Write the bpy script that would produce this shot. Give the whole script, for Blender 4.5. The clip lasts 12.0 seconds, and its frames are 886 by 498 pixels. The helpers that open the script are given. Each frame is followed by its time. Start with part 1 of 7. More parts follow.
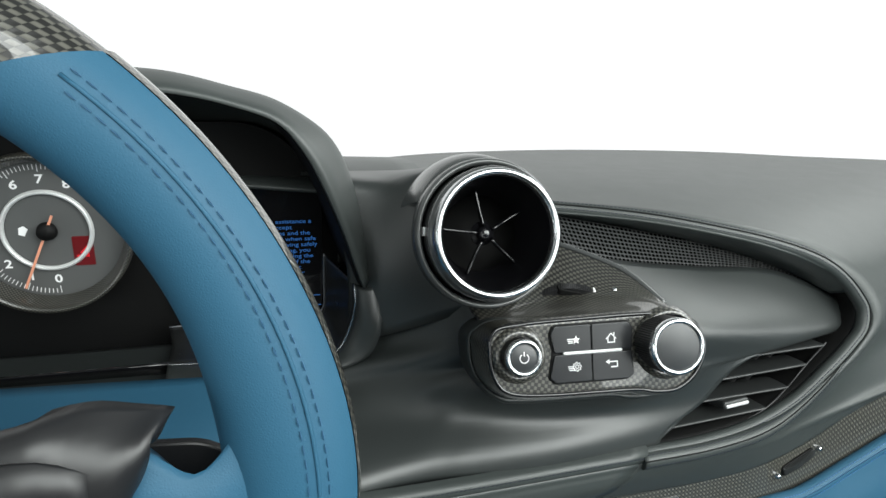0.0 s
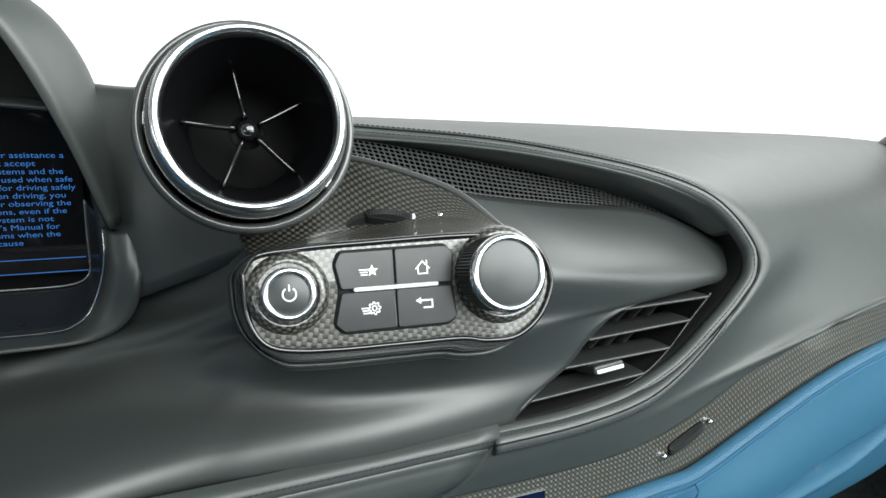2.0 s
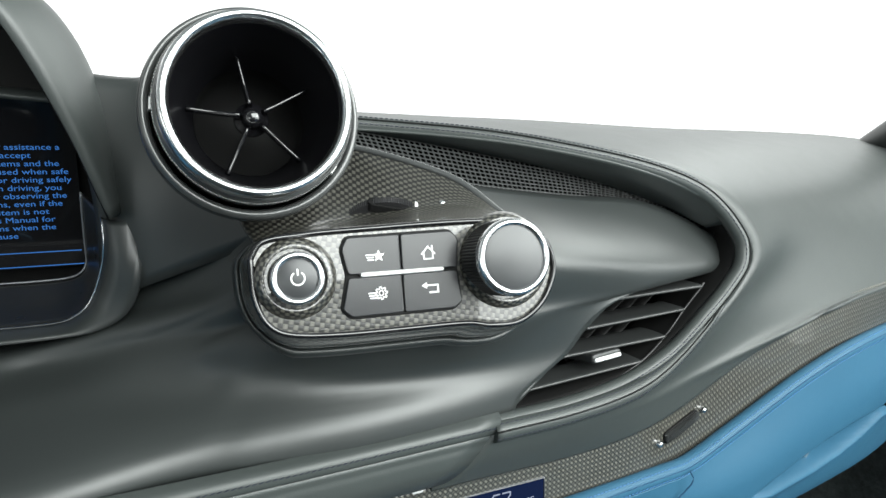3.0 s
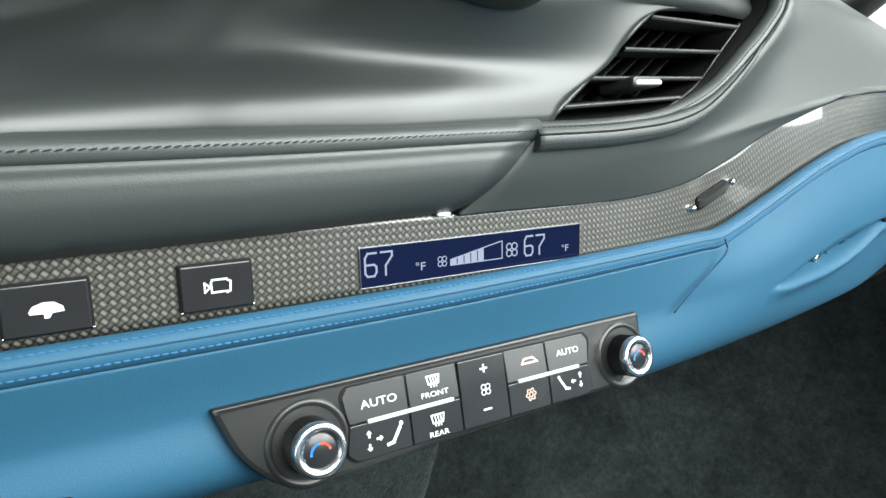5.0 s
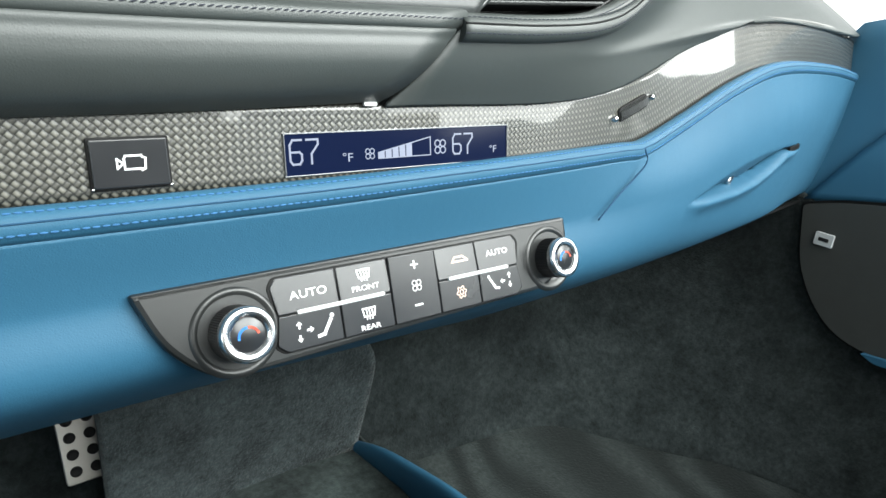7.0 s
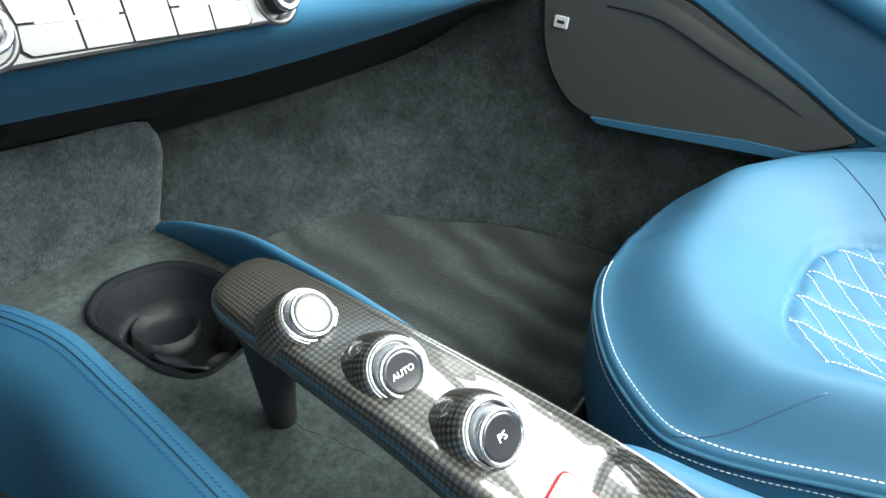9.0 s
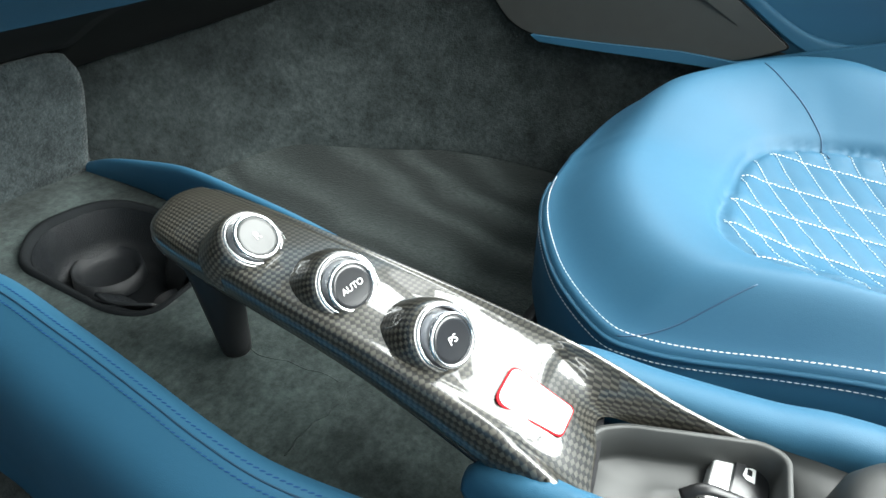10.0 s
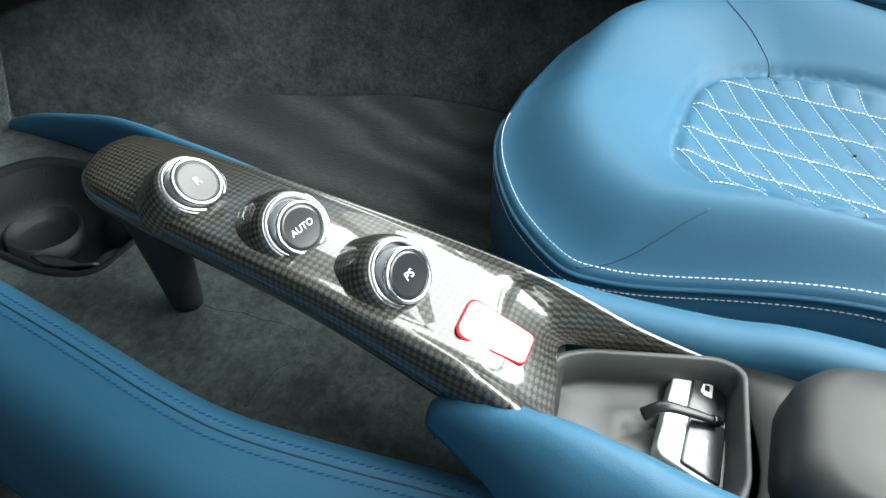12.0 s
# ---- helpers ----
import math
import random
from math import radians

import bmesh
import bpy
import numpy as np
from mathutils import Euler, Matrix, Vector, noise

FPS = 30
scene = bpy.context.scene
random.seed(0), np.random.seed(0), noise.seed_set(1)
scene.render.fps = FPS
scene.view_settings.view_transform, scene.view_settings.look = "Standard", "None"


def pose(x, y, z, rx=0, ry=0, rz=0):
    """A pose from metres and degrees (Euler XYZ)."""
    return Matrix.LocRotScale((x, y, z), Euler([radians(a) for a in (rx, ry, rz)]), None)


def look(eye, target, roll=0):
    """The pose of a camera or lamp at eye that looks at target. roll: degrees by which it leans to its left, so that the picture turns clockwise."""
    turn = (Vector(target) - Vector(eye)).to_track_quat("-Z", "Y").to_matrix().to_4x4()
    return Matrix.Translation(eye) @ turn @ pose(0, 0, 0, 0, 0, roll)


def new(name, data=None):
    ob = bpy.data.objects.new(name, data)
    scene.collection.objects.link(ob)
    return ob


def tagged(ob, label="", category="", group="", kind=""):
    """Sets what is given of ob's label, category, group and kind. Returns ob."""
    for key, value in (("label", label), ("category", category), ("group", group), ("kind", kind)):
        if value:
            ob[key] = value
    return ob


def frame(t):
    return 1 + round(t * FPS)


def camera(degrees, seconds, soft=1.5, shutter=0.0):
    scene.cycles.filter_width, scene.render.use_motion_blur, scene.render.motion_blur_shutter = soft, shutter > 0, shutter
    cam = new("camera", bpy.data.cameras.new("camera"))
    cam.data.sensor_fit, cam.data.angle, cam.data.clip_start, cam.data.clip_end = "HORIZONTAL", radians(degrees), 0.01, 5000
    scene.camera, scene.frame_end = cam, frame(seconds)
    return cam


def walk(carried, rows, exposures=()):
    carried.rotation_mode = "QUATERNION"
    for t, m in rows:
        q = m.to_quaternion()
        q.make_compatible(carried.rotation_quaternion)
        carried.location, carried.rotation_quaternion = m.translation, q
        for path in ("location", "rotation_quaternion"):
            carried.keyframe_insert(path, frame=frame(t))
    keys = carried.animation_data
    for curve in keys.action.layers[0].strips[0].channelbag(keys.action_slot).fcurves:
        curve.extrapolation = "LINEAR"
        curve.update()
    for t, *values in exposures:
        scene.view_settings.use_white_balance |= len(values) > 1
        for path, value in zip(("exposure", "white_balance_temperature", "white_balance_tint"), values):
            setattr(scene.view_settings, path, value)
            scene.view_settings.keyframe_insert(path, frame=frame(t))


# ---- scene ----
cam = camera(71.00, 12.0)
PATH = [
    (0, (-0.08362, -0.00509, 0.96788), (0.18007, 0.90352, 0.64401), 2.58),
    (0.5, (-0.04368, 0.01743, 0.94028), (0.26640, 0.92037, 0.64272), 2.93),
    (1, (-0.00305, 0.03820, 0.92435), (0.34525, 0.92862, 0.63135), 3.26),
    (1.5, (0.00369, 0.05188, 0.90097), (0.37665, 0.93461, 0.61515), 3.34),
    (2, (0.01361, 0.05151, 0.88759), (0.39824, 0.92837, 0.59921), 3.40),
    (2.5, (0.00583, 0.05058, 0.88633), (0.40153, 0.92266, 0.59840), 3.47),
    (2.7, (0.00490, 0.05022, 0.88667), (0.40599, 0.92093, 0.60208), 3.49),
    (4.3, (-0.01427, 0.06837, 0.77391), (0.43032, 0.91475, 0.48066), 3.05),
    (4.5, (-0.01914, 0.07435, 0.75500), (0.44249, 0.90835, 0.45278), 3.43),
    (5, (-0.02202, 0.08473, 0.72121), (0.47700, 0.89312, 0.40897), 3.89),
    (5.5, (-0.02101, 0.08787, 0.70126), (0.50712, 0.87352, 0.37903), 4.22),
    (6, (-0.02311, 0.08994, 0.68892), (0.52889, 0.85583, 0.35921), 4.44),
    (6.5, (-0.02358, 0.08976, 0.68264), (0.54535, 0.83987, 0.34551), 4.64),
    (6.7, (-0.02322, 0.08814, 0.68457), (0.55289, 0.83067, 0.34288), 4.80),
    (8.3, (-0.04725, -0.05804, 0.68571), (0.61023, 0.54384, 0.23243), 5.46),
    (8.4, (-0.04891, -0.06247, 0.68487), (0.62228, 0.50855, 0.21217), 5.87),
    (8.5, (-0.05159, -0.06593, 0.67985), (0.62783, 0.48735, 0.19792), 6.06),
    (8.7, (-0.05789, -0.06715, 0.66414), (0.63613, 0.45021, 0.16346), 5.97),
    (9, (-0.06597, -0.06465, 0.65258), (0.63906, 0.40192, 0.11850), 6.67),
    (9.5, (-0.07108, -0.07062, 0.64612), (0.63335, 0.33250, 0.06192), 6.58),
    (10, (-0.06997, -0.07396, 0.64217), (0.63357, 0.28901, 0.03121), 6.81),
    (10.5, (-0.06891, -0.07328, 0.63649), (0.63267, 0.26050, 0.00691), 6.83),
    (11, (-0.06837, -0.07534, 0.63279), (0.62934, 0.23652, -0.01214), 6.93),
    (11.5, (-0.06774, -0.07722, 0.63072), (0.62748, 0.21660, -0.02529), 7.04),
    (12, (-0.06627, -0.07761, 0.62806), (0.62805, 0.20138, -0.03534), 7.10),
]
walk(cam, [(t, look(eye, target, roll)) for t, eye, target, roll in PATH], [(0.0, -0.92), (1.0, -0.73), (2.0, -0.52), (2.7, -0.42), (4.4, 0.0), (5.5, 0.0), (6.7, 0.04), (8.4, 0.84), (9.0, 1.0), (10.0, 0.78), (11.0, 0.52), (12.0, 0.46)])

from mathutils.bvhtree import BVHTree

# ---------------- light ----------------
world = bpy.data.worlds.new("studio")
scene.world = world
world.use_nodes = True
bg = world.node_tree.nodes["Background"]
bg.inputs["Color"].default_value = (0.90, 1.0, 0.985, 1)
bg.inputs["Strength"].default_value = 0.55


def softbox(name, centre, target, width, height, radiance):
    """A studio softbox beside the open car."""
    lamp = bpy.data.lights.new(name, "AREA")
    lamp.shape = "RECTANGLE"
    lamp.size, lamp.size_y = width, height
    lamp.energy = radiance * math.pi * width * height
    lamp.color = (0.95, 1.0, 0.975)
    ob = new(name, lamp)
    ob.matrix_world = look(centre, target)
    return ob


softbox("side_softbox", (1.45, -0.40, 1.70), (0.15, -0.40, 0.5), 3.3, 0.58, 9.0)
softbox("rear_side_softbox", (1.70, -1.25, 1.06), (0.3, 0.2, 0.7), 2.4, 0.9, 8.5)
# unseen fill lamp added for light entering at the driver's window
softbox("driver_side_fill", (-1.50, -1.00, 1.08), (0.1, 0.3, 0.75), 2.0, 0.40, 7.0)
softbox("overhead_softbox", (0.72, -1.36, 2.05), (0.25, 0.1, 0.6), 2.2, 1.35, 15.5)


# ---------------- materials ----------------
def mat(name, color, rough=0.5, metal=0.0, coat=0.0, spec=0.5, sheen=0.0):
    m = bpy.data.materials.new(name)
    m.use_nodes = True
    b = m.node_tree.nodes["Principled BSDF"]
    b.inputs["Base Color"].default_value = (*color, 1)
    b.inputs["Roughness"].default_value = rough
    b.inputs["Metallic"].default_value = metal
    b.inputs["Coat Weight"].default_value = coat
    b.inputs["Coat Roughness"].default_value = 0.04
    b.inputs["Specular IOR Level"].default_value = spec
    b.inputs["Sheen Weight"].default_value = sheen
    return m


def nd(m, kind, **values):
    n = m.node_tree.nodes.new(kind)
    for key, v in values.items():
        n.inputs[key.replace("_", " ")].default_value = v
    return n


def wire(m, a, out, b, inp):
    m.node_tree.links.new(a.outputs[out], b.inputs[inp])


def bsdf(m):
    return m.node_tree.nodes["Principled BSDF"]


def grained(m, c1, c2, scale=6.0, grain=900.0, bump=0.15, kind="leather", rvar=0.08, dist=0.0004, fuzz=0.5):
    """Colour variation at a large scale and a fine relief, in object metres."""
    co = nd(m, "ShaderNodeTexCoord")
    n1 = nd(m, "ShaderNodeTexNoise", Scale=scale, Detail=5.0 if fuzz < 0.6 else 9.0, Roughness=fuzz)
    wire(m, co, "Object", n1, "Vector")
    ramp = nd(m, "ShaderNodeMix")
    ramp.data_type = "RGBA"
    ramp.inputs[6].default_value = (*c1, 1)
    ramp.inputs[7].default_value = (*c2, 1)
    if fuzz < 0.6:
        wire(m, n1, "Fac", ramp, "Factor")
    else:
        spread = nd(m, "ShaderNodeMapRange")
        spread.inputs[1].default_value, spread.inputs[2].default_value = 0.36, 0.66
        wire(m, n1, "Fac", spread, 0)
        m.node_tree.links.new(spread.outputs[0], ramp.inputs["Factor"])
    colour = ramp.outputs[2]
    if fuzz >= 0.6:
        # tufts a few millimetres across
        n4 = nd(m, "ShaderNodeTexNoise", Scale=scale * 9, Detail=6.0, Roughness=0.72)
        wire(m, co, "Object", n4, "Vector")
        tuft = nd(m, "ShaderNodeMapRange")
        tuft.inputs[1].default_value, tuft.inputs[2].default_value = 0.34, 0.68
        tuft.inputs[3].default_value, tuft.inputs[4].default_value = 0.62, 1.38
        wire(m, n4, "Fac", tuft, 0)
        times = nd(m, "ShaderNodeMix")
        times.data_type, times.blend_type = "RGBA", "MULTIPLY"
        times.inputs["Factor"].default_value = 1.0
        m.node_tree.links.new(colour, times.inputs[6])
        m.node_tree.links.new(tuft.outputs[0], times.inputs[7])
        colour = times.outputs[2]
    m.node_tree.links.new(colour, bsdf(m).inputs["Base Color"])
    bp = nd(m, "ShaderNodeBump", Strength=bump, Distance=dist)
    if kind == "leather":
        v = nd(m, "ShaderNodeTexVoronoi", Scale=grain)
        v.feature = "DISTANCE_TO_EDGE"
        wire(m, co, "Object", v, "Vector")
        n2 = nd(m, "ShaderNodeTexNoise", Scale=grain * 0.25, Detail=3.0)
        wire(m, co, "Object", n2, "Vector")
        add = nd(m, "ShaderNodeMath")
        wire(m, v, "Distance", add, 0)
        wire(m, n2, "Fac", add, 1)
        wire(m, add, 0, bp, "Height")
    else:
        n2 = nd(m, "ShaderNodeTexNoise", Scale=grain, Detail=4.0)
        wire(m, co, "Object", n2, "Vector")
        wire(m, n2, "Fac", bp, "Height")
    wire(m, bp, "Normal", bsdf(m), "Normal")
    base = bsdf(m).inputs["Roughness"].default_value
    mr = nd(m, "ShaderNodeMapRange")
    mr.inputs[3].default_value, mr.inputs[4].default_value = base - rvar, base + rvar
    n3 = nd(m, "ShaderNodeTexNoise", Scale=scale * 7, Detail=4.0)
    wire(m, co, "Object", n3, "Vector")
    wire(m, n3, "Fac", mr, 0)
    wire(m, mr, 0, bsdf(m), "Roughness")
    return m


leather_dark = grained(mat("charcoal leather", (0.03, 0.03, 0.03), 0.44, spec=0.55), (0.033, 0.0385, 0.0372), (0.045, 0.0522, 0.0505), rvar=0.03)
soft_dark = grained(mat("charcoal soft trim", (0.03, 0.03, 0.03), 0.43, spec=0.75), (0.018, 0.0210, 0.0207), (0.026, 0.0303, 0.0298), bump=0.05, rvar=0.03)
leather_blue = grained(mat("blue leather", (0.02, 0.1, 0.25), 0.58, spec=0.33), (0.0185, 0.080, 0.138), (0.024, 0.100, 0.170), rvar=0.04, bump=0.25)
# darker copy of the blue leather, with the shade of recesses in its colour
leather_blue_shaded = grained(mat("blue leather darkened for shade", (0.01, 0.05, 0.1), 0.5), (0.010, 0.036, 0.070), (0.014, 0.048, 0.09))
plastic_black = grained(mat("satin black plastic", (0.012, 0.012, 0.013), 0.38), (0.010, 0.010, 0.011), (0.016, 0.016, 0.017), grain=2500, bump=0.05, kind="noise")
plastic_grey = grained(mat("dark grey plastic", (0.04, 0.04, 0.04), 0.40), (0.022, 0.0235, 0.0235), (0.030, 0.032, 0.032), grain=2500, bump=0.06, kind="noise")
tray_grey = grained(mat("dark grey moulding", (0.025, 0.026, 0.026), 0.5), (0.020, 0.0215, 0.021), (0.028, 0.030, 0.029), grain=2500, bump=0.06, kind="noise")
button_black = grained(mat("button face", (0.016, 0.017, 0.019), 0.24), (0.014, 0.015, 0.017), (0.02, 0.021, 0.023), grain=3000, bump=0.04, kind="noise")
panel_black = grained(mat("satin black panel", (0.016, 0.017, 0.017), 0.30), (0.013, 0.014, 0.014), (0.019, 0.020, 0.020), grain=2500, bump=0.04, kind="noise")
knob_grey = grained(mat("satin knob face", (0.034, 0.036, 0.038), 0.32), (0.030, 0.032, 0.034), (0.038, 0.040, 0.042), grain=2500, bump=0.03, kind="noise")
# near-black for hollows; often stands in for the shade inside them
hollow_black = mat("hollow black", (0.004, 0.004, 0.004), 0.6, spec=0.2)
vent_black = mat("vent black", (0.004, 0.004, 0.005), 0.28, spec=0.35)
gloss_black = mat("gloss black", (0.006, 0.006, 0.007), 0.08, coat=0.5)
chrome = grained(mat("satin chrome", (0.65, 0.65, 0.65), 0.24, 1.0), (0.58, 0.59, 0.60), (0.68, 0.69, 0.70), grain=1500, bump=0.02, kind="noise", rvar=0.05)
steel = grained(mat("brushed steel", (0.3, 0.29, 0.28), 0.4, 1.0), (0.20, 0.19, 0.18), (0.30, 0.29, 0.27), grain=1500, bump=0.05, kind="noise")
white_print = mat("white print", (0.85, 0.85, 0.85), 0.6)
silver_paint = grained(mat("silver paint", (0.6, 0.6, 0.6), 0.32, 0.3), (0.62, 0.63, 0.63), (0.72, 0.73, 0.72), grain=2000, bump=0.03, kind="noise")
carpet = grained(mat("charcoal carpet", (0.04, 0.042, 0.042), 0.95, spec=0.1, sheen=0.06), (0.0095, 0.0120, 0.0122), (0.0285, 0.0355, 0.0355), scale=14, grain=320, bump=0.9, kind="noise", rvar=0.02, dist=0.002, fuzz=0.78)
pile = grained(mat("brushed charcoal pile", (0.02, 0.022, 0.022), 0.95, spec=0.1, sheen=0.08), (0.0125, 0.0158, 0.0154), (0.0300, 0.0372, 0.0362), scale=14, grain=320, bump=0.9, kind="noise", rvar=0.02, dist=0.002, fuzz=0.78)
nap = pile.node_tree.nodes
warp = nd(pile, "ShaderNodeTexNoise", Scale=5.0, Detail=2.0)
swirl = nd(pile, "ShaderNodeTexWave", Scale=3.2, Distortion=8.0, Detail=2.0, Detail_Scale=1.6)
swirl.wave_type = "RINGS"
swirl.rings_direction = "Z"
swirl.wave_profile = "SIN"
turn = nd(pile, "ShaderNodeMapping")
turn.inputs["Location"].default_value = (-0.95, -0.15, 0)
turn.inputs["Scale"].default_value = (1.0, 0.7, 1.0)
where = nd(pile, "ShaderNodeTexCoord")
wire(pile, where, "Object", turn, "Vector")
wire(pile, turn, "Vector", swirl, "Vector")
wire(pile, where, "Object", warp, "Vector")
blend = nd(pile, "ShaderNodeMath")
blend.operation = "MULTIPLY"
fuzz_noise = nd(pile, "ShaderNodeTexNoise", Scale=90.0, Detail=8.0, Roughness=0.85)
wire(pile, where, "Object", fuzz_noise, "Vector")
mixed = nd(pile, "ShaderNodeMath")
mixed.operation = "MULTIPLY"
wire(pile, warp, "Fac", mixed, 0)
wire(pile, fuzz_noise, "Fac", mixed, 1)
wire(pile, swirl, "Fac", blend, 0)
wire(pile, mixed, 0, blend, 1)
span = nd(pile, "ShaderNodeMapRange")
span.inputs[1].default_value, span.inputs[2].default_value = 0.02, 0.26
wire(pile, blend, 0, span, 0)
for n in nap:
    if n.type == "MIX":
        pile.node_tree.links.new(span.outputs[0], n.inputs["Factor"])
suede = grained(mat("grey suede", (0.05, 0.053, 0.05), 0.95, spec=0.1, sheen=0.08), (0.015, 0.0200, 0.0192), (0.043, 0.0570, 0.0545), scale=16, grain=700, bump=0.4, kind="noise", rvar=0.02, dist=0.0008, fuzz=0.78)
speaker_mat = grained(mat("grey speaker cloth", (0.05, 0.052, 0.048), 0.7), (0.027, 0.029, 0.027), (0.037, 0.039, 0.036), grain=2600, bump=0.3, kind="noise")
thread_blue = mat("blue thread", (0.045, 0.155, 0.34), 0.7)
thread_wheel = mat("leather-blue thread", (0.022, 0.086, 0.165), 0.6)
thread_navy = mat("deep blue thread", (0.006, 0.042, 0.135), 0.7, spec=0.2)
thread_dark = mat("slate thread", (0.017, 0.021, 0.034), 0.7)
thread_white = mat("white thread", (0.75, 0.76, 0.74), 0.7)
frame_chrome = mat("dark chrome", (0.16, 0.165, 0.175), 0.30, metal=0.9)
smoked_chrome = mat("smoked chrome", (0.30, 0.31, 0.33), 0.34, metal=0.8)
cup_lining = grained(mat("black felt lining", (0.01, 0.011, 0.012), 0.88, spec=0.12), (0.004, 0.0048, 0.0055), (0.010, 0.0118, 0.013), scale=30, grain=900, bump=0.3, kind="noise", rvar=0.1, dist=0.0008)
cup_gloss = grained(mat("dark rubber lining", (0.008, 0.009, 0.011), 0.42, spec=0.5), (0.004, 0.005, 0.006), (0.010, 0.012, 0.014), scale=60, grain=900, bump=0.5, kind="noise", rvar=0.15, dist=0.002)
seam_blue = mat("shaded blue seam", (0.018, 0.060, 0.115), 0.6)
satin_grey = grained(mat("satin grey plastic", (0.06, 0.062, 0.062), 0.24, spec=0.8), (0.050, 0.053, 0.053), (0.062, 0.065, 0.065), grain=2500, bump=0.03, kind="noise", rvar=0.03)
seam_dark = mat("dark seam", (0.008, 0.009, 0.009), 0.8, spec=0.2)
seam_navy = mat("navy seam", (0.014, 0.055, 0.110), 0.7, spec=0.2)
red_enamel = mat("red enamel", (0.34, 0.006, 0.012), 0.6, spec=0.1)


def glow(name, color, strength):
    m = mat(name, (0.002, 0.002, 0.003), 0.3)
    bsdf(m).inputs["Emission Color"].default_value = (*color, 1)
    bsdf(m).inputs["Emission Strength"].default_value = strength
    return m


screen_blue = glow("screen letters", (0.06, 0.28, 0.85), 0.8)
lcd_white = glow("display segments", (0.62, 0.72, 0.95), 0.75)
lcd_back = glow("display backlight", (0.005, 0.014, 0.062), 1.0)
bsdf(lcd_back).inputs["Specular IOR Level"].default_value = 0.12
bsdf(lcd_back).inputs["Roughness"].default_value = 0.12
red_glow = glow("red lamp", (1.0, 0.03, 0.04), 1.2)


def carbon(name, cell, dark, light, gloss=0.1, coat=1.0, turn=0.0, under=0.4, flat=0.5, relief=0.35):
    """Twill weave: tows go over and under one another in steps, in UV metres."""
    m = mat(name, dark, 0.35, coat=coat)
    bsdf(m).inputs["Coat Roughness"].default_value = gloss
    uv = nd(m, "ShaderNodeUVMap")
    sc = nd(m, "ShaderNodeVectorMath")
    sc.operation = "SCALE"
    sc.inputs["Scale"].default_value = 1.0 / cell
    rot = nd(m, "ShaderNodeMapping")
    rot.inputs["Rotation"].default_value = (0, 0, math.radians(turn))
    wire(m, uv, "UV", rot, "Vector")
    wire(m, rot, "Vector", sc, 0)
    sep = nd(m, "ShaderNodeSeparateXYZ")
    wire(m, sc, 0, sep, 0)

    def op(kind, a, b=None):
        n = nd(m, "ShaderNodeMath")
        n.operation = kind
        for i, v in enumerate((a, b)):
            if v is None:
                continue
            if isinstance(v, (int, float)):
                n.inputs[i].default_value = v
            else:
                m.node_tree.links.new(v, n.inputs[i])
        return n.outputs[0]

    x, y = sep.outputs["X"], sep.outputs["Y"]
    fx, fy = op("FLOOR", x), op("FLOOR", y)
    step = op("FLOORED_MODULO", op("ADD", fx, fy), 2.0)
    over = op("LESS_THAN", step, 0.5)
    lx, ly = op("FRACT", x), op("FRACT", y)
    # each tow is rounded across its width
    rx = op("SINE", op("MULTIPLY", lx, math.pi))
    ry = op("SINE", op("MULTIPLY", ly, math.pi))
    inv = op("SUBTRACT", 1.0, over)
    tow = op("ADD", op("MULTIPLY", over, rx), op("MULTIPLY", inv, ry))
    along = op("ADD", op("MULTIPLY", over, op("POWER", ry, 0.6)), op("MULTIPLY", inv, op("POWER", rx, 0.6)))
    height = op("MULTIPLY", tow, op("POWER", along, 0.4))
    fac = op("MULTIPLY", op("POWER", height, flat), op("ADD", op("MULTIPLY", over, 1.0 - under), under))
    mix = nd(m, "ShaderNodeMix")
    mix.data_type = "RGBA"
    mix.inputs[6].default_value = (*dark, 1)
    mix.inputs[7].default_value = (*light, 1)
    m.node_tree.links.new(fac, mix.inputs["Factor"])
    m.node_tree.links.new(mix.outputs[2], bsdf(m).inputs["Base Color"])
    bp = nd(m, "ShaderNodeBump", Strength=relief, Distance=cell * 0.25)
    m.node_tree.links.new(height, bp.inputs["Height"])
    wire(m, bp, "Normal", bsdf(m), "Normal")
    return m


carbon_gloss = carbon("lacquered carbon fibre", 0.0021, (0.003, 0.003, 0.003), (0.095, 0.092, 0.078), 0.015, turn=12, under=0.05, flat=0.35, relief=0.12)
carbon_bridge = carbon("lacquered carbon fibre weave", 0.0028, (0.004, 0.004, 0.004), (0.058, 0.055, 0.045), 0.015, turn=45, under=0.12, flat=0.2, relief=0.08)
carbon_satin = carbon("satin carbon fibre", 0.0024, (0.006, 0.006, 0.005), (0.155, 0.150, 0.126), 0.04, 0.8, turn=45, under=0.42, flat=1.5, relief=0.3)


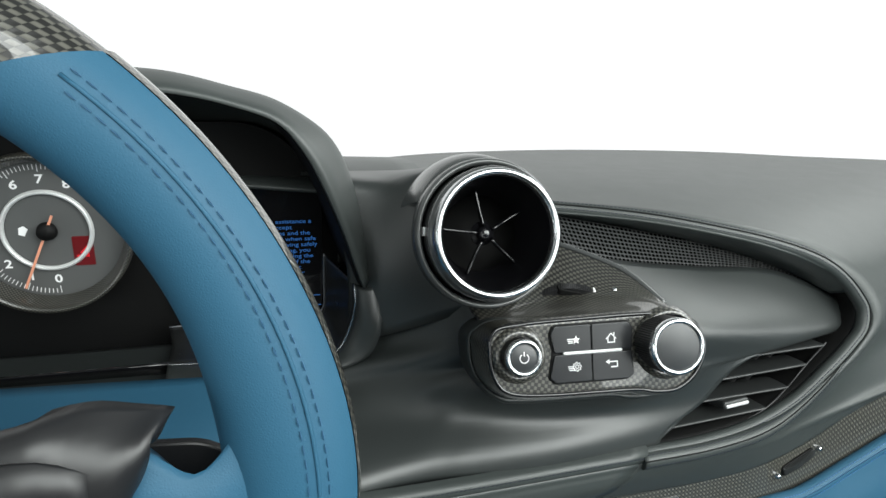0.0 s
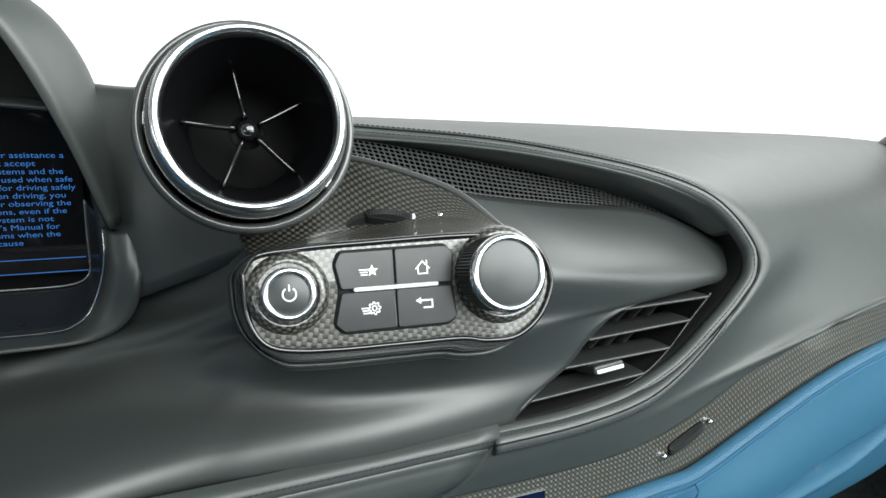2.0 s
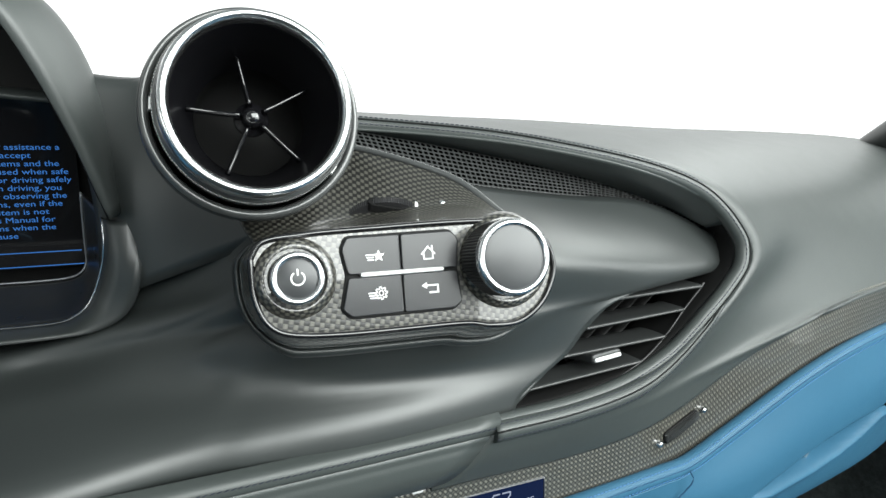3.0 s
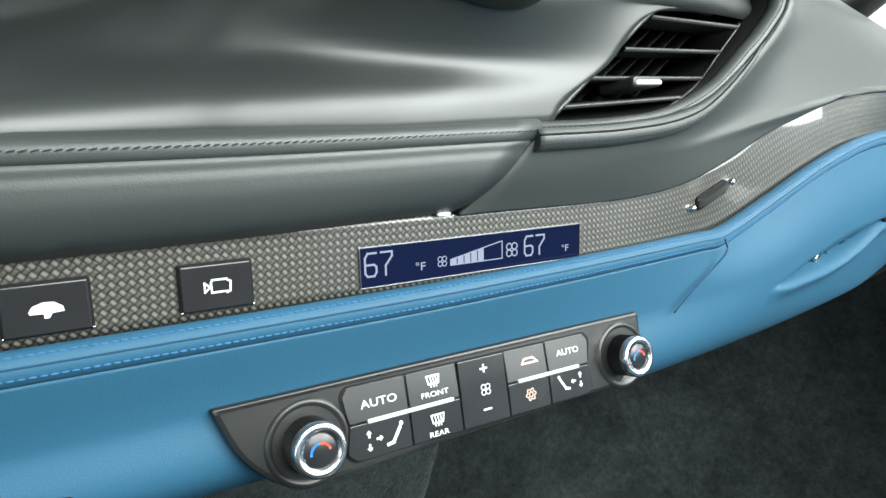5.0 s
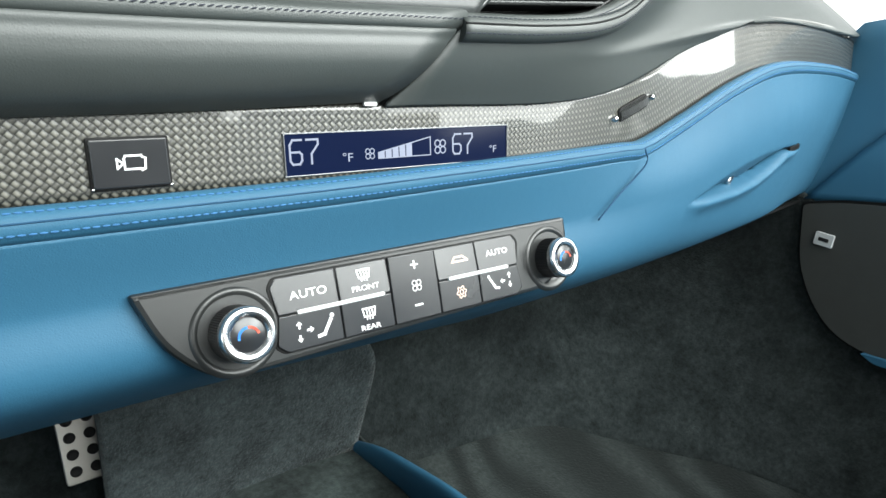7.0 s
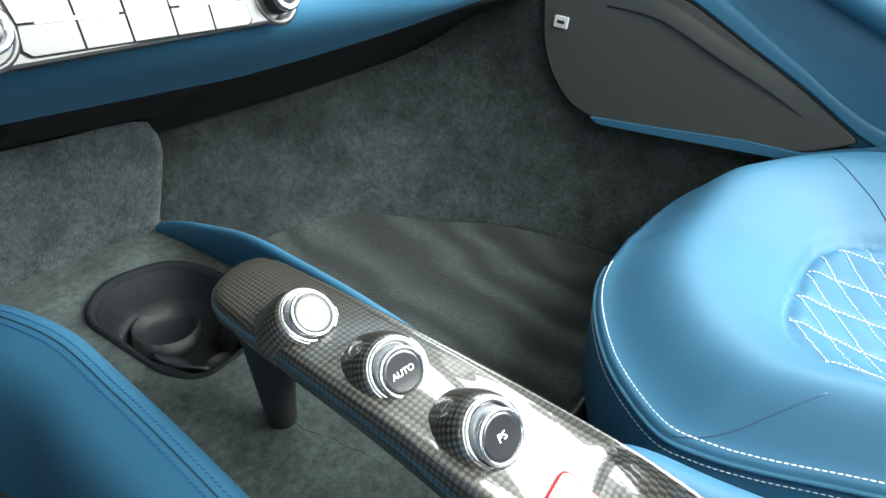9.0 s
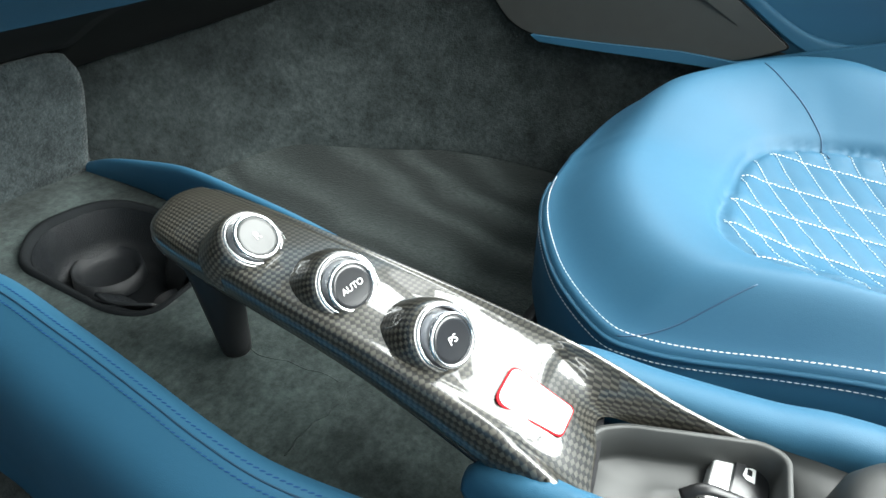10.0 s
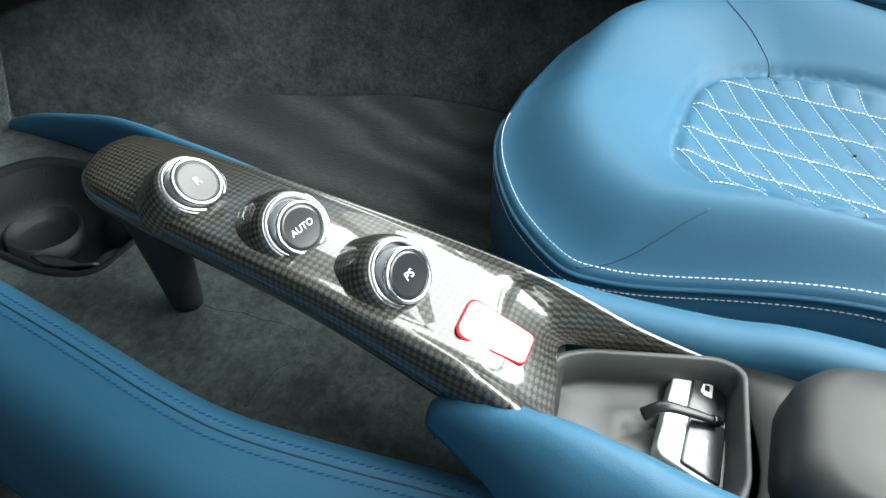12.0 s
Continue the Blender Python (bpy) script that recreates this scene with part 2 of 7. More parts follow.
def perforated(name, cell, solid):
    """A punched speaker sheet: round dark holes in rows, in UV metres."""
    m = mat(name, solid, 0.45)
    uv = nd(m, "ShaderNodeUVMap")
    sc = nd(m, "ShaderNodeVectorMath")
    sc.operation = "SCALE"
    sc.inputs["Scale"].default_value = math.pi / cell
    wire(m, uv, "UV", sc, 0)
    sep = nd(m, "ShaderNodeSeparateXYZ")
    wire(m, sc, 0, sep, 0)
    waves = []
    for axis in ("X", "Y"):
        n = nd(m, "ShaderNodeMath")
        n.operation = "SINE"
        wire(m, sep, axis, n, 0)
        q = nd(m, "ShaderNodeMath")
        q.operation = "ABSOLUTE"
        wire(m, n, 0, q, 0)
        waves.append(q)
    mul = nd(m, "ShaderNodeMath")
    mul.operation = "MULTIPLY"
    wire(m, waves[0], 0, mul, 0)
    wire(m, waves[1], 0, mul, 1)
    hole = nd(m, "ShaderNodeMapRange")
    hole.inputs[1].default_value, hole.inputs[2].default_value = 0.30, 0.45
    wire(m, mul, 0, hole, 0)
    mix = nd(m, "ShaderNodeMix")
    mix.data_type = "RGBA"
    mix.inputs[6].default_value = (*solid, 1)
    mix.inputs[7].default_value = (0.001, 0.001, 0.001, 1)
    m.node_tree.links.new(hole.outputs[0], mix.inputs["Factor"])
    m.node_tree.links.new(mix.outputs[2], bsdf(m).inputs["Base Color"])
    spec = nd(m, "ShaderNodeMapRange")
    spec.inputs[3].default_value, spec.inputs[4].default_value = 0.5, 0.0
    wire(m, hole, 0, spec, 0)
    wire(m, spec, 0, bsdf(m), "Specular IOR Level")
    bp = nd(m, "ShaderNodeBump", Strength=0.6, Distance=cell * 0.3)
    bp.invert = True
    wire(m, mul, 0, bp, "Height")
    wire(m, bp, "Normal", bsdf(m), "Normal")
    return m


mesh_cloth = perforated("black speaker mesh", 0.0037, (0.03, 0.032, 0.032))


# ---------------- modelling tools ----------------
def spl(pts, n):
    """n points evenly along a smooth line through pts."""
    p = [Vector(q) for q in pts]
    if len(p) == 2:
        return [p[0].lerp(p[1], i / (n - 1)) for i in range(n)]
    ext = [2 * p[0] - p[1]] + p + [2 * p[-1] - p[-2]]
    dense = []
    for i in range(1, len(ext) - 2):
        a, b, c, d = ext[i - 1 : i + 3]
        for k in range(16):
            t = k / 16
            dense.append(0.5 * ((2 * b) + (c - a) * t + (2 * a - 5 * b + 4 * c - d) * t * t + (3 * b - a - 3 * c + d) * t**3))
    dense.append(p[-1])
    run = [0.0]
    for a, b in zip(dense, dense[1:]):
        run.append(run[-1] + (b - a).length)
    out, j = [], 0
    for i in range(n):
        s = run[-1] * i / (n - 1)
        while j < len(run) - 2 and run[j + 1] < s:
            j += 1
        w = (s - run[j]) / max(run[j + 1] - run[j], 1e-9)
        out.append(dense[j].lerp(dense[j + 1], min(max(w, 0), 1)))
    return out


def grid_mesh(rows, closed_u=False, closed_v=False):
    """A bmesh sheet over rows of points, with a UV map in metres."""
    bm = bmesh.new()
    uv = bm.loops.layers.uv.new("UVMap")
    nv, nu = len(rows), len(rows[0])
    vs = [[bm.verts.new(p) for p in row] for row in rows]
    mid = rows[nv // 2]
    lu = [0.0]
    for i in range(nu):
        lu.append(lu[-1] + (Vector(mid[(i + 1) % nu]) - Vector(mid[i])).length)
    col = [row[nu // 2] for row in rows]
    lv = [0.0]
    for i in range(nv):
        lv.append(lv[-1] + (Vector(col[(i + 1) % nv]) - Vector(col[i])).length)
    for j in range(nv if closed_v else nv - 1):
        for i in range(nu if closed_u else nu - 1):
            a, b = (i + 1) % nu, (j + 1) % nv
            quad = (vs[j][i], vs[j][a], vs[b][a], vs[b][i])
            f = bm.faces.new(quad)
            f.smooth = True
            for loop, (s, t) in zip(f.loops, ((i, j), (i + 1, j), (i + 1, j + 1), (i, j + 1))):
                loop[uv].uv = (lu[s], lv[t])
    return bm


def loft(rails, nu=48, nv=24):
    cols = [spl(r, nu) for r in rails]
    rows = list(zip(*[spl([c[i] for c in cols], nv) for i in range(nu)]))
    return grid_mesh([list(r) for r in rows])


def tube(path, r, n=10, segs=60, flat=1.0, closed=False):
    """A round (or flattened) tube along a smooth line; r may be a function of 0..1."""
    pts = spl(path, segs)
    rows, up = [], Vector((0, 0, 1))
    for i, p in enumerate(pts):
        t = (pts[min(i + 1, segs - 1)] - pts[max(i - 1, 0)]).normalized()
        side = t.cross(up)
        if side.length < 0.05:
            side = t.cross(Vector((0, 1, 0)))
        side.normalize()
        top = side.cross(t).normalized()
        rr = r(i / (segs - 1)) if callable(r) else r
        rows.append([p + side * math.cos(a) * rr + top * math.sin(a) * rr * flat for a in (2 * math.pi * k / n for k in range(n))])
    bm = grid_mesh(rows, closed_u=True)
    if not closed:
        for row in (bm.verts[:n], bm.verts[-n:]):
            bm.faces.new(row)
    bmesh.ops.recalc_face_normals(bm, faces=bm.faces[:])
    return bm


def turned(profile, n=48):
    """Solid of revolution about z: profile of (radius, z)."""
    rows = [[(r * math.cos(a), r * math.sin(a), z) for a in (2 * math.pi * k / n for k in range(n))] for r, z in profile]
    bm = grid_mesh(rows, closed_u=True)
    bmesh.ops.remove_doubles(bm, verts=bm.verts[:], dist=1e-6)
    bmesh.ops.recalc_face_normals(bm, faces=bm.faces[:])
    return bm


def plate(outline, z0, z1, bevel=0.0008, segs=2):
    """A flat plate from a 2D outline with softened upper edges."""
    bm = bmesh.new()
    uv = bm.loops.layers.uv.new("UVMap")
    low = [bm.verts.new((x, y, z0)) for x, y in outline]
    face = bm.faces.new(low)
    ret = bmesh.ops.extrude_face_region(bm, geom=[face])
    top = [g for g in ret["geom"] if isinstance(g, bmesh.types.BMVert)]
    for v in top:
        v.co.z = z1
    tops = set(top)
    if bevel:
        edges = [e for e in bm.edges if e.verts[0] in tops and e.verts[1] in tops]
        bmesh.ops.bevel(bm, geom=edges, offset=bevel, segments=segs, affect="EDGES", profile=0.5)
    bmesh.ops.recalc_face_normals(bm, faces=bm.faces[:])
    for f in bm.faces:
        f.smooth = False
        for loop in f.loops:
            loop[uv].uv = (loop.vert.co.x, loop.vert.co.y)
    return bm


def rounded(corners, r, n=5):
    """A closed 2D outline with rounded corners; a corner may carry its own radius."""
    out = []
    k = len(corners)
    for i in range(k):
        b = Vector(corners[i][:2])
        a, c = Vector(corners[i - 1][:2]), Vector(corners[(i + 1) % k][:2])
        rr = corners[i][2] if len(corners[i]) > 2 else r
        d1, d2 = (a - b), (c - b)
        rr1 = min(rr, d1.length * 0.49, d2.length * 0.49)
        p, q = b + d1.normalized() * rr1, b + d2.normalized() * rr1
        for s in range(n + 1):
            t = s / n
            out.append(tuple(p * (1 - t) ** 2 + b * 2 * t * (1 - t) + q * t * t))
    return out


def box(cx, cy, w, h, r):
    return rounded([(cx - w / 2, cy - h / 2), (cx + w / 2, cy - h / 2), (cx + w / 2, cy + h / 2), (cx - w / 2, cy + h / 2)], r)


def frame_of(origin, across, out):
    """Local axes: x across, y up the face, z out of it."""
    n = Vector(out).normalized()
    u = Vector(across)
    u = (u - n * u.dot(n)).normalized()
    v = n.cross(u)
    m = Matrix((u, v, n)).transposed().to_4x4()
    m.translation = origin
    return m


def moved(bm, m):
    bmesh.ops.transform(bm, matrix=m, verts=bm.verts[:])
    return bm


def shifted(bm, x=0, y=0, z=0):
    return moved(bm, Matrix.Translation((x, y, z)))


def joined(*bms):
    out = bmesh.new()
    out.loops.layers.uv.new("UVMap")
    for b in bms:
        me = bpy.data.meshes.new("tmp")
        b.to_mesh(me)
        b.free()
        out.from_mesh(me)
        bpy.data.meshes.remove(me)
    return out


def part(name, bm, material, parent=None, label="", solid=0.0):
    me = bpy.data.meshes.new(name)
    bm.to_mesh(me)
    bm.free()
    me.materials.append(material)
    ob = new(name, me)
    if parent:
        ob.parent = parent
    if label:
        ob["label"] = label
    if solid:
        s = ob.modifiers.new("thickness", "SOLIDIFY")
        s.thickness, s.offset = solid, 0.0
    return ob


def thing(name, label, category, m=None, kind="", group=""):
    ob = new(name)
    ob.empty_display_size = 0.02
    if m is not None:
        ob.matrix_world = m
    return tagged(ob, label, category, group, kind)


def stitches(path, length=0.0032, gap=0.0014, r=0.00035, lift=(0, 0, 0), slant=(0, 0, 0)):
    """A row of thread stitches along a line."""
    pts = spl(path, 400)
    run = [0.0]
    for a, b in zip(pts, pts[1:]):
        run.append(run[-1] + (b - a).length)
    total, s, j = run[-1], 0.0, 0
    verts, faces = [], []
    lift, slant = Vector(lift), Vector(slant)

    def at(d):
        k = min(int(np.searchsorted(run, d)), len(pts) - 1)
        k = max(k, 1)
        w = (d - run[k - 1]) / max(run[k] - run[k - 1], 1e-9)
        return pts[k - 1].lerp(pts[k], w)

    while s + length < total:
        a, b = at(s) + lift - slant, at(s + length) + lift + slant
        t = (b - a).normalized()
        u = t.cross(Vector((0.3, 0.5, 0.8))).normalized()
        w = t.cross(u)
        i = len(verts)
        for p, k in ((a, 0.5), (a.lerp(b, 0.5), 1.0), (b, 0.5)):
            verts += [p + (u * math.cos(g) + w * math.sin(g)) * r * k for g in (0, 1.57, 3.14, 4.71)]
        for q in (0, 4):
            faces += [(i + q + c, i + q + (c + 1) % 4, i + q + 4 + (c + 1) % 4, i + q + 4 + c) for c in range(4)]
        faces += [(i, i + 1, i + 2, i + 3), (i + 11, i + 10, i + 9, i + 8)]
        s += length + gap
    bm = bmesh.new()
    vs = [bm.verts.new(v) for v in verts]
    for f in faces:
        bm.faces.new([vs[k] for k in f])
    return bm


def text(body, size, align="CENTER", stretch=1.0, bold=0.0):
    """Letters of the built-in font as a thin bmesh in the xy plane."""
    cu = bpy.data.curves.new("letters", "FONT")
    cu.body, cu.size, cu.align_x, cu.align_y = body, size, align, "CENTER"
    cu.extrude, cu.offset, cu.resolution_u = 0.00005, bold, 3
    ob = bpy.data.objects.new("letters", cu)
    me = bpy.data.meshes.new_from_object(ob)
    bm = bmesh.new()
    bm.from_mesh(me)
    for v in bm.verts:
        v.co.x *= stretch
    bpy.data.objects.remove(ob)
    bpy.data.curves.remove(cu)
    bpy.data.meshes.remove(me)
    return bm


def smaller(bm, k):
    """A printed sign shrunk about its own middle."""
    xs, ys = [v.co.x for v in bm.verts], [v.co.y for v in bm.verts]
    cx, cy = (min(xs) + max(xs)) / 2, (min(ys) + max(ys)) / 2
    for v in bm.verts:
        v.co.x, v.co.y = cx + (v.co.x - cx) * k, cy + (v.co.y - cy) * k
    return bm


def stroke(points, w, z=0.0, h=0.0001, closed=False):
    """A flat printed line through 2D points."""
    bms = []
    pts = list(points) + ([points[0]] if closed else [])
    for a, b in zip(pts, pts[1:]):
        a, b = Vector(a), Vector(b)
        d = (b - a).normalized() * w / 2
        q = Vector((-d.y, d.x))
        a2, b2 = a - d, b + d
        bms.append(plate([tuple(a2 - q), tuple(b2 - q), tuple(b2 + q), tuple(a2 + q)], z, z + h, 0))
    return joined(*bms)


# ---------------- dashboard: the large forms ----------------
dash = thing("dashboard", "charcoal leather dashboard with stitched rolled edge sweeping round a side vent", "dashboard", kind="structure")

ROLL = [(0.02, 0.462, 0.846), (0.123, 0.44, 0.842), (0.195, 0.415, 0.84), (0.247, 0.395, 0.835), (0.302, 0.375, 0.825), (0.345, 0.36, 0.81),
        (0.371, 0.35, 0.788), (0.381, 0.341, 0.765), (0.366, 0.335, 0.745), (0.341, 0.33, 0.725), (0.311, 0.326, 0.703), (0.271, 0.322, 0.688),
        (0.224, 0.318, 0.683), (0.168, 0.318, 0.681)]
pad_mid = [(0.03, 0.60, 0.837), (0.10, 0.60, 0.836), (0.22, 0.58, 0.835), (0.36, 0.54, 0.833), (0.52, 0.47, 0.815), (0.56, 0.41, 0.772),
           (0.44, 0.36, 0.722), (0.33, 0.335, 0.682), (0.245, 0.322, 0.668), (0.152, 0.321, 0.662)]
pad_out = [(0.04, 0.82, 0.806), (0.18, 0.86, 0.807), (0.42, 0.88, 0.806), (0.72, 0.84, 0.803), (1.06, 0.66, 0.80), (0.98, 0.46, 0.712),
           (0.56, 0.363, 0.708), (0.42, 0.348, 0.684), (0.29, 0.331, 0.648), (0.135, 0.328, 0.644)]
part("upper_pad", loft([ROLL, pad_mid, pad_out], 110, 30), leather_dark, dash, "smooth charcoal leather pad", 0.003)


def inner_roll(d, w):
    """The roll line moved towards the vent opening and back."""
    pts = spl(ROLL, 40)
    c = Vector((0.24, 0.38, 0.765))
    return [p + (c - p).normalized() * d + Vector((0, w, 0)) for p in pts]


part("edge_roll", tube(inner_roll(0.003, 0.004), 0.0055, 12, 140), leather_dark, dash, "padded leather roll")
part("roll_face", loft([[(0.02, 0.462, 0.841), (0.120, 0.437, 0.839), (0.190, 0.413, 0.837), (0.241, 0.394, 0.832), (0.296, 0.375, 0.822), (0.340, 0.361, 0.807), (0.366, 0.352, 0.788)],
                       [(0.02, 0.472, 0.837), (0.117, 0.447, 0.835), (0.180, 0.426, 0.831), (0.230, 0.409, 0.825), (0.288, 0.391, 0.814), (0.336, 0.373, 0.800), (0.364, 0.359, 0.784)],
                       [(0.02, 0.486, 0.833), (0.112, 0.462, 0.832), (0.165, 0.445, 0.827), (0.213, 0.430, 0.8205), (0.276, 0.412, 0.809), (0.330, 0.391, 0.795), (0.362, 0.368, 0.780)]], 80, 14), leather_dark, dash, "rolled leather edge over the speaker slot", 0.002)
# near-black colour puts in the shade under the roll
part("inner_lip", loft([inner_roll(0.004, 0.006), inner_roll(0.007, 0.014), inner_roll(0.006, 0.045)], 100, 8), hollow_black, dash, "near-black lip for the shade inside the roll", 0.002)
# the central panel below the pod, with its pointed tongue over the side vent
SHELF = [(0.3215, 0.680), (0.3265, 0.692), (0.378, 0.7055), (0.410, 0.7150), (0.428, 0.7210), (0.445, 0.723), (0.480, 0.724)]
WALL = [
    [(0.06, 0.3215, 0.682), (0.10, 0.3215, 0.683), (0.184, 0.325, 0.687)],
    [(0.06, 0.3250, 0.696), (0.10, 0.3245, 0.698), (0.192, 0.327, 0.699)],
    [(0.06, 0.345, 0.714), (0.10, 0.339, 0.715), (0.22, 0.330, 0.716)],
    [(0.06, 0.348, 0.742), (0.10, 0.335, 0.743), (0.17, 0.325, 0.745), (0.259, 0.335, 0.746)],
    [(0.06, 0.356, 0.767), (0.08, 0.345, 0.770), (0.18, 0.325, 0.768), (0.29, 0.338, 0.756), (0.383, 0.362, 0.750)],
    [(0.06, 0.369, 0.793), (0.08, 0.355, 0.795), (0.18, 0.330, 0.788), (0.29, 0.345, 0.772), (0.384, 0.363, 0.756)],
    [(0.06, 0.410, 0.826), (0.109, 0.388, 0.825), (0.146, 0.386, 0.816), (0.185, 0.385, 0.809), (0.244, 0.386, 0.802), (0.316, 0.385, 0.795), (0.377, 0.37, 0.771)],
]


def panel_rail(shelf, wall):
    """From the shelf under the instruments round to the upright panel beside the pod."""
    out = []
    for x in (-0.42, -0.30, -0.20, -0.14, -0.10, -0.08, -0.06, -0.04, -0.02, 0.0, 0.02, 0.04):
        w = min(max((x + 0.07) / 0.14, 0), 1)
        w = w * w * (3 - 2 * w)
        y = wall[0][1] + (0.06 - x) * 0.25
        out.append((x, shelf[0] + (y - shelf[0]) * w, shelf[1] + (wall[0][2] - shelf[1]) * w))
    return out + wall[1:]


part("centre_panel", loft([panel_rail(a, b) for a, b in zip(SHELF, WALL)], 130, 44), soft_dark, dash, "satin charcoal panel", 0.003)
part("grille_mesh", loft([
    [(0.06, 0.408, 0.826), (0.109, 0.393, 0.823), (0.146, 0.391, 0.8145), (0.185, 0.390, 0.8075), (0.244, 0.391, 0.8005), (0.316, 0.390, 0.7935), (0.365, 0.376, 0.778)],
    [(0.06, 0.45, 0.842), (0.109, 0.44, 0.838), (0.162, 0.428, 0.831), (0.211, 0.420, 0.823), (0.276, 0.410, 0.812), (0.335, 0.395, 0.797), (0.372, 0.378, 0.780)],
], 60, 10), mesh_cloth, dash, "black woven speaker mesh", 0.001)

# lower band with a flat double-stitched seam, left of the slanted joint
def band_line(dz, y):
    return [(-0.42, y + 0.001, 0.676 + dz), (-0.02, y, 0.677 + dz), (0.166 + dz, y, 0.681 + dz)]


part("lower_band", loft([band_line(*q) for q in ((0.0078, 0.3240), (0.0066, 0.3190), (0.0045, 0.3168), (0.0014, 0.3166), (0.0004, 0.3178), (-0.0004, 0.3178), (-0.0014, 0.3166), (-0.0045, 0.3162), (-0.0085, 0.3152), (-0.015, 0.3150), (-0.022, 0.3172), (-0.028, 0.3212), (-0.034, 0.3285))], 40, 90), leather_dark, dash, "smooth leather band with a twin-stitched upper edge", 0.003)
LOW2 = [(0.168, 0.318, 0.681), (0.224, 0.318, 0.683), (0.271, 0.321, 0.688), (0.305, 0.326, 0.699), (0.338, 0.331, 0.722), (0.360, 0.337, 0.742)]


def low_r(t):
    return 0.006 - 0.0035 * max(0, (t - 0.5) * 2)


part("lower_roll", tube(LOW2, low_r, 20, 50), leather_dark, dash)
for dz in (0.0047, -0.0047):
    part("stitching", stitches(band_line(dz, 0.3149), 0.0024, 0.0008, 0.00034, slant=(0, 0, 0.0003)), thread_dark, dash, "slate thread")


def roll_line(path, r, deg):
    """A line along a leather roll, turned about it from the side that faces the cabin."""
    pts, out = spl(path, 120), []
    for k, p in enumerate(pts):
        tan = (pts[min(k + 1, 119)] - pts[max(k - 1, 0)]).normalized()
        e = Vector((-0.25, -0.88, 0.40))
        e = (e - tan * e.dot(tan)).normalized()
        f = tan.cross(e)
        rr = r(k / 119) if callable(r) else r
        out.append(p + (e * math.cos(math.radians(deg)) + f * math.sin(math.radians(deg))) * rr)
    return out


def twin_rows(path, r, a, b, thread, groove, parent, label, size=0.00040):
    for deg in (a, b):
        part("stitching", stitches(roll_line(path, r, deg), 0.0024, 0.0009, size), thread, parent, label)
    part("groove", tube(roll_line(path, r, (a + b) / 2), 0.0006, 6, 120), groove, parent, "narrow seam between the rows")


twin_rows(inner_roll(0.003, 0.004), 0.0056, -62, 6, thread_dark, seam_dark, dash, "slate thread")
twin_rows(LOW2, low_r, -48, 38, thread_dark, seam_dark, dash, "slate thread")

# carbon strip
C_TOP = [(-0.42, 0.331, 0.6455), (0.0, 0.331, 0.6455), (0.183, 0.331, 0.6455), (0.246, 0.333, 0.646), (0.296, 0.334, 0.651), (0.366, 0.347, 0.664), (0.42, 0.3555, 0.687), (0.50, 0.3635, 0.705), (0.602, 0.375, 0.711), (0.76, 0.402, 0.711), (0.95, 0.45, 0.70)]
C_BOT = [(-0.42, 0.325, 0.611), (0.0, 0.325, 0.611), (0.149, 0.325, 0.611), (0.226, 0.326, 0.612), (0.301, 0.329, 0.614), (0.348, 0.336, 0.614), (0.412, 0.344, 0.631), (0.496, 0.353, 0.657), (0.593, 0.365, 0.668), (0.80, 0.406, 0.666), (0.95, 0.44, 0.655)]
part("carbon_strip", loft([C_TOP, C_BOT], 160, 10), carbon_satin, dash, "satin carbon fibre strip with coarse weave", 0.002)

# blue lower dashboard
lower = thing("lower_dashboard", "blue leather lower dashboard with stitched roll below the carbon strip", "dashboard", kind="structure")
B_ROLL = [(-0.42, 0.319, 0.6065), (0.019, 0.319, 0.6065), (0.178, 0.319, 0.609), (0.31, 0.325, 0.6115), (0.345, 0.329, 0.612), (0.402, 0.337, 0.627), (0.483, 0.346, 0.652), (0.573, 0.357, 0.667), (0.767, 0.395, 0.665), (0.93, 0.43, 0.655)]
part("blue_roll", tube(B_ROLL, 0.0066, 14, 140), leather_blue, lower, "blue leather roll")
B_TOP = [(x, y - 0.003, z - 0.005) for x, y, z in B_ROLL]
B_MID = [(-0.42, 0.321, 0.572), (0.0, 0.321, 0.572), (0.20, 0.321, 0.572), (0.30, 0.320, 0.575), (0.40, 0.322, 0.582), (0.50, 0.335, 0.597), (0.62, 0.353, 0.61), (0.78, 0.392, 0.60), (0.93, 0.43, 0.58)]
B_LOW = [(-0.42, 0.321, 0.535), (0.0, 0.321, 0.534), (0.20, 0.321, 0.531), (0.293, 0.320, 0.530), (0.451, 0.338, 0.527), (0.636, 0.366, 0.527), (0.79, 0.405, 0.52), (0.93, 0.44, 0.51)]
B_UND = [(x, y + 0.012 + 0.070 * k, z - 0.020 - 0.043 * k) for x, y, z in B_LOW for k in [min(1.0, max(0.0, (0.62 - x) / 0.36))]]
PULL_TOP = [(0.405, 0.5685), (0.422, 0.571), (0.462, 0.581), (0.511, 0.590), (0.552, 0.595), (0.610, 0.596), (0.680, 0.592)]
PULL_LIP = [(0.405, 0.5675), (0.448, 0.567), (0.502, 0.566), (0.543, 0.5695), (0.577, 0.577), (0.614, 0.589), (0.680, 0.588)]


def level(line, x):
    """Height of a line of (x, z) at x."""
    for (x0, z0), (x1, z1) in zip(line, line[1:]):
        if x0 <= x <= x1:
            return z0 + (z1 - z0) * (x - x0) / (x1 - x0)
    return None


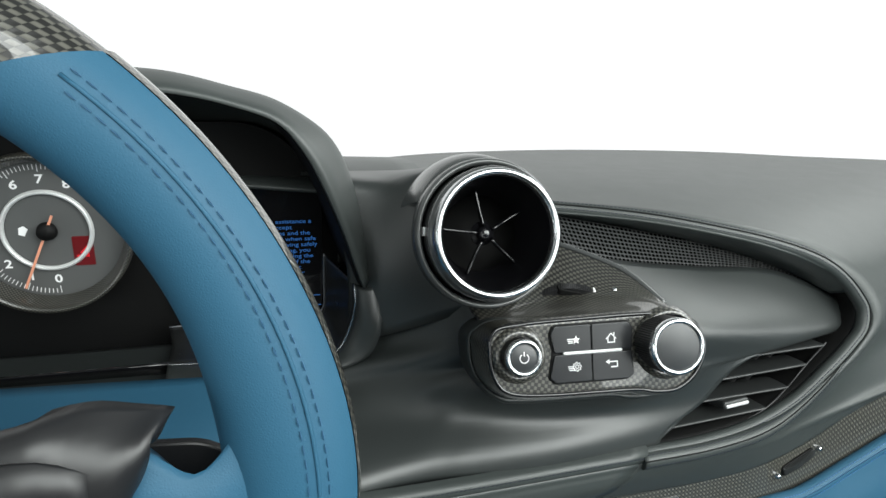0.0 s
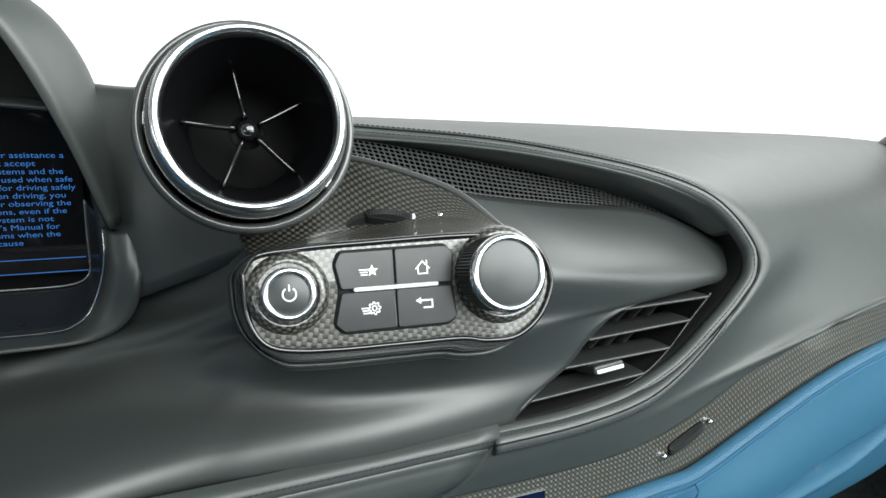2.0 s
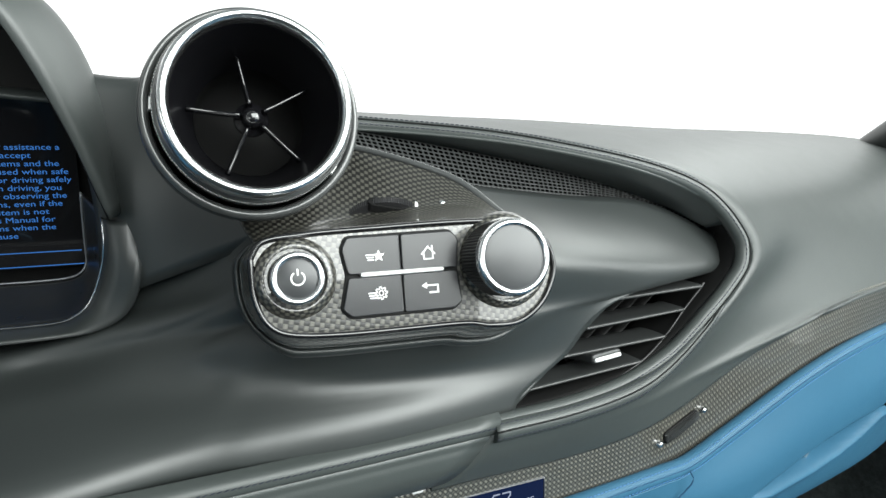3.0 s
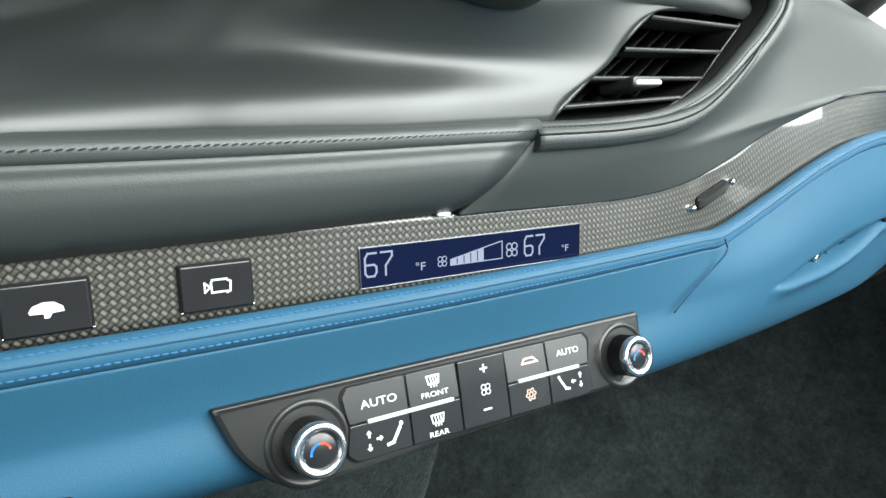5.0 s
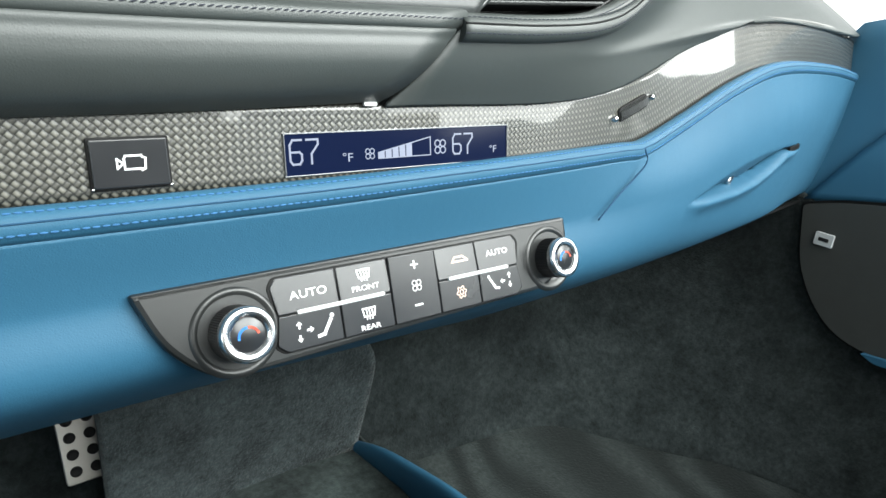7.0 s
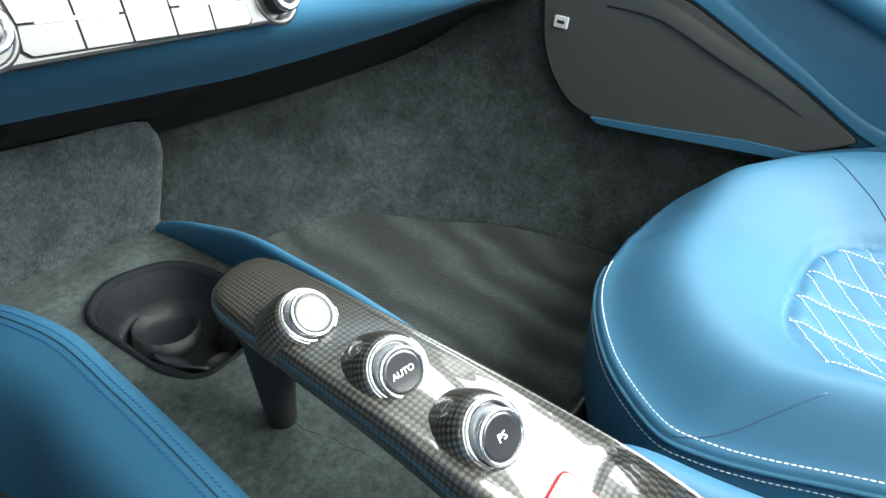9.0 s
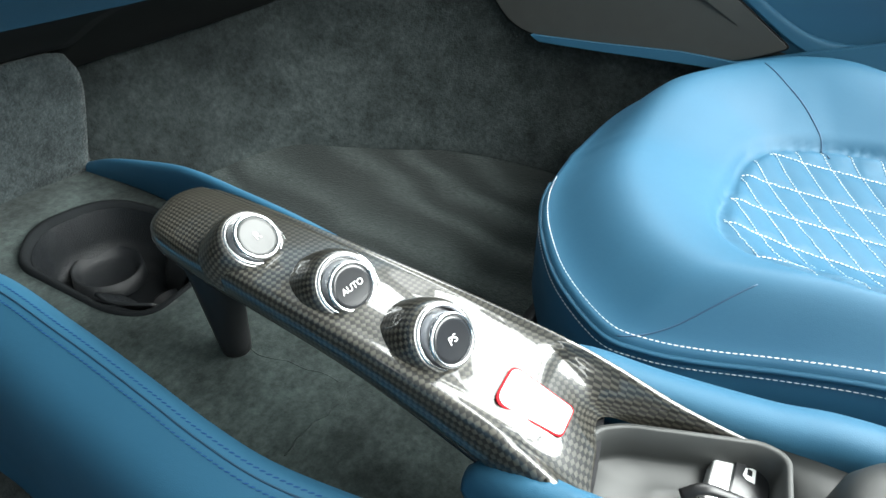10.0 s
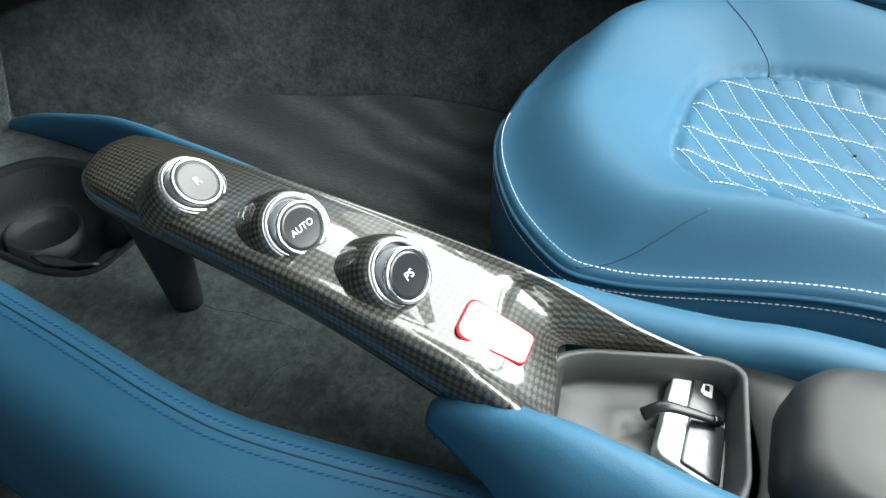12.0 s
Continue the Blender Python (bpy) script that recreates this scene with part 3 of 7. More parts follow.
def scooped(bm):
    """A finger scoop above a proud ledge in the panel."""
    for v in bm.verts:
        top, lip = level(PULL_TOP, v.co.x), level(PULL_LIP, v.co.x)
        if top is None or lip is None:
            continue
        ends = min(1.0, (v.co.x - PULL_LIP[0][0]) / 0.03, (PULL_LIP[-1][0] - v.co.x) / 0.05)
        over = min(max((v.co.z - lip + 0.0025) / 0.005, 0), 1)
        over = over * over * (3 - 2 * over)
        fall = min(max((top - v.co.z) / max(top - lip, 0.006), 0), 1)
        v.co.y += 0.016 * max(ends, 0) * over * fall ** 1.2
        v.co.y -= 0.0050 * max(ends, 0) * (1 - over) * math.exp(-((lip - v.co.z) / 0.009) ** 2)
    return bm


part("blue_panel", scooped(loft([B_TOP, B_MID, B_LOW, B_UND], 560, 130)), leather_blue, lower, "smooth blue leather panel with a finger scoop", 0.003)
for k in (0.55, 1.75):
    part("stitching", stitches([(x, y - 0.0070 * math.sin(k), z + 0.0068 * math.cos(k)) for x, y, z in B_ROLL], 0.0024, 0.0008, 0.00040), thread_blue, lower, "blue thread")
part("groove", tube([(x, y - 0.0066 * math.sin(1.15), z + 0.0066 * math.cos(1.15)) for x, y, z in B_ROLL], 0.0004, 6, 140), seam_navy, lower, "narrow seam between the rows")
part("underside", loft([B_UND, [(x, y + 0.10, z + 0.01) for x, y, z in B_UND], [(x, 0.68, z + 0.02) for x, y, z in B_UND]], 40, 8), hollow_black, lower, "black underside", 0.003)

# near-black sheets added to keep the top of the footwell in darkness
part("undercover", loft([[(0.262, 0.395, 0.474), (0.60, 0.385, 0.500), (0.92, 0.44, 0.486)], [(0.262, 0.50, 0.425), (0.60, 0.52, 0.42), (0.92, 0.55, 0.43)], [(0.262, 0.668, 0.312), (0.60, 0.672, 0.318), (0.92, 0.66, 0.345)], [(0.262, 0.74, 0.35), (0.60, 0.74, 0.35), (0.92, 0.74, 0.37)]], 30, 20), hollow_black, lower, "near-black undercover sheet darkening the footwell top", 0.003)
part("undercover", loft([[(0.10, 0.400, 0.482), (0.262, 0.395, 0.474)], [(0.10, 0.46, 0.447), (0.262, 0.46, 0.44)], [(0.10, 0.550, 0.392), (0.262, 0.550, 0.388)], [(0.10, 0.60, 0.42), (0.262, 0.60, 0.42)]], 12, 14), hollow_black, lower, "near-black undercover sheet darkening the footwell top", 0.003)

# ---------------- footwells, tunnel, body ----------------
floor = thing("floor", "charcoal carpeted footwell floor with brushed pile", "floor", kind="structure")
part("passenger_mat", loft([[(0.22, 0.70, 0.15), (0.60, 0.70, 0.14), (0.95, 0.70, 0.15)], [(0.24, 0.58, 0.125), (0.60, 0.58, 0.12), (0.95, 0.58, 0.13)], [(0.26, 0.45, 0.115), (0.60, 0.45, 0.105), (0.93, 0.45, 0.115)], [(0.26, 0.0, 0.10), (0.60, 0.0, 0.10), (0.93, 0.0, 0.10)], [(0.26, -0.8, 0.10), (0.60, -0.8, 0.10), (0.93, -0.8, 0.10)]], 60, 60), pile, floor, "charcoal pile carpet with brushed swirls", 0.004)
part("driver_mat", loft([[(-0.75, 0.65, 0.15), (0.258, 0.65, 0.15)], [(-0.75, 0.4, 0.10), (0.258, 0.4, 0.10)], [(-0.75, -0.88, 0.10), (0.258, -0.88, 0.10)]], 20, 30), carpet, floor, "charcoal pile carpet", 0.004)
part("footwell_wall", loft([
    [(0.22, 0.602, 0.105), (0.45, 0.596, 0.105), (0.585, 0.580, 0.105), (0.668, 0.525, 0.105), (0.734, 0.450, 0.105), (0.797, 0.368, 0.105), (0.845, 0.228, 0.102), (0.872, 0.0, 0.095), (0.886, -0.3, 0.09), (0.89, -0.8, 0.09)],
    [(0.22, 0.628, 0.150), (0.45, 0.624, 0.150), (0.605, 0.607, 0.150), (0.700, 0.548, 0.150), (0.765, 0.470, 0.148), (0.822, 0.385, 0.146), (0.864, 0.240, 0.142), (0.884, 0.0, 0.14), (0.893, -0.3, 0.14), (0.898, -0.8, 0.14)],
    [(0.22, 0.668, 0.240), (0.45, 0.668, 0.240), (0.640, 0.655, 0.240), (0.765, 0.600, 0.240), (0.825, 0.510, 0.235), (0.866, 0.410, 0.230), (0.887, 0.250, 0.22), (0.894, 0.0, 0.22), (0.898, -0.3, 0.22), (0.900, -0.8, 0.22)],
    [(0.22, 0.710, 0.360), (0.45, 0.712, 0.360), (0.680, 0.702, 0.370), (0.815, 0.650, 0.375), (0.870, 0.540, 0.365), (0.889, 0.415, 0.345), (0.892, 0.250, 0.31), (0.893, 0.0, 0.325), (0.893, -0.3, 0.33), (0.893, -0.8, 0.34)],
    [(0.22, 0.74, 0.560), (0.45, 0.75, 0.560), (0.700, 0.745, 0.560), (0.840, 0.700, 0.560), (0.882, 0.570, 0.540), (0.889, 0.432, 0.500), (0.892, 0.250, 0.40), (0.893, 0.0, 0.38), (0.893, -0.3, 0.38), (0.893, -0.8, 0.38)],
], 110, 50), carpet, floor, "carpeted toe board and wheel arch side", 0.004)
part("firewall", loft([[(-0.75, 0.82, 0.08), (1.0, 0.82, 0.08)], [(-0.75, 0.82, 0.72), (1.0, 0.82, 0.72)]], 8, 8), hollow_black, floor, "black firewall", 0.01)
part("driver_toe_board", loft([[(-0.75, 0.62, 0.12), (0.06, 0.62, 0.12)], [(-0.75, 0.75, 0.30), (0.06, 0.75, 0.30)], [(-0.75, 0.78, 0.6), (0.06, 0.78, 0.6)]], 20, 12), carpet, floor, "", 0.004)

CUP = rounded([(0.112, 0.43, 0.02), (0.150, 0.468, 0.025), (0.218, 0.458, 0.03), (0.240, 0.395, 0.03), (0.205, 0.296, 0.03), (0.135, 0.288, 0.025), (0.118, 0.32, 0.02)], 0.02, 8)
CC = Vector((0.178, 0.38))


def inside(x, y, outline):
    hit = False
    for (x0, y0), (x1, y1) in zip(outline, outline[1:] + outline[:1]):
        if (y0 > y) != (y1 > y) and x < (x1 - x0) * (y - y0) / (y1 - y0) + x0:
            hit = not hit
    return hit


def cut_cup(bm):
    """Opens the cup holder in the tunnel's top."""
    gone = [f for f in bm.faces if inside(*f.calc_center_median()[:2], CUP)]
    bmesh.ops.delete(bm, geom=gone, context="FACES")
    return bm


tunnel = thing("centre_tunnel", "grey suede covered centre tunnel with a moulded cup holder", "tunnel", kind="structure")
part("tunnel_top", cut_cup(loft([[(0.075, 0.60, 0.255), (0.165, 0.60, 0.257), (0.252, 0.60, 0.255)], [(0.075, 0.44, 0.262), (0.165, 0.44, 0.264), (0.260, 0.44, 0.262)], [(0.075, 0.2, 0.27), (0.165, 0.2, 0.272), (0.250, 0.2, 0.27)], [(0.075, -0.2, 0.28), (0.165, -0.2, 0.28), (0.245, -0.2, 0.28)]], 60, 160)), suede, tunnel, "grey suede top", 0.003)
fuzz_grey = grained(mat("grey felt", (0.03, 0.032, 0.031), 0.95, spec=0.1, sheen=0.1), (0.012, 0.0150, 0.0157), (0.045, 0.057, 0.059), scale=22, grain=380, bump=1.0, kind="noise", rvar=0.02, dist=0.002, fuzz=0.85)
part("tunnel_front", loft([[(0.02, 0.535, 0.25), (0.16, 0.54, 0.255), (0.225, 0.538, 0.258), (0.248, 0.536, 0.262)], [(0.02, 0.535, 0.33), (0.16, 0.54, 0.33), (0.236, 0.537, 0.33), (0.261, 0.534, 0.325)], [(0.02, 0.534, 0.378), (0.16, 0.538, 0.372), (0.238, 0.535, 0.370), (0.265, 0.534, 0.362)], [(0.02, 0.535, 0.396), (0.16, 0.540, 0.390), (0.236, 0.537, 0.391), (0.256, 0.540, 0.384)]], 30, 24), fuzz_grey, tunnel, "upright carpet panel", 0.008)
part("tunnel_side", loft([[(0.256, 0.75, 0.255), (0.262, 0.44, 0.262), (0.253, 0.20, 0.266), (0.248, -0.5, 0.27)], [(0.266, 0.75, 0.18), (0.270, 0.44, 0.18), (0.263, 0.20, 0.18), (0.258, -0.5, 0.18)], [(0.278, 0.75, 0.10), (0.280, 0.44, 0.10), (0.273, 0.20, 0.10), (0.268, -0.5, 0.10)]], 40, 12), carpet, tunnel, "carpeted tunnel side", 0.004)
part("recess_side", loft([[(0.256, 0.545, 0.25), (0.262, 0.75, 0.25)], [(0.260, 0.545, 0.37), (0.266, 0.75, 0.40)]], 8, 8), carpet, tunnel, "", 0.004)

for line in ([(0.153, 0.212, 0), (0.154, 0.186, 0), (0.163, 0.152, 0), (0.167, 0.122, 0)], [(0.168, 0.112, 0), (0.146, 0.109, 0), (0.121, 0.113, 0), (0.098, 0.111, 0)]):
    part("crease", tube([(p.x + 0.0012 * math.sin(k * 0.7), p.y + 0.0010 * math.sin(k * 1.1), 0.2733 + (0.2 - p.y) * 0.022) for k, p in enumerate(spl(line, 24))], 0.0007, 6, 40), suede, tunnel, "fine crease")

# blue console trims
trim_r = thing("console_trim", "slim blue leather trim along the passenger side of the tunnel", "trim")
FIN = [(0.247, 0.553, 0.257), (0.248, 0.497, 0.284), (0.248, 0.44, 0.303), (0.247, 0.37, 0.322), (0.246, 0.30, 0.327), (0.242, 0.22, 0.331), (0.236, 0.10, 0.330), (0.234, -0.06, 0.330)]
FOOT_IN = [(0.246, 0.548, 0.252), (0.250, 0.497, 0.262), (0.256, 0.44, 0.264), (0.257, 0.37, 0.266), (0.255, 0.30, 0.267), (0.250, 0.22, 0.269), (0.243, 0.10, 0.272), (0.240, -0.06, 0.275)]
part("fin", loft([FOOT_IN, [tuple(Vector(p).lerp(Vector(q), 0.6) + Vector((-0.002, 0, 0))) for p, q in zip(FOOT_IN, FIN)], FIN, [(x + 0.004, y, z + 0.0005) for x, y, z in FIN], [(x + 0.010, y, z - 0.005) for x, y, z in FIN], [(x + 0.016, y, z - 0.6 * (z - 0.25)) for x, y, z in FIN], [(x + 0.018, y, 0.245) for x, y, z in FIN]], 90, 30), leather_blue, trim_r, "", 0.002)
part("stitching", stitches([(x + 0.0075, y, z - 0.0012) for x, y, z in FIN], 0.0034, 0.0014, 0.0004), thread_navy, trim_r, "dark blue thread")

L_CREST = [(0.058, 0.52, 0.272), (0.074, 0.44, 0.288), (0.082, 0.38, 0.295), (0.081, 0.307, 0.297), (0.080, 0.254, 0.297), (0.078, 0.20, 0.297), (0.076, 0.151, 0.297), (0.078, 0.10, 0.297), (0.091, 0.036, 0.297), (0.107, -0.03, 0.297), (0.115, -0.09, 0.30), (0.12, -0.2, 0.305)]
trim_l = thing("console_trim", "broad blue leather knee pad with twin stitching beside the tunnel", "trim")
knee = loft([[(x + 0.006, y, z - 0.035) for x, y, z in L_CREST], [(x + 0.004, y, z - 0.004) for x, y, z in L_CREST], L_CREST, [(x - 0.014, y, z - 0.003) for x, y, z in L_CREST], [(x - 0.05, y, z - 0.05) for x, y, z in L_CREST], [(x - 0.06, y, z - 0.2) for x, y, z in L_CREST]], 100, 30)
pad = part("pad", knee, leather_blue, trim_l, "", 0.003)


def draped(points, ob, way, lift):
    """Points moved along a direction onto a finished surface and lifted off it."""
    tree = BVHTree.FromObject(ob, bpy.context.evaluated_depsgraph_get())
    way, out = Vector(way).normalized(), []
    for p in points:
        hit = tree.ray_cast(Vector(p) - way * 0.06, way, 0.12)[0]
        if hit is not None:
            out.append(hit - way * lift)
    return out


LINE = spl(L_CREST, 90)
for d in (0.006, 0.0155):
    part("stitching", stitches(draped([(p.x - d, p.y - 0.003, p.z) for p in LINE], pad, (0.1, 0, -1), 0.0003), 0.0036, 0.0012, 0.0006, slant=(0.0007, 0, 0)), thread_navy, trim_l, "dark blue thread")
part("seam", tube(draped([(p.x - 0.0105, p.y - 0.003, p.z) for p in LINE], pad, (0.1, 0, -1), 0.0001), 0.0007, 6, 120), leather_blue_shaded, trim_l, "narrow seam between the rows")

# door with speaker
door = thing("door_1", "blue leather passenger door with a grey speaker panel and a dark recess", "door", kind="structure")
part("door_panel", loft([[(0.93, 0.46, 0.10), (0.93, 0.3, 0.10), (0.93, -0.9, 0.10)], [(0.898, 0.46, 0.4), (0.898, 0.3, 0.4), (0.90, -0.9, 0.4)], [(0.897, 0.46, 0.50), (0.897, 0.3, 0.50), (0.90, -0.9, 0.46)], [(0.93, 0.46, 0.62), (0.93, 0.3, 0.62), (0.935, -0.9, 0.60)], [(0.95, 0.46, 0.70), (0.95, 0.3, 0.74), (0.95, -0.9, 0.74)]], 40, 24), leather_blue, door, "blue leather door skin", 0.004)
DOORF = frame_of((0.886, 0.2, 0.43), (0, -1, 0), (-1, 0, 0))
SPK = [(-0.226, 0.056, 0.006), (-0.181, 0.070, 0.02), (-0.092, 0.087, 0.03), (-0.042, 0.091, 0.03), (0.001, 0.082, 0.05), (0.177, 0.005, 0.02), (0.263, -0.040, 0.008), (0.207, -0.074, 0.02), (0.13, -0.080, 0.02), (0.004, -0.100, 0.02), (-0.100, -0.115, 0.02), (-0.143, -0.106, 0.03), (-0.178, -0.076, 0.03), (-0.210, -0.027, 0.04)]
part("panel_gap", moved(plate(rounded([(x * 1.012, y * 1.03 + 0.001, r) for x, y, r in SPK], 0.02, 3), 0, 0.0035, 0), DOORF), hollow_black, door, "dark gap round the speaker panel")
part("speaker_panel", moved(plate(rounded(SPK, 0.02, 3), 0, 0.006, 0.0004, 1), DOORF), speaker_mat, door, "grey speaker panel")

# ---------------- vent, pod, climate panel ----------------
VF = frame_of((0.0420, 0.3136, 0.8620), (1, 0, 0), (-0.03, -0.95, 0.30))
VF = VF @ Matrix.Scale(0.86, 4)
vent = thing("round_air_vent", "round black air vent with a chrome ring and five slim spokes", "air vent", VF)
part("ring", turned([(0.0388, -0.006), (0.0390, -0.001), (0.0401, 0.0013), (0.0418, 0.0021), (0.0436, 0.0012), (0.0446, -0.003), (0.0444, -0.0115)], 96), chrome, vent)
part("throat", turned([(0.0285, -0.046), (0.027, -0.066), (0, -0.066)]), hollow_black, vent, "black throat")

PF = frame_of((0.107, 0.2878, 0.794), (1, -0.1, 0.03), (-0.1, -0.94, 0.33))
pod = thing("infotainment_pod", "carbon fibre control pod with two chrome knobs and four keys", "control pod", PF)
POD = [(-0.0736, 0.0102), (-0.0728, -0.0063), (-0.0676, -0.0180), (-0.0572, -0.0236), (-0.0366, -0.0255), (-0.0072, -0.0259), (0.0177, -0.0263), (0.0289, -0.0284), (0.044, -0.0279), (0.0566, -0.0198), (0.0639, -0.0063), (0.0631, 0.0055), (0.0556, 0.0165), (0.040, 0.0212), (0.015, 0.0222), (-0.02, 0.0215), (-0.05, 0.0205), (-0.068, 0.0175)]
POD_RING = [Vector(p[:2]) for p in spl([(x, y, 0) for x, y in POD + POD[:1]], 121)[:-1]]


def pod_ring(d, z, top_z=None):
    """The pod's outline moved outward by d; the move fades towards its upper edge."""
    row, n = [], len(POD_RING)
    for i, p in enumerate(POD_RING):
        t = POD_RING[(i + 1) % n] - POD_RING[i - 1]
        out = Vector((t.y, -t.x)).normalized()
        w = min(max((0.020 - p.y) / 0.012, 0), 1) if d > 0 else 1
        q = p + out * d * w * (1 - 0.45 * min(max((-0.055 - p.x) / 0.012, 0), 1))
        row.append((q.x, q.y, z if top_z is None else z * w + top_z * (1 - w)))
    return row


def planar(bm):
    """UV straight from x and y."""
    uv = bm.loops.layers.uv.active or bm.loops.layers.uv.new("UVMap")
    for f in bm.faces:
        for loop in f.loops:
            loop[uv].uv = (loop.vert.co.x, loop.vert.co.y)
    return bm


inner = [(-0.004 + (x + 0.004) * 0.3, -0.002 + (y + 0.002) * 0.3, -0.0002) for x, y, z in pod_ring(-0.004, 0)]
part("face", planar(grid_mesh([pod_ring(0.0005, -0.004), pod_ring(0.0, -0.0022), pod_ring(-0.0010, -0.0008), pod_ring(-0.0025, 0.0), pod_ring(-0.004, 0.0), inner, [(-0.004, -0.002, -0.0002)] * len(inner)], closed_u=True)), carbon_gloss, pod)

KF = frame_of((0.149, 0.3110, 0.5545), (1, 0, 0), (0, -0.93, 0.36))
clim = thing("climate_controls", "black climate control panel with two ribbed chrome-tipped knobs", "climate panel", KF)
part("housing", plate(rounded([(-0.134, 0.0206, 0.002), (-0.125, -0.003, 0.01), (-0.106, -0.0217, 0.012), (0.094, -0.0175, 0.01), (0.113, 0.006, 0.01), (0.113, 0.0225, 0.002)], 0.01), -0.012, 0.003, 0.0025), panel_black, clim)

# binnacle, screen
binn = thing("instrument_binnacle", "black instrument binnacle with a hooded blue-lit screen", "instrument cluster", kind="structure")
HOOD_IN = [(-0.46, 0.41, 0.83), (-0.42, 0.41, 0.885), (-0.33, 0.41, 0.921), (-0.22, 0.41, 0.931), (-0.157, 0.41, 0.929), (-0.132, 0.41, 0.927), (-0.105, 0.41, 0.921), (-0.078, 0.41, 0.911), (-0.062, 0.41, 0.893), (-0.0495, 0.41, 0.8695), (-0.036, 0.41, 0.8365), (-0.0275, 0.41, 0.810), (-0.022, 0.41, 0.793)]
HOOD_OUT = [(-0.475, 0.44, 0.84), (-0.43, 0.44, 0.90), (-0.34, 0.44, 0.934), (-0.23, 0.44, 0.943), (-0.164, 0.44, 0.940), (-0.137, 0.44, 0.937), (-0.108, 0.44, 0.930), (-0.077, 0.44, 0.921), (-0.0485, 0.44, 0.903), (-0.0345, 0.44, 0.885), (-0.0255, 0.44, 0.862), (-0.0175, 0.44, 0.832), (-0.013, 0.44, 0.796)]


def hood_rail(w, dx, dy, dz):
    return [(a[0] + (b[0] - a[0]) * w + dx, a[1] + (b[1] - a[1]) * w + dy, a[2] + (b[2] - a[2]) * w + dz) for a, b in zip(HOOD_IN, HOOD_OUT)]


part("hood", loft([hood_rail(0.0, 0, 0.004, 0.001), hood_rail(0.0, 0, -0.001, 0.0), hood_rail(0.25, 0, -0.0065, 0.0), hood_rail(0.6, 0, -0.006, 0.0006), hood_rail(1.0, 0, 0, 0), hood_rail(1.0, -0.002, 0.025, -0.0035), hood_rail(1.0, -0.010, 0.08, -0.022), hood_rail(1.0, -0.02, 0.17, -0.085)], 110, 40), leather_dark, binn, "charcoal leather hood", 0.002)
# bright white studio wall beyond the windscreen; its lighting is put in as emission
studio_glow = glow("self-glowing white studio wall", (0.97, 1.0, 0.99), 2.1)
wall = thing("backdrop", "white studio wall beyond the windscreen, glowing in place of lamps on it", "backdrop", kind="structure")
part("curved_wall", loft([[(-7, 1.5, -0.6), (0, 4.2, -0.6), (7, 1.5, -0.6)], [(-7, 1.5, 4.0), (0, 4.2, 4.0), (7, 1.5, 4.0)]], 24, 6), studio_glow, wall, "", 0.05)

# cabin shell behind and above the camera
shell = thing("cabin_shell", "carpeted rear bulkhead, pillar and blue driver door of the open cabin", "cabin", kind="structure")
part("bulkhead", loft([[(-0.8, -0.9, 0.1), (1.1, -0.9, 0.1)], [(-0.8, -0.9, 0.84), (1.1, -0.9, 0.84)]], 8, 8), carpet, shell, "carpeted bulkhead", 0.02)
# unseen strip added to cut the driver-side lamp off the lower dashboard
part("sill_blocker", loft([[(-0.71, 0.75, 0.72), (-0.71, -0.9, 0.72)], [(-0.70, 0.75, 0.78), (-0.70, -0.9, 0.78)]], 8, 6), leather_dark, shell, "unseen dark strip above the driver door, blocking low light", 0.02)
part("pillar", tube([(1.02, 0.68, 0.775), (0.96, 0.52, 0.90), (0.88, 0.35, 1.03), (0.74, 0.08, 1.16)], 0.026, 12, 24), soft_dark, shell, "dark windscreen pillar")
part("driver_door", loft([[(-0.70, 0.75, 0.10), (-0.70, -0.9, 0.10)], [(-0.70, 0.75, 0.74), (-0.70, -0.9, 0.74)]], 8, 8), leather_blue, shell, "blue leather door", 0.02)


# ---------------- upper dashboard and cowl ----------------
part("cowl_top", loft([[(-0.75, 0.50, 0.84), (-0.3, 0.50, 0.86), (-0.02, 0.48, 0.846), (0.05, 0.47, 0.846)], [(-0.75, 0.62, 0.83), (-0.3, 0.62, 0.85), (0.05, 0.60, 0.848)], [(-0.75, 0.80, 0.80), (-0.3, 0.84, 0.81), (0.05, 0.83, 0.806)]], 40, 12), leather_dark, dash, "charcoal leather cowl", 0.003)
# added black sheet: the dark of the hollow as colour
part("inner_backing", loft([[(-0.02, 0.47, 0.84), (0.2, 0.45, 0.834), (0.40, 0.40, 0.79)], [(-0.02, 0.47, 0.75), (0.2, 0.43, 0.75), (0.40, 0.41, 0.74)], [(-0.02, 0.42, 0.66), (0.2, 0.40, 0.66), (0.40, 0.39, 0.67)]], 24, 16), hollow_black, dash, "black sheet for the dark behind the vent", 0.003)
part("panel_return", loft([[(0.170, 0.324, 0.680), (0.184, 0.326, 0.689), (0.22, 0.331, 0.717), (0.259, 0.336, 0.747), (0.30, 0.345, 0.754), (0.384, 0.363, 0.752)],
                           [(0.172, 0.36, 0.680), (0.186, 0.37, 0.690), (0.222, 0.38, 0.719), (0.261, 0.38, 0.749), (0.30, 0.39, 0.756), (0.382, 0.40, 0.754)]], 40, 6), soft_dark, dash, "edge of the panel", 0.002)
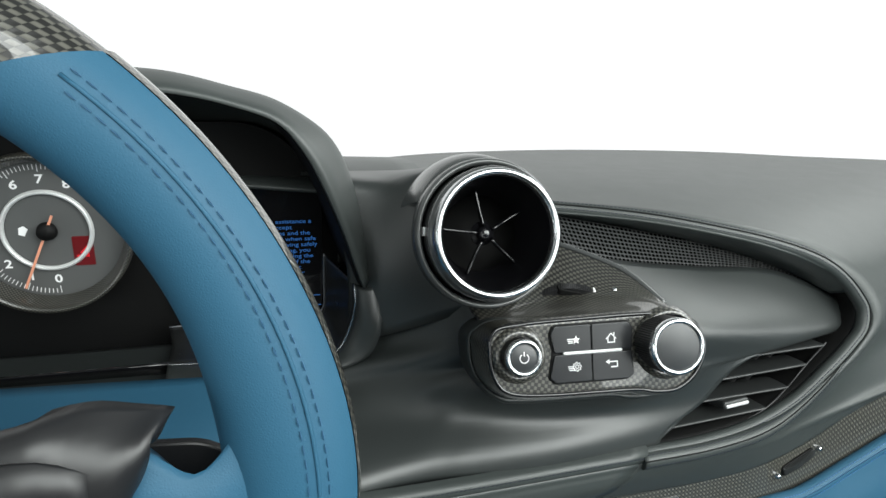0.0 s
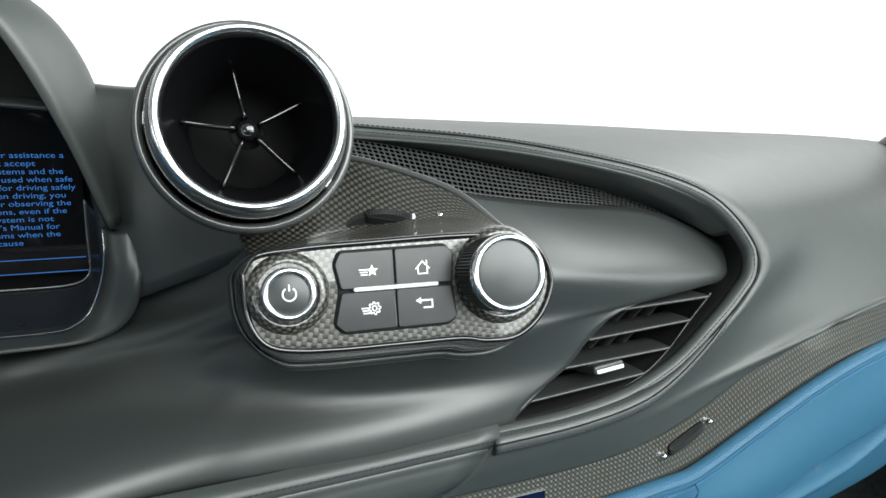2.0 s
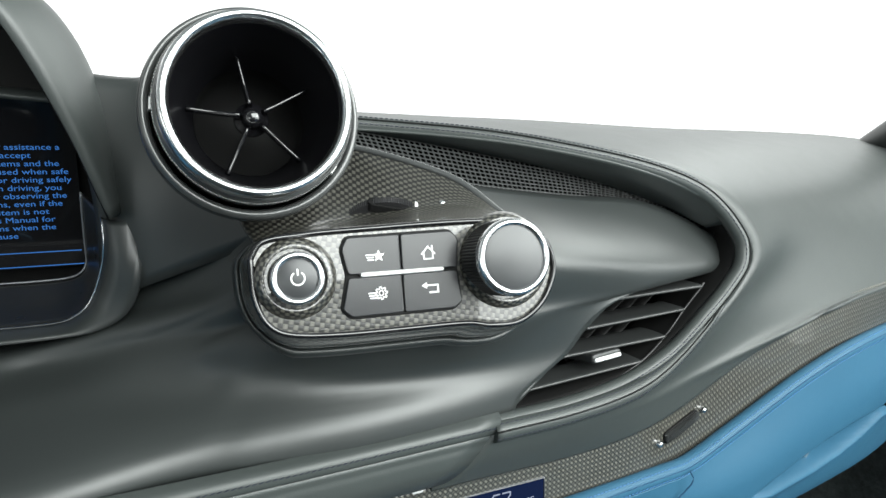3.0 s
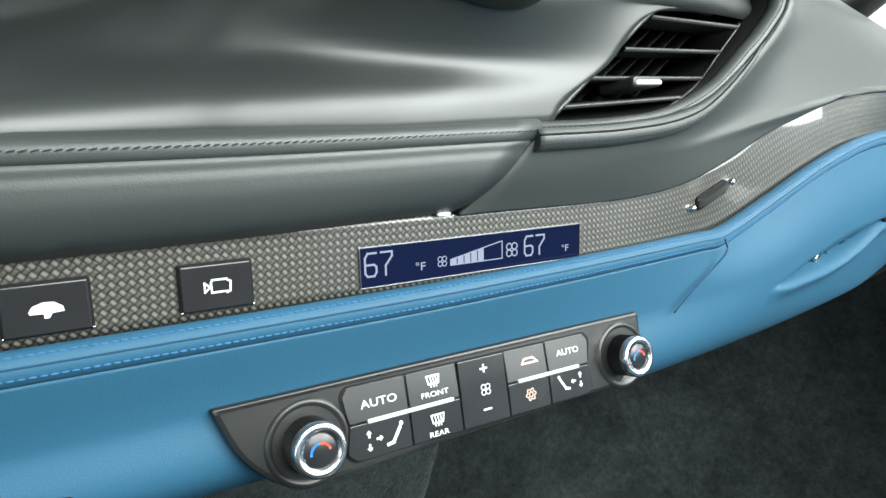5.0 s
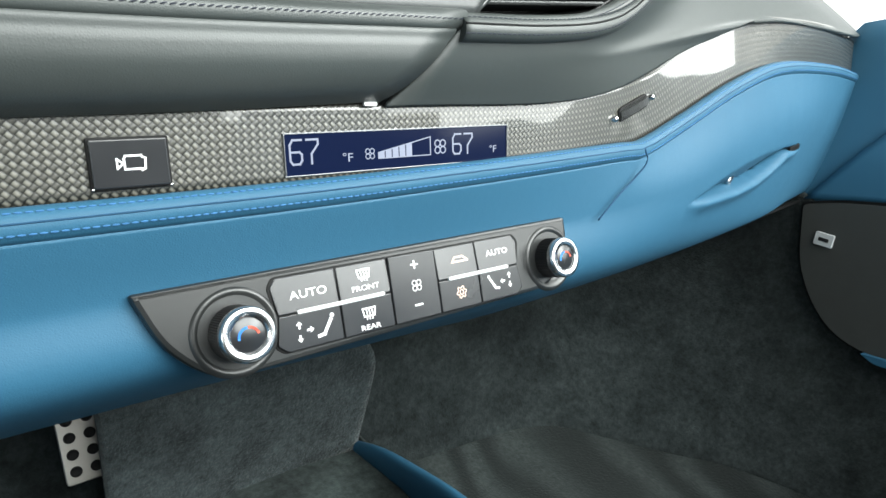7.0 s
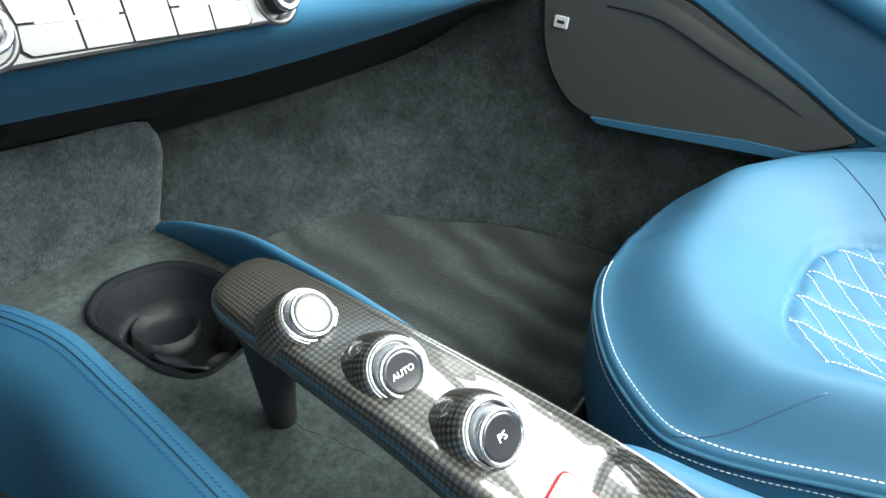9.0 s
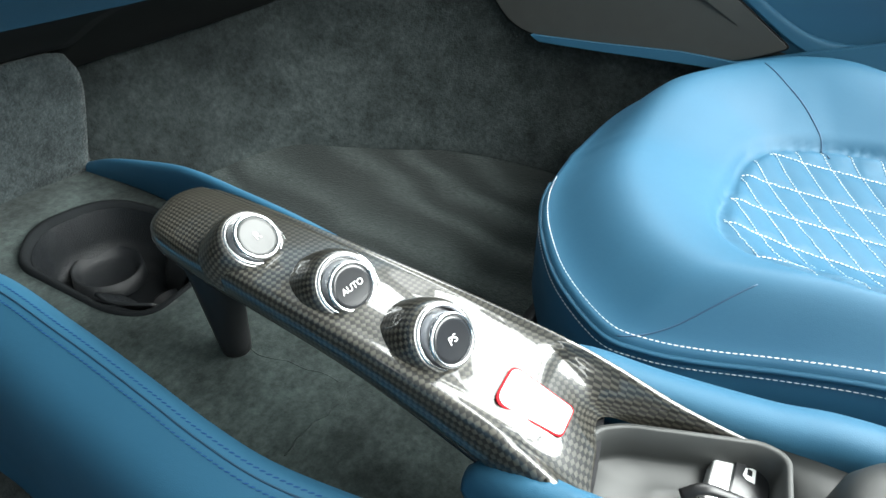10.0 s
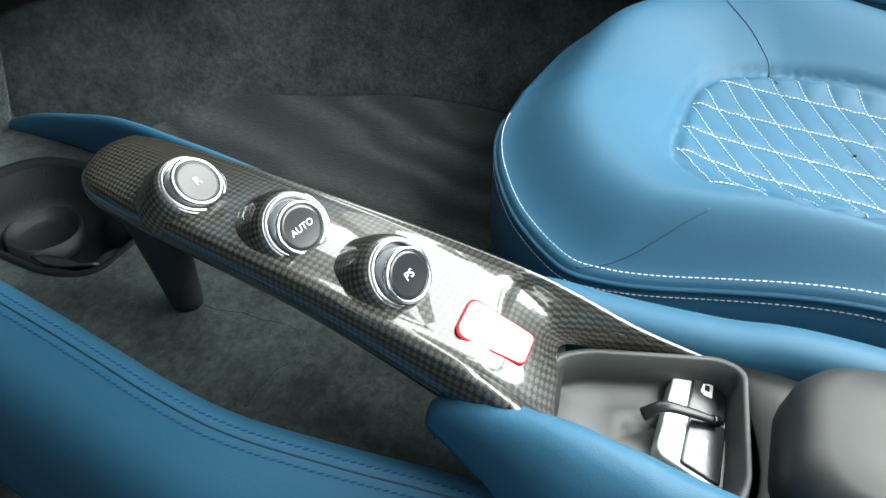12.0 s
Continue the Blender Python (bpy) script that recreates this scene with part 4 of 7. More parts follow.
# shadow between band and carbon strip, put in as a black sheet
part("gap_backing", loft([[(-0.42, 0.338, 0.674), (0.16, 0.338, 0.676)], [(-0.42, 0.338, 0.66), (0.19, 0.338, 0.66)], [(-0.42, 0.340, 0.642), (0.19, 0.340, 0.642)]], 12, 6), hollow_black, dash, "black sheet for the shade in the joint", 0.002)
part("joint_gap", loft([[(0.1665, 0.3205, 0.6755), (0.1325, 0.3285, 0.6445)], [(0.169, 0.3225, 0.6745), (0.135, 0.330, 0.644)]], 8, 3), hollow_black, dash, "dark slanted joint", 0.001)
for x in (0.002, 0.127, 0.160):
    part("clip", moved(plate(box(0, 0, 0.007, 0.002, 0.0008), 0, 0.0015, 0.0004), frame_of((x, 0.3285, 0.6448), (1, 0, 0), (0, -1, 0.2))), silver_paint, dash, "small bright clip")

# demister grille and far vents along the windscreen
part("demister_slot", moved(plate(box(0, 0, 0.13, 0.012, 0.005), 0, 0.004, 0.001), frame_of((0.46, 0.82, 0.806), (1, 0.02, 0), (0, -0.1, 1))), plastic_black, dash, "black demister slot")

# ---------------- side air vent ----------------
sv = thing("side_air_vent", "black side air vent with four slanted slats and a silver lever", "air vent")
LL = [(0.274, 0.345, 0.740), (0.257, 0.345, 0.722), (0.231, 0.342, 0.706), (0.203, 0.335, 0.691)]
LR = [(0.344, 0.347, 0.7420), (0.330, 0.346, 0.7265), (0.311, 0.341, 0.7105), (0.285, 0.333, 0.6995)]
for a, b in zip(LL, LR):
    a, b = Vector(a) + Vector((-0.012, -0.002, 0.002)), Vector(b)
    back = Vector((0, 0.022, -0.004))
    part("slat", loft([[a, b], [a + Vector((0, -0.0012, 0.001)), b + Vector((0, -0.0012, 0.001))], [a + Vector((0, 0, 0.0024)), b + Vector((0, 0, 0.0024))], [a + back + Vector((0, 0, 0.003)), b + back + Vector((0, 0, 0.003))], [a + back, b + back], [a, b]], 8, 24), plastic_grey, sv)
for k in range(5):
    w = 0.12 + k * 0.19
    top, low = Vector(LL[0]).lerp(Vector(LR[0]), w), Vector(LL[3]).lerp(Vector(LR[3]), w)
    o = Vector((0, 0.024, 0))
    part("vane", loft([[top + o, low + o], [top + o + Vector((0.002, 0.02, 0)), low + o + Vector((0.002, 0.02, 0))]], 12, 3), hollow_black, sv, "", 0.0012)
part("end_rail", tube([(0.347, 0.348, 0.7455)] + [(x + 0.001, y + 0.001, z) for x, y, z in LR] + [(0.262, 0.334, 0.6885)], 0.0009, 8, 40), plastic_black, sv, "thin dark rail at the slat ends")
lm = Vector(LL[2]).lerp(Vector(LR[2]), 0.31)
LF = frame_of(lm + Vector((0, -0.0060, 0.001)), Vector(LR[2]) - Vector(LL[2]), (0.1, -1, 0.3))
lever = part("lever", moved(plate(box(0, 0, 0.025, 0.0060, 0.0025), -0.020, 0.0035, 0.0016), LF), plastic_grey, sv, "grey thumb lever")
part("lever_front", moved(plate(box(0, -0.0008, 0.0225, 0.0026, 0.0012), 0.003, 0.0046, 0.0006), LF), silver_paint, lever, "silver lever front")

# ---------------- round air vent ----------------
part("bezel_ring", turned([(0.0442, -0.0080), (0.0458, -0.0088), (0.0462, -0.0100), (0.0462, -0.0150), (0.0456, -0.0160), (0.0458, -0.0170), (0.0462, -0.0180), (0.0462, -0.0300), (0.0452, -0.034)], 96), satin_grey, vent, "grey drum behind the ring")
rib = []
for k in range(200):
    rib.append(moved(plate([(0.0452, -0.0003), (0.04665, -0.00025), (0.04665, 0.00025), (0.0452, 0.0003)], -0.0152, -0.0098, 0), Matrix.Rotation(2 * math.pi * k / 200, 4, "Z")))
tagged(part("ribs", joined(*rib), satin_grey, vent), kind="stuff")
part("outer_collar", turned([(0.0482, -0.0240), (0.0490, -0.0205), (0.0504, -0.0190), (0.0520, -0.0198), (0.0534, -0.0240), (0.0537, -0.031), (0.051, -0.037)], 96), satin_grey, vent, "satin grey outer collar")
part("housing", turned([(0.0515, -0.029), (0.0505, -0.046), (0.046, -0.068), (0.038, -0.09), (0.02, -0.105), (0, -0.108)], 64), soft_dark, vent, "dark tapering housing")
part("inner_tube", turned([(0.0389, -0.0045), (0.0372, -0.012), (0.0345, -0.026), (0.0315, -0.038), (0.0285, -0.047)], 72), vent_black, vent, "satin black inner tube")
SPOKE_A = [100, 172, 244, 316, 28]
for a in SPOKE_A:
    rot = Matrix.Rotation(math.radians(a), 4, "Z")
    part("spoke", moved(tube([(0.006, 0, -0.032), (0.018, 0, -0.0345), (0.0318, 0, -0.0350)], 0.0014, 8, 12, 2.0), rot), gloss_black, vent)
part("hub", turned([(0, -0.0275), (0.003, -0.0280), (0.0050, -0.0298), (0.0056, -0.033), (0.0056, -0.0365), (0.0085, -0.037), (0.0090, -0.039), (0.0080, -0.043), (0, -0.044)], 40), gloss_black, vent, "domed black hub on a round flange")
for a, w in ((176, 0.006), (322, 0.005)):
    rot = Matrix.Rotation(math.radians(a), 4, "Z")
    part("index_mark", moved(plate([(0.0463, -w / 2), (0.0478, -w / 2), (0.0478, w / 2), (0.0463, w / 2)], -0.0250, -0.0190, 0.0003), rot), white_print, vent, "white index mark")
# light plastic cap on the housing
def cap_arc(r, z):
    return [(q * math.cos(math.radians(a)), q * math.sin(math.radians(a)), z) for a in range(58, 156, 4) for q in [0.0520 + (r - 0.0520) * math.sin(math.radians((a - 58) / 97 * 180)) ** 0.5]]


part("cap", loft([cap_arc(0.0525, -0.032), cap_arc(0.0560, -0.037), cap_arc(0.0590, -0.047), cap_arc(0.0605, -0.062), cap_arc(0.059, -0.085), cap_arc(0.055, -0.105)], 48, 20), satin_grey, vent, "glossy grey housing cap", 0.001)

# saddle between binnacle hood and vent
part("vent_saddle", loft([[(-0.03, 0.43, 0.74), (0.0, 0.40, 0.76), (0.06, 0.37, 0.79)], [(-0.03, 0.435, 0.80), (0.0, 0.41, 0.81), (0.06, 0.39, 0.83)], [(-0.040, 0.442, 0.850), (-0.005, 0.430, 0.850), (0.02, 0.415, 0.862), (0.06, 0.41, 0.870)], [(-0.050, 0.455, 0.866), (-0.005, 0.445, 0.863), (0.02, 0.430, 0.872), (0.06, 0.425, 0.880)], [(-0.060, 0.53, 0.852), (-0.005, 0.53, 0.852), (0.06, 0.53, 0.852)]], 30, 30), soft_dark, dash, "charcoal saddle behind the round vent", 0.003)

# ---------------- infotainment pod ----------------
# (local axes: x across, y up, z out)
part("collar", turned([(0.0125, 0.004), (0.0140, 0.0045), (0.0160, 0.0015), (0.0175, -0.001)]), carbon_gloss, pod, "raised carbon collar").location = (-0.0555, 0.001, 0)
part("collar", turned([(0.0180, 0.004), (0.0195, 0.0045), (0.0215, 0.0012), (0.0225, -0.001)]), carbon_gloss, pod, "raised carbon collar").location = (0.0385, 0.002, 0)


def knurled(r, z0, z1, n=72, depth=0.0005):
    """A finely ribbed cylinder."""
    rows = []
    for z, k in ((z0, 1.0), (z1, 1.0)):
        rows.append([((r - (depth if i % 2 else 0)) * math.cos(2 * math.pi * i / (2 * n)), (r - (depth if i % 2 else 0)) * math.sin(2 * math.pi * i / (2 * n)), z) for i in range(2 * n)])
    bm = grid_mesh(rows, closed_u=True)
    bm.faces.new(bm.verts[2 * n :])
    for f in bm.faces:
        f.smooth = False
    return bm


def knob(parent, x, y, r, base, height, face_r, face_mat, face_label):
    k = part("knob", shifted(knurled(r, base, height - 0.004), x, y), plastic_black, parent, "black ribbed knob")
    part("knob_ring", shifted(turned([(r * 0.985, height - 0.0045), (r * 1.0, height - 0.0025), (r * 0.97, height - 0.0006), (r * 0.90, height), (face_r * 1.02, height - 0.0003), (face_r, height - 0.0012)]), x, y), chrome, k, "polished chrome ring")
    part("knob_face", shifted(turned([(face_r, height - 0.0011), (face_r * 0.9, height - 0.0007), (0, height - 0.0005)]), x, y), face_mat, k, face_label)
    return k


kp = knob(pod, -0.0555, 0.001, 0.0108, -0.002, 0.0125, 0.0080, knob_grey, "dark face with a power symbol")
part("symbol", joined(stroke([(-0.0555 + 0.0026 * math.cos(a), 0.001 + 0.0026 * math.sin(a)) for a in (math.radians(130 + 20 * k) for k in range(15))], 0.0006, 0.0121), stroke([(-0.0555, 0.0025), (-0.0555, 0.0045)], 0.0006, 0.0121)), white_print, kp, "white power symbol")
knob(pod, 0.0335, 0.003, 0.0168, -0.002, 0.0228, 0.0136, knob_grey, "plain grey satin face")

part("key_bed", plate(rounded([(-0.0372, 0.0118), (-0.0345, 0.0172), (0.0125, 0.0178), (0.0165, 0.0130), (0.0150, 0.0), (0.0165, -0.0150), (0.0120, -0.0182), (-0.0340, -0.0182), (-0.0382, -0.0140), (-0.0350, 0.0005)], 0.002), -0.001, 0.0006, 0.0004), hollow_black, pod, "black key bed")
KEY_SHAPES = [
    ("key", [(-0.0362, 0.0118), (-0.0338, 0.0164), (-0.0112, 0.0166), (-0.0112, 0.0006), (-0.0340, 0.0006)]),
    ("key", [(-0.0106, 0.0166), (0.0122, 0.0168), (0.0156, 0.0128), (0.0142, 0.0006), (-0.0106, 0.0006)]),
    ("key", [(-0.0340, -0.0006), (-0.0112, -0.0006), (-0.0112, -0.0170), (-0.0336, -0.0172), (-0.0372, -0.0138)]),
    ("key", [(-0.0106, -0.0006), (0.0142, -0.0006), (0.0156, -0.0148), (0.0118, -0.0172), (-0.0106, -0.0172)]),
]
keys = [part(n, plate(rounded(o, 0.0012, 3), 0.0003, 0.0024, 0.0005), button_black, pod, "dark key") for n, o in KEY_SHAPES]
part("bar", plate(box(-0.0105, 0.0003, 0.037, 0.0019, 0.0009), 0.0012, 0.0034, 0.0006), silver_paint, pod, "silver bar")


def star(cx, cy, r):
    return plate([(cx + (r if k % 2 == 0 else r * 0.45) * math.cos(math.pi / 2 + k * math.pi / 5), cy + (r if k % 2 == 0 else r * 0.45) * math.sin(math.pi / 2 + k * math.pi / 5)) for k in range(10)], 0.0024, 0.00252, 0)


def gear(cx, cy, r, z, teeth=8):
    o = []
    for k in range(teeth * 4):
        rr = r if k % 4 < 2 else r * 0.74
        a = 2 * math.pi * k / (teeth * 4)
        o.append((cx + rr * math.cos(a), cy + rr * math.sin(a)))
    return joined(stroke(o, r * 0.16, z, closed=True), stroke([(cx + r * 0.36 * math.cos(a), cy + r * 0.42 * math.sin(a)) for a in (2 * math.pi * k / 10 for k in range(10))], r * 0.16, z, closed=True))


def lines(x0, cy, z, n=3, w=0.0038, dy=0.0013):
    return [stroke([(x0 + 0.0004 * k, cy - dy * (k - 1)), (x0 + w, cy - dy * (k - 1))], 0.0006, z) for k in range(n)]


part("symbol", smaller(joined(star(-0.0203, 0.0078, 0.0032), *lines(-0.0268, 0.0072, 0.0024)), 0.82), white_print, keys[0], "white star symbol")
part("symbol", smaller(joined(stroke([(-0.0022, 0.0072), (0.0014, 0.0110), (0.0050, 0.0072)], 0.0007, 0.0024), stroke([(-0.0011, 0.0080), (-0.0011, 0.0045), (0.0039, 0.0045), (0.0039, 0.0080)], 0.0007, 0.0024), stroke([(0.0037, 0.0095), (0.0037, 0.0112)], 0.0007, 0.0024)), 0.82), white_print, keys[1], "white house symbol")
part("symbol", smaller(joined(gear(-0.0203, -0.0080, 0.0032, 0.0024), *lines(-0.0268, -0.0090, 0.0024)), 0.82), white_print, keys[2], "white gear symbol")
part("symbol", smaller(joined(stroke([(-0.0010, -0.0062), (0.0055, -0.0062), (0.0055, -0.0100), (0.0010, -0.0100)], 0.0009, 0.0024), plate([(-0.0034, -0.0062), (-0.0006, -0.0044), (-0.0006, -0.0080)], 0.0024, 0.00252, 0)), 0.82), white_print, keys[3], "white return arrow")

part("shelf", moved(loft([
    [(0.046, 0.302, 0.805), (0.065, 0.298, 0.811), (0.10, 0.294, 0.8130), (0.14, 0.291, 0.8138), (0.157, 0.2905, 0.8100)],
    [(0.044, 0.318, 0.799), (0.06, 0.318, 0.804), (0.098, 0.318, 0.808), (0.14, 0.306, 0.813), (0.1575, 0.295, 0.8105)],
    [(0.040, 0.345, 0.798), (0.06, 0.348, 0.801), (0.0926, 0.3480, 0.8065), (0.135, 0.328, 0.8145), (0.158, 0.302, 0.8105)],
    [(0.030, 0.40, 0.82), (0.08, 0.395, 0.832), (0.105, 0.372, 0.834), (0.14, 0.337, 0.825), (0.1585, 0.310, 0.8100)],
], 60, 24), PF.inverted()), carbon_gloss, pod, "carbon fibre shelf behind the keys", 0.002)
part("side", grid_mesh([pod_ring(0.0003, -0.0035), pod_ring(0.0022, -0.0075, -0.006), pod_ring(0.0045, -0.0155, -0.010), pod_ring(0.0063, -0.0250, -0.016), pod_ring(0.0072, -0.0315, -0.022)], closed_u=True), carbon_gloss, pod, "lacquered carbon side below the keys")
part("housing", grid_mesh([pod_ring(0.0068, -0.0325, -0.023), pod_ring(0.0076, -0.0310, -0.022), pod_ring(0.0090, -0.0303, -0.022), pod_ring(0.0106, -0.0318, -0.024), pod_ring(0.0118, -0.0355, -0.028), pod_ring(0.0124, -0.0420, -0.036), pod_ring(0.0126, -0.0560, -0.052)], closed_u=True), soft_dark, pod, "charcoal leather lip round the pod")
part("rim_crest", tube(pod_ring(-0.0016, 0.0004) + pod_ring(-0.0016, 0.0004)[:1], 0.0013, 8, 160, closed=True), gloss_black, pod, "polished raised rim")
# bright reflection along the shelf edge, put in as a lighter grey tube
part("shelf_crest", moved(tube([(0.085, 0.392, 0.8335), (0.105, 0.372, 0.8345), (0.14, 0.337, 0.8258), (0.1585, 0.310, 0.8108)], 0.0019, 10, 50), PF.inverted()), satin_grey, pod, "shelf edge in lighter grey for its highlight")
# thumb wheel
d1, d2 = Vector((0.0926, 0.3470, 0.8085)), Vector((0.1327, 0.3290, 0.8160))
TF = frame_of(d1.lerp(d2, 0.47), d2 - d1, (0, -0.35, 1)).copy()
TL = PF.inverted() @ TF
part("wheel_slot", moved(plate(box(0, 0, 0.029, 0.0075, 0.0035), -0.004, 0.0004, 0.0006), TL), hollow_black, pod, "black slot")
disc = joined(knurled(0.030, -0.0026, 0.0026, 150, 0.00035))
part("thumb_wheel", moved(disc, TL @ Matrix.Translation((0, 0, -0.0272)) @ Matrix.Rotation(math.pi / 2, 4, "X")), plastic_black, pod, "ribbed black thumb wheel")
part("wheel_mark", moved(plate(box(0.0100, 0, 0.0016, 0.0046, 0.0004), 0.0005, 0.0024, 0.0003), TL), white_print, pod, "white mark")
for p in (d1, d2):
    part("pin", moved(turned([(0, 0.0010), (0.0012, 0.0008), (0.0020, 0.0), (0.0020, -0.0012)], 20), PF.inverted() @ frame_of(p - Vector((0, 0, 0.0012)), (1, 0, 0), (0, -0.35, 1))), chrome, pod, "small chrome pin")

# ---------------- climate panel ----------------
for x, ky0, kh in ((-0.0955, -0.0024, 0.0205), (0.0948, -0.0004, 0.0172)):
    part("knob_bowl", shifted(turned([(0.0125, 0.0015), (0.0150, 0.0022), (0.0168, 0.0042), (0.0185, 0.0040), (0.0200, 0.0022)], 56), x, ky0), panel_black, clim, "raised collar round the knob")
    k = knob(clim, x, ky0, 0.0118, 0.001, kh, 0.0074, button_black, "dark face with a blue and red arc")
    part("sleeve", shifted(turned([(0.0102, kh - 0.0095), (0.0108, kh - 0.005), (0.0112, kh - 0.0043)], 40), x, ky0), chrome, k, "chrome sleeve")
    for a0, a1, m in ((100, 178, "blue"), (20, 82, "red")):
        mm = bpy.data.materials.get("arc " + m) or mat("arc " + m, (0.02, 0.25, 0.8) if m == "blue" else (0.75, 0.10, 0.05), 0.5)
        part("arc", stroke([(x + 0.0042 * math.cos(a), ky0 - 0.001 + 0.0042 * math.sin(a)) for a in (math.radians(a0 + (a1 - a0) * i / 8) for i in range(9))], 0.0010, kh - 0.0005), mm, k, m + " arc")
part("button_bed", plate(rounded([(-0.0800, 0.0135), (-0.0770, 0.0178), (0.0674, 0.0180), (0.0709, 0.0135), (0.0679, 0.0), (0.0699, -0.0135), (0.0659, -0.0172), (-0.0760, -0.0172), (-0.0800, -0.0135), (-0.0780, 0.001)], 0.002), 0.001, 0.0034, 0.0003), hollow_black, clim, "black button bed")
LEAN = Matrix.Translation((0, 0.0004, 0.0048)) @ Matrix.Rotation(math.radians(-4), 4, "X") @ Matrix.Translation((0, -0.0004, -0.0048))
XS = [-0.0790, -0.0464, -0.0180, 0.0107, 0.0382, 0.0692]
for i in range(5):
    a, b = XS[i] + 0.0003, XS[i + 1] - 0.0003
    if i == 2:
        o = [[(a, -0.0165), (b, -0.0165), (b, 0.0172), (a, 0.0172)]]
    else:
        up_, lo_ = [(a, 0.0004), (b, 0.0004), (b, 0.0172), (a, 0.0172)], [(a, -0.0165), (b, -0.0165), (b, -0.0002), (a, -0.0002)]
        if i == 0:
            up_, lo_ = [(a + 0.002, 0.0004), (b, 0.0004), (b, 0.0172), (a + 0.003, 0.0172), (a, 0.0132)], [(a + 0.004, -0.0165), (b, -0.0165), (b, -0.0002), (a + 0.002, -0.0002), (a, -0.0130)]
        if i == 4:
            up_, lo_ = [(a, 0.0004), (b - 0.002, 0.0004), (b, 0.0132), (b - 0.003, 0.0174), (a, 0.0174)], [(a, -0.0165), (b - 0.004, -0.0165), (b, -0.0130), (b - 0.002, -0.0002), (a, -0.0002)]
        o = [up_, lo_]
    for q in o:
        key = plate(rounded(q, 0.0008, 3), 0.0028, 0.0048, 0.0005)
        part("button", moved(key, LEAN) if q[0][1] > 0 else key, button_black, clim, "dark push button")
for a, b in ((-0.0682, -0.0222), (0.0172, 0.0596)):
    part("bar", plate(box((a + b) / 2, 0.0003, b - a, 0.0020, 0.0009), 0.004, 0.0058, 0.0006), silver_paint, clim, "silver bar")
Z = 0.0048


def seated(x, y, s=1.0, flip=1):
    """A seated figure sign as plain rounded bars."""
    f = flip
    return [stroke([(x - 0.0035 * f * s, y - 0.003 * s), (x - 0.0012 * f * s, y - 0.0026 * s), (x + 0.0006 * f * s, y + 0.0002 * s), (x + 0.0022 * f * s, y + 0.0026 * s)], 0.0013 * s, Z),
            plate([(x + (0.0030 * f + 0.0009 * math.cos(a)) * s, y + (0.0042 + 0.0009 * math.sin(a)) * s) for a in (2 * math.pi * k / 10 for k in range(10))], Z, Z + 0.0001, 0)]


def arrow(x, y, dx, dy, s=0.0016):
    d = Vector((dx, dy)).normalized() * s
    q = Vector((-d.y, d.x)) * 0.9
    p = Vector((x, y))
    return [plate([tuple(p + d), tuple(p + q), tuple(p - q)] if (d.x * q.y - d.y * q.x) > 0 else [tuple(p + d), tuple(p - q), tuple(p + q)], Z, Z + 0.0001, 0), stroke([tuple(p), tuple(p - d * 0.8)], s * 0.6, Z)]


def fan(x, y, r, z, lay=4):
    out = []
    for k in range(lay):
        a = math.pi / 4 + k * math.pi / 2
        c = (x + r * 0.55 * math.cos(a), y + r * 0.55 * math.sin(a))
        out.append(stroke([(c[0] + r * 0.38 * math.cos(g), c[1] + r * 0.38 * math.sin(g)) for g in (2 * math.pi * i / 12 for i in range(12))], r * 0.13, z, closed=True))
    return out


def heated(x, y, s, z):
    """A window outline with three rising waves."""
    o = [stroke([(x - 0.0030 * s, y + 0.0018 * s), (x - 0.0024 * s, y - 0.0016 * s), (x + 0.0024 * s, y - 0.0016 * s), (x + 0.0030 * s, y + 0.0018 * s)], 0.0006 * s, z, closed=True)]
    for k in (-1, 0, 1):
        o.append(stroke([(x + 0.0013 * k * s, y - 0.0028 * s), (x + (0.0013 * k + 0.0003) * s, y - 0.0008 * s), (x + 0.0013 * k * s, y + 0.0014 * s)], 0.0005 * s, z))
    return o


part("symbol", moved(shifted(text("AUTO", 0.0053, stretch=1.25), -0.0610, 0.0080, Z), LEAN), white_print, clim, "white letters")
part("symbol", moved(joined(shifted(text("FRONT", 0.0036, stretch=1.3), -0.0318, 0.0050, Z), *heated(-0.0318, 0.0118, 1.15, Z)), LEAN), white_print, clim, "white letters and window sign")
part("symbol", joined(shifted(text("REAR", 0.0036, stretch=1.3), -0.0320, -0.0142, Z), *heated(-0.0320, -0.0070, 1.15, Z)), white_print, clim, "white letters and window sign")
part("symbol", joined(*seated(-0.0550, -0.0090, 1.15), *arrow(-0.0680, -0.0055, 0, 1), *arrow(-0.0682, -0.0118, 0, -1), *arrow(-0.0628, -0.0085, 1, 0)), white_print, clim, "white airflow sign")
part("symbol", joined(*fan(-0.0028, 0.0008, 0.0034, Z), stroke([(-0.0050, -0.0092), (-0.0010, -0.0092)], 0.0009, Z), stroke([(-0.0046, 0.0115), (-0.0010, 0.0115)], 0.0008, Z), stroke([(-0.0028, 0.0098), (-0.0028, 0.0132)], 0.0008, Z)), white_print, clim, "white fan sign")
part("symbol", gear(0.0250, -0.0080, 0.0032, Z, 6), mat("amber print", (0.85, 0.62, 0.5), 0.6), clim, "pale snow sign")
part("symbol", joined(*seated(0.0478, -0.0075, 1.0, -1), *arrow(0.0545, -0.0072, -1, 0), *arrow(0.0598, -0.0045, 0, 1), *arrow(0.0598, -0.0100, 0, -1)), white_print, clim, "white airflow sign")
part("symbol", moved(shifted(text("AUTO", 0.0046, stretch=1.25), 0.0535, 0.0095, Z), LEAN), white_print, clim, "white letters")
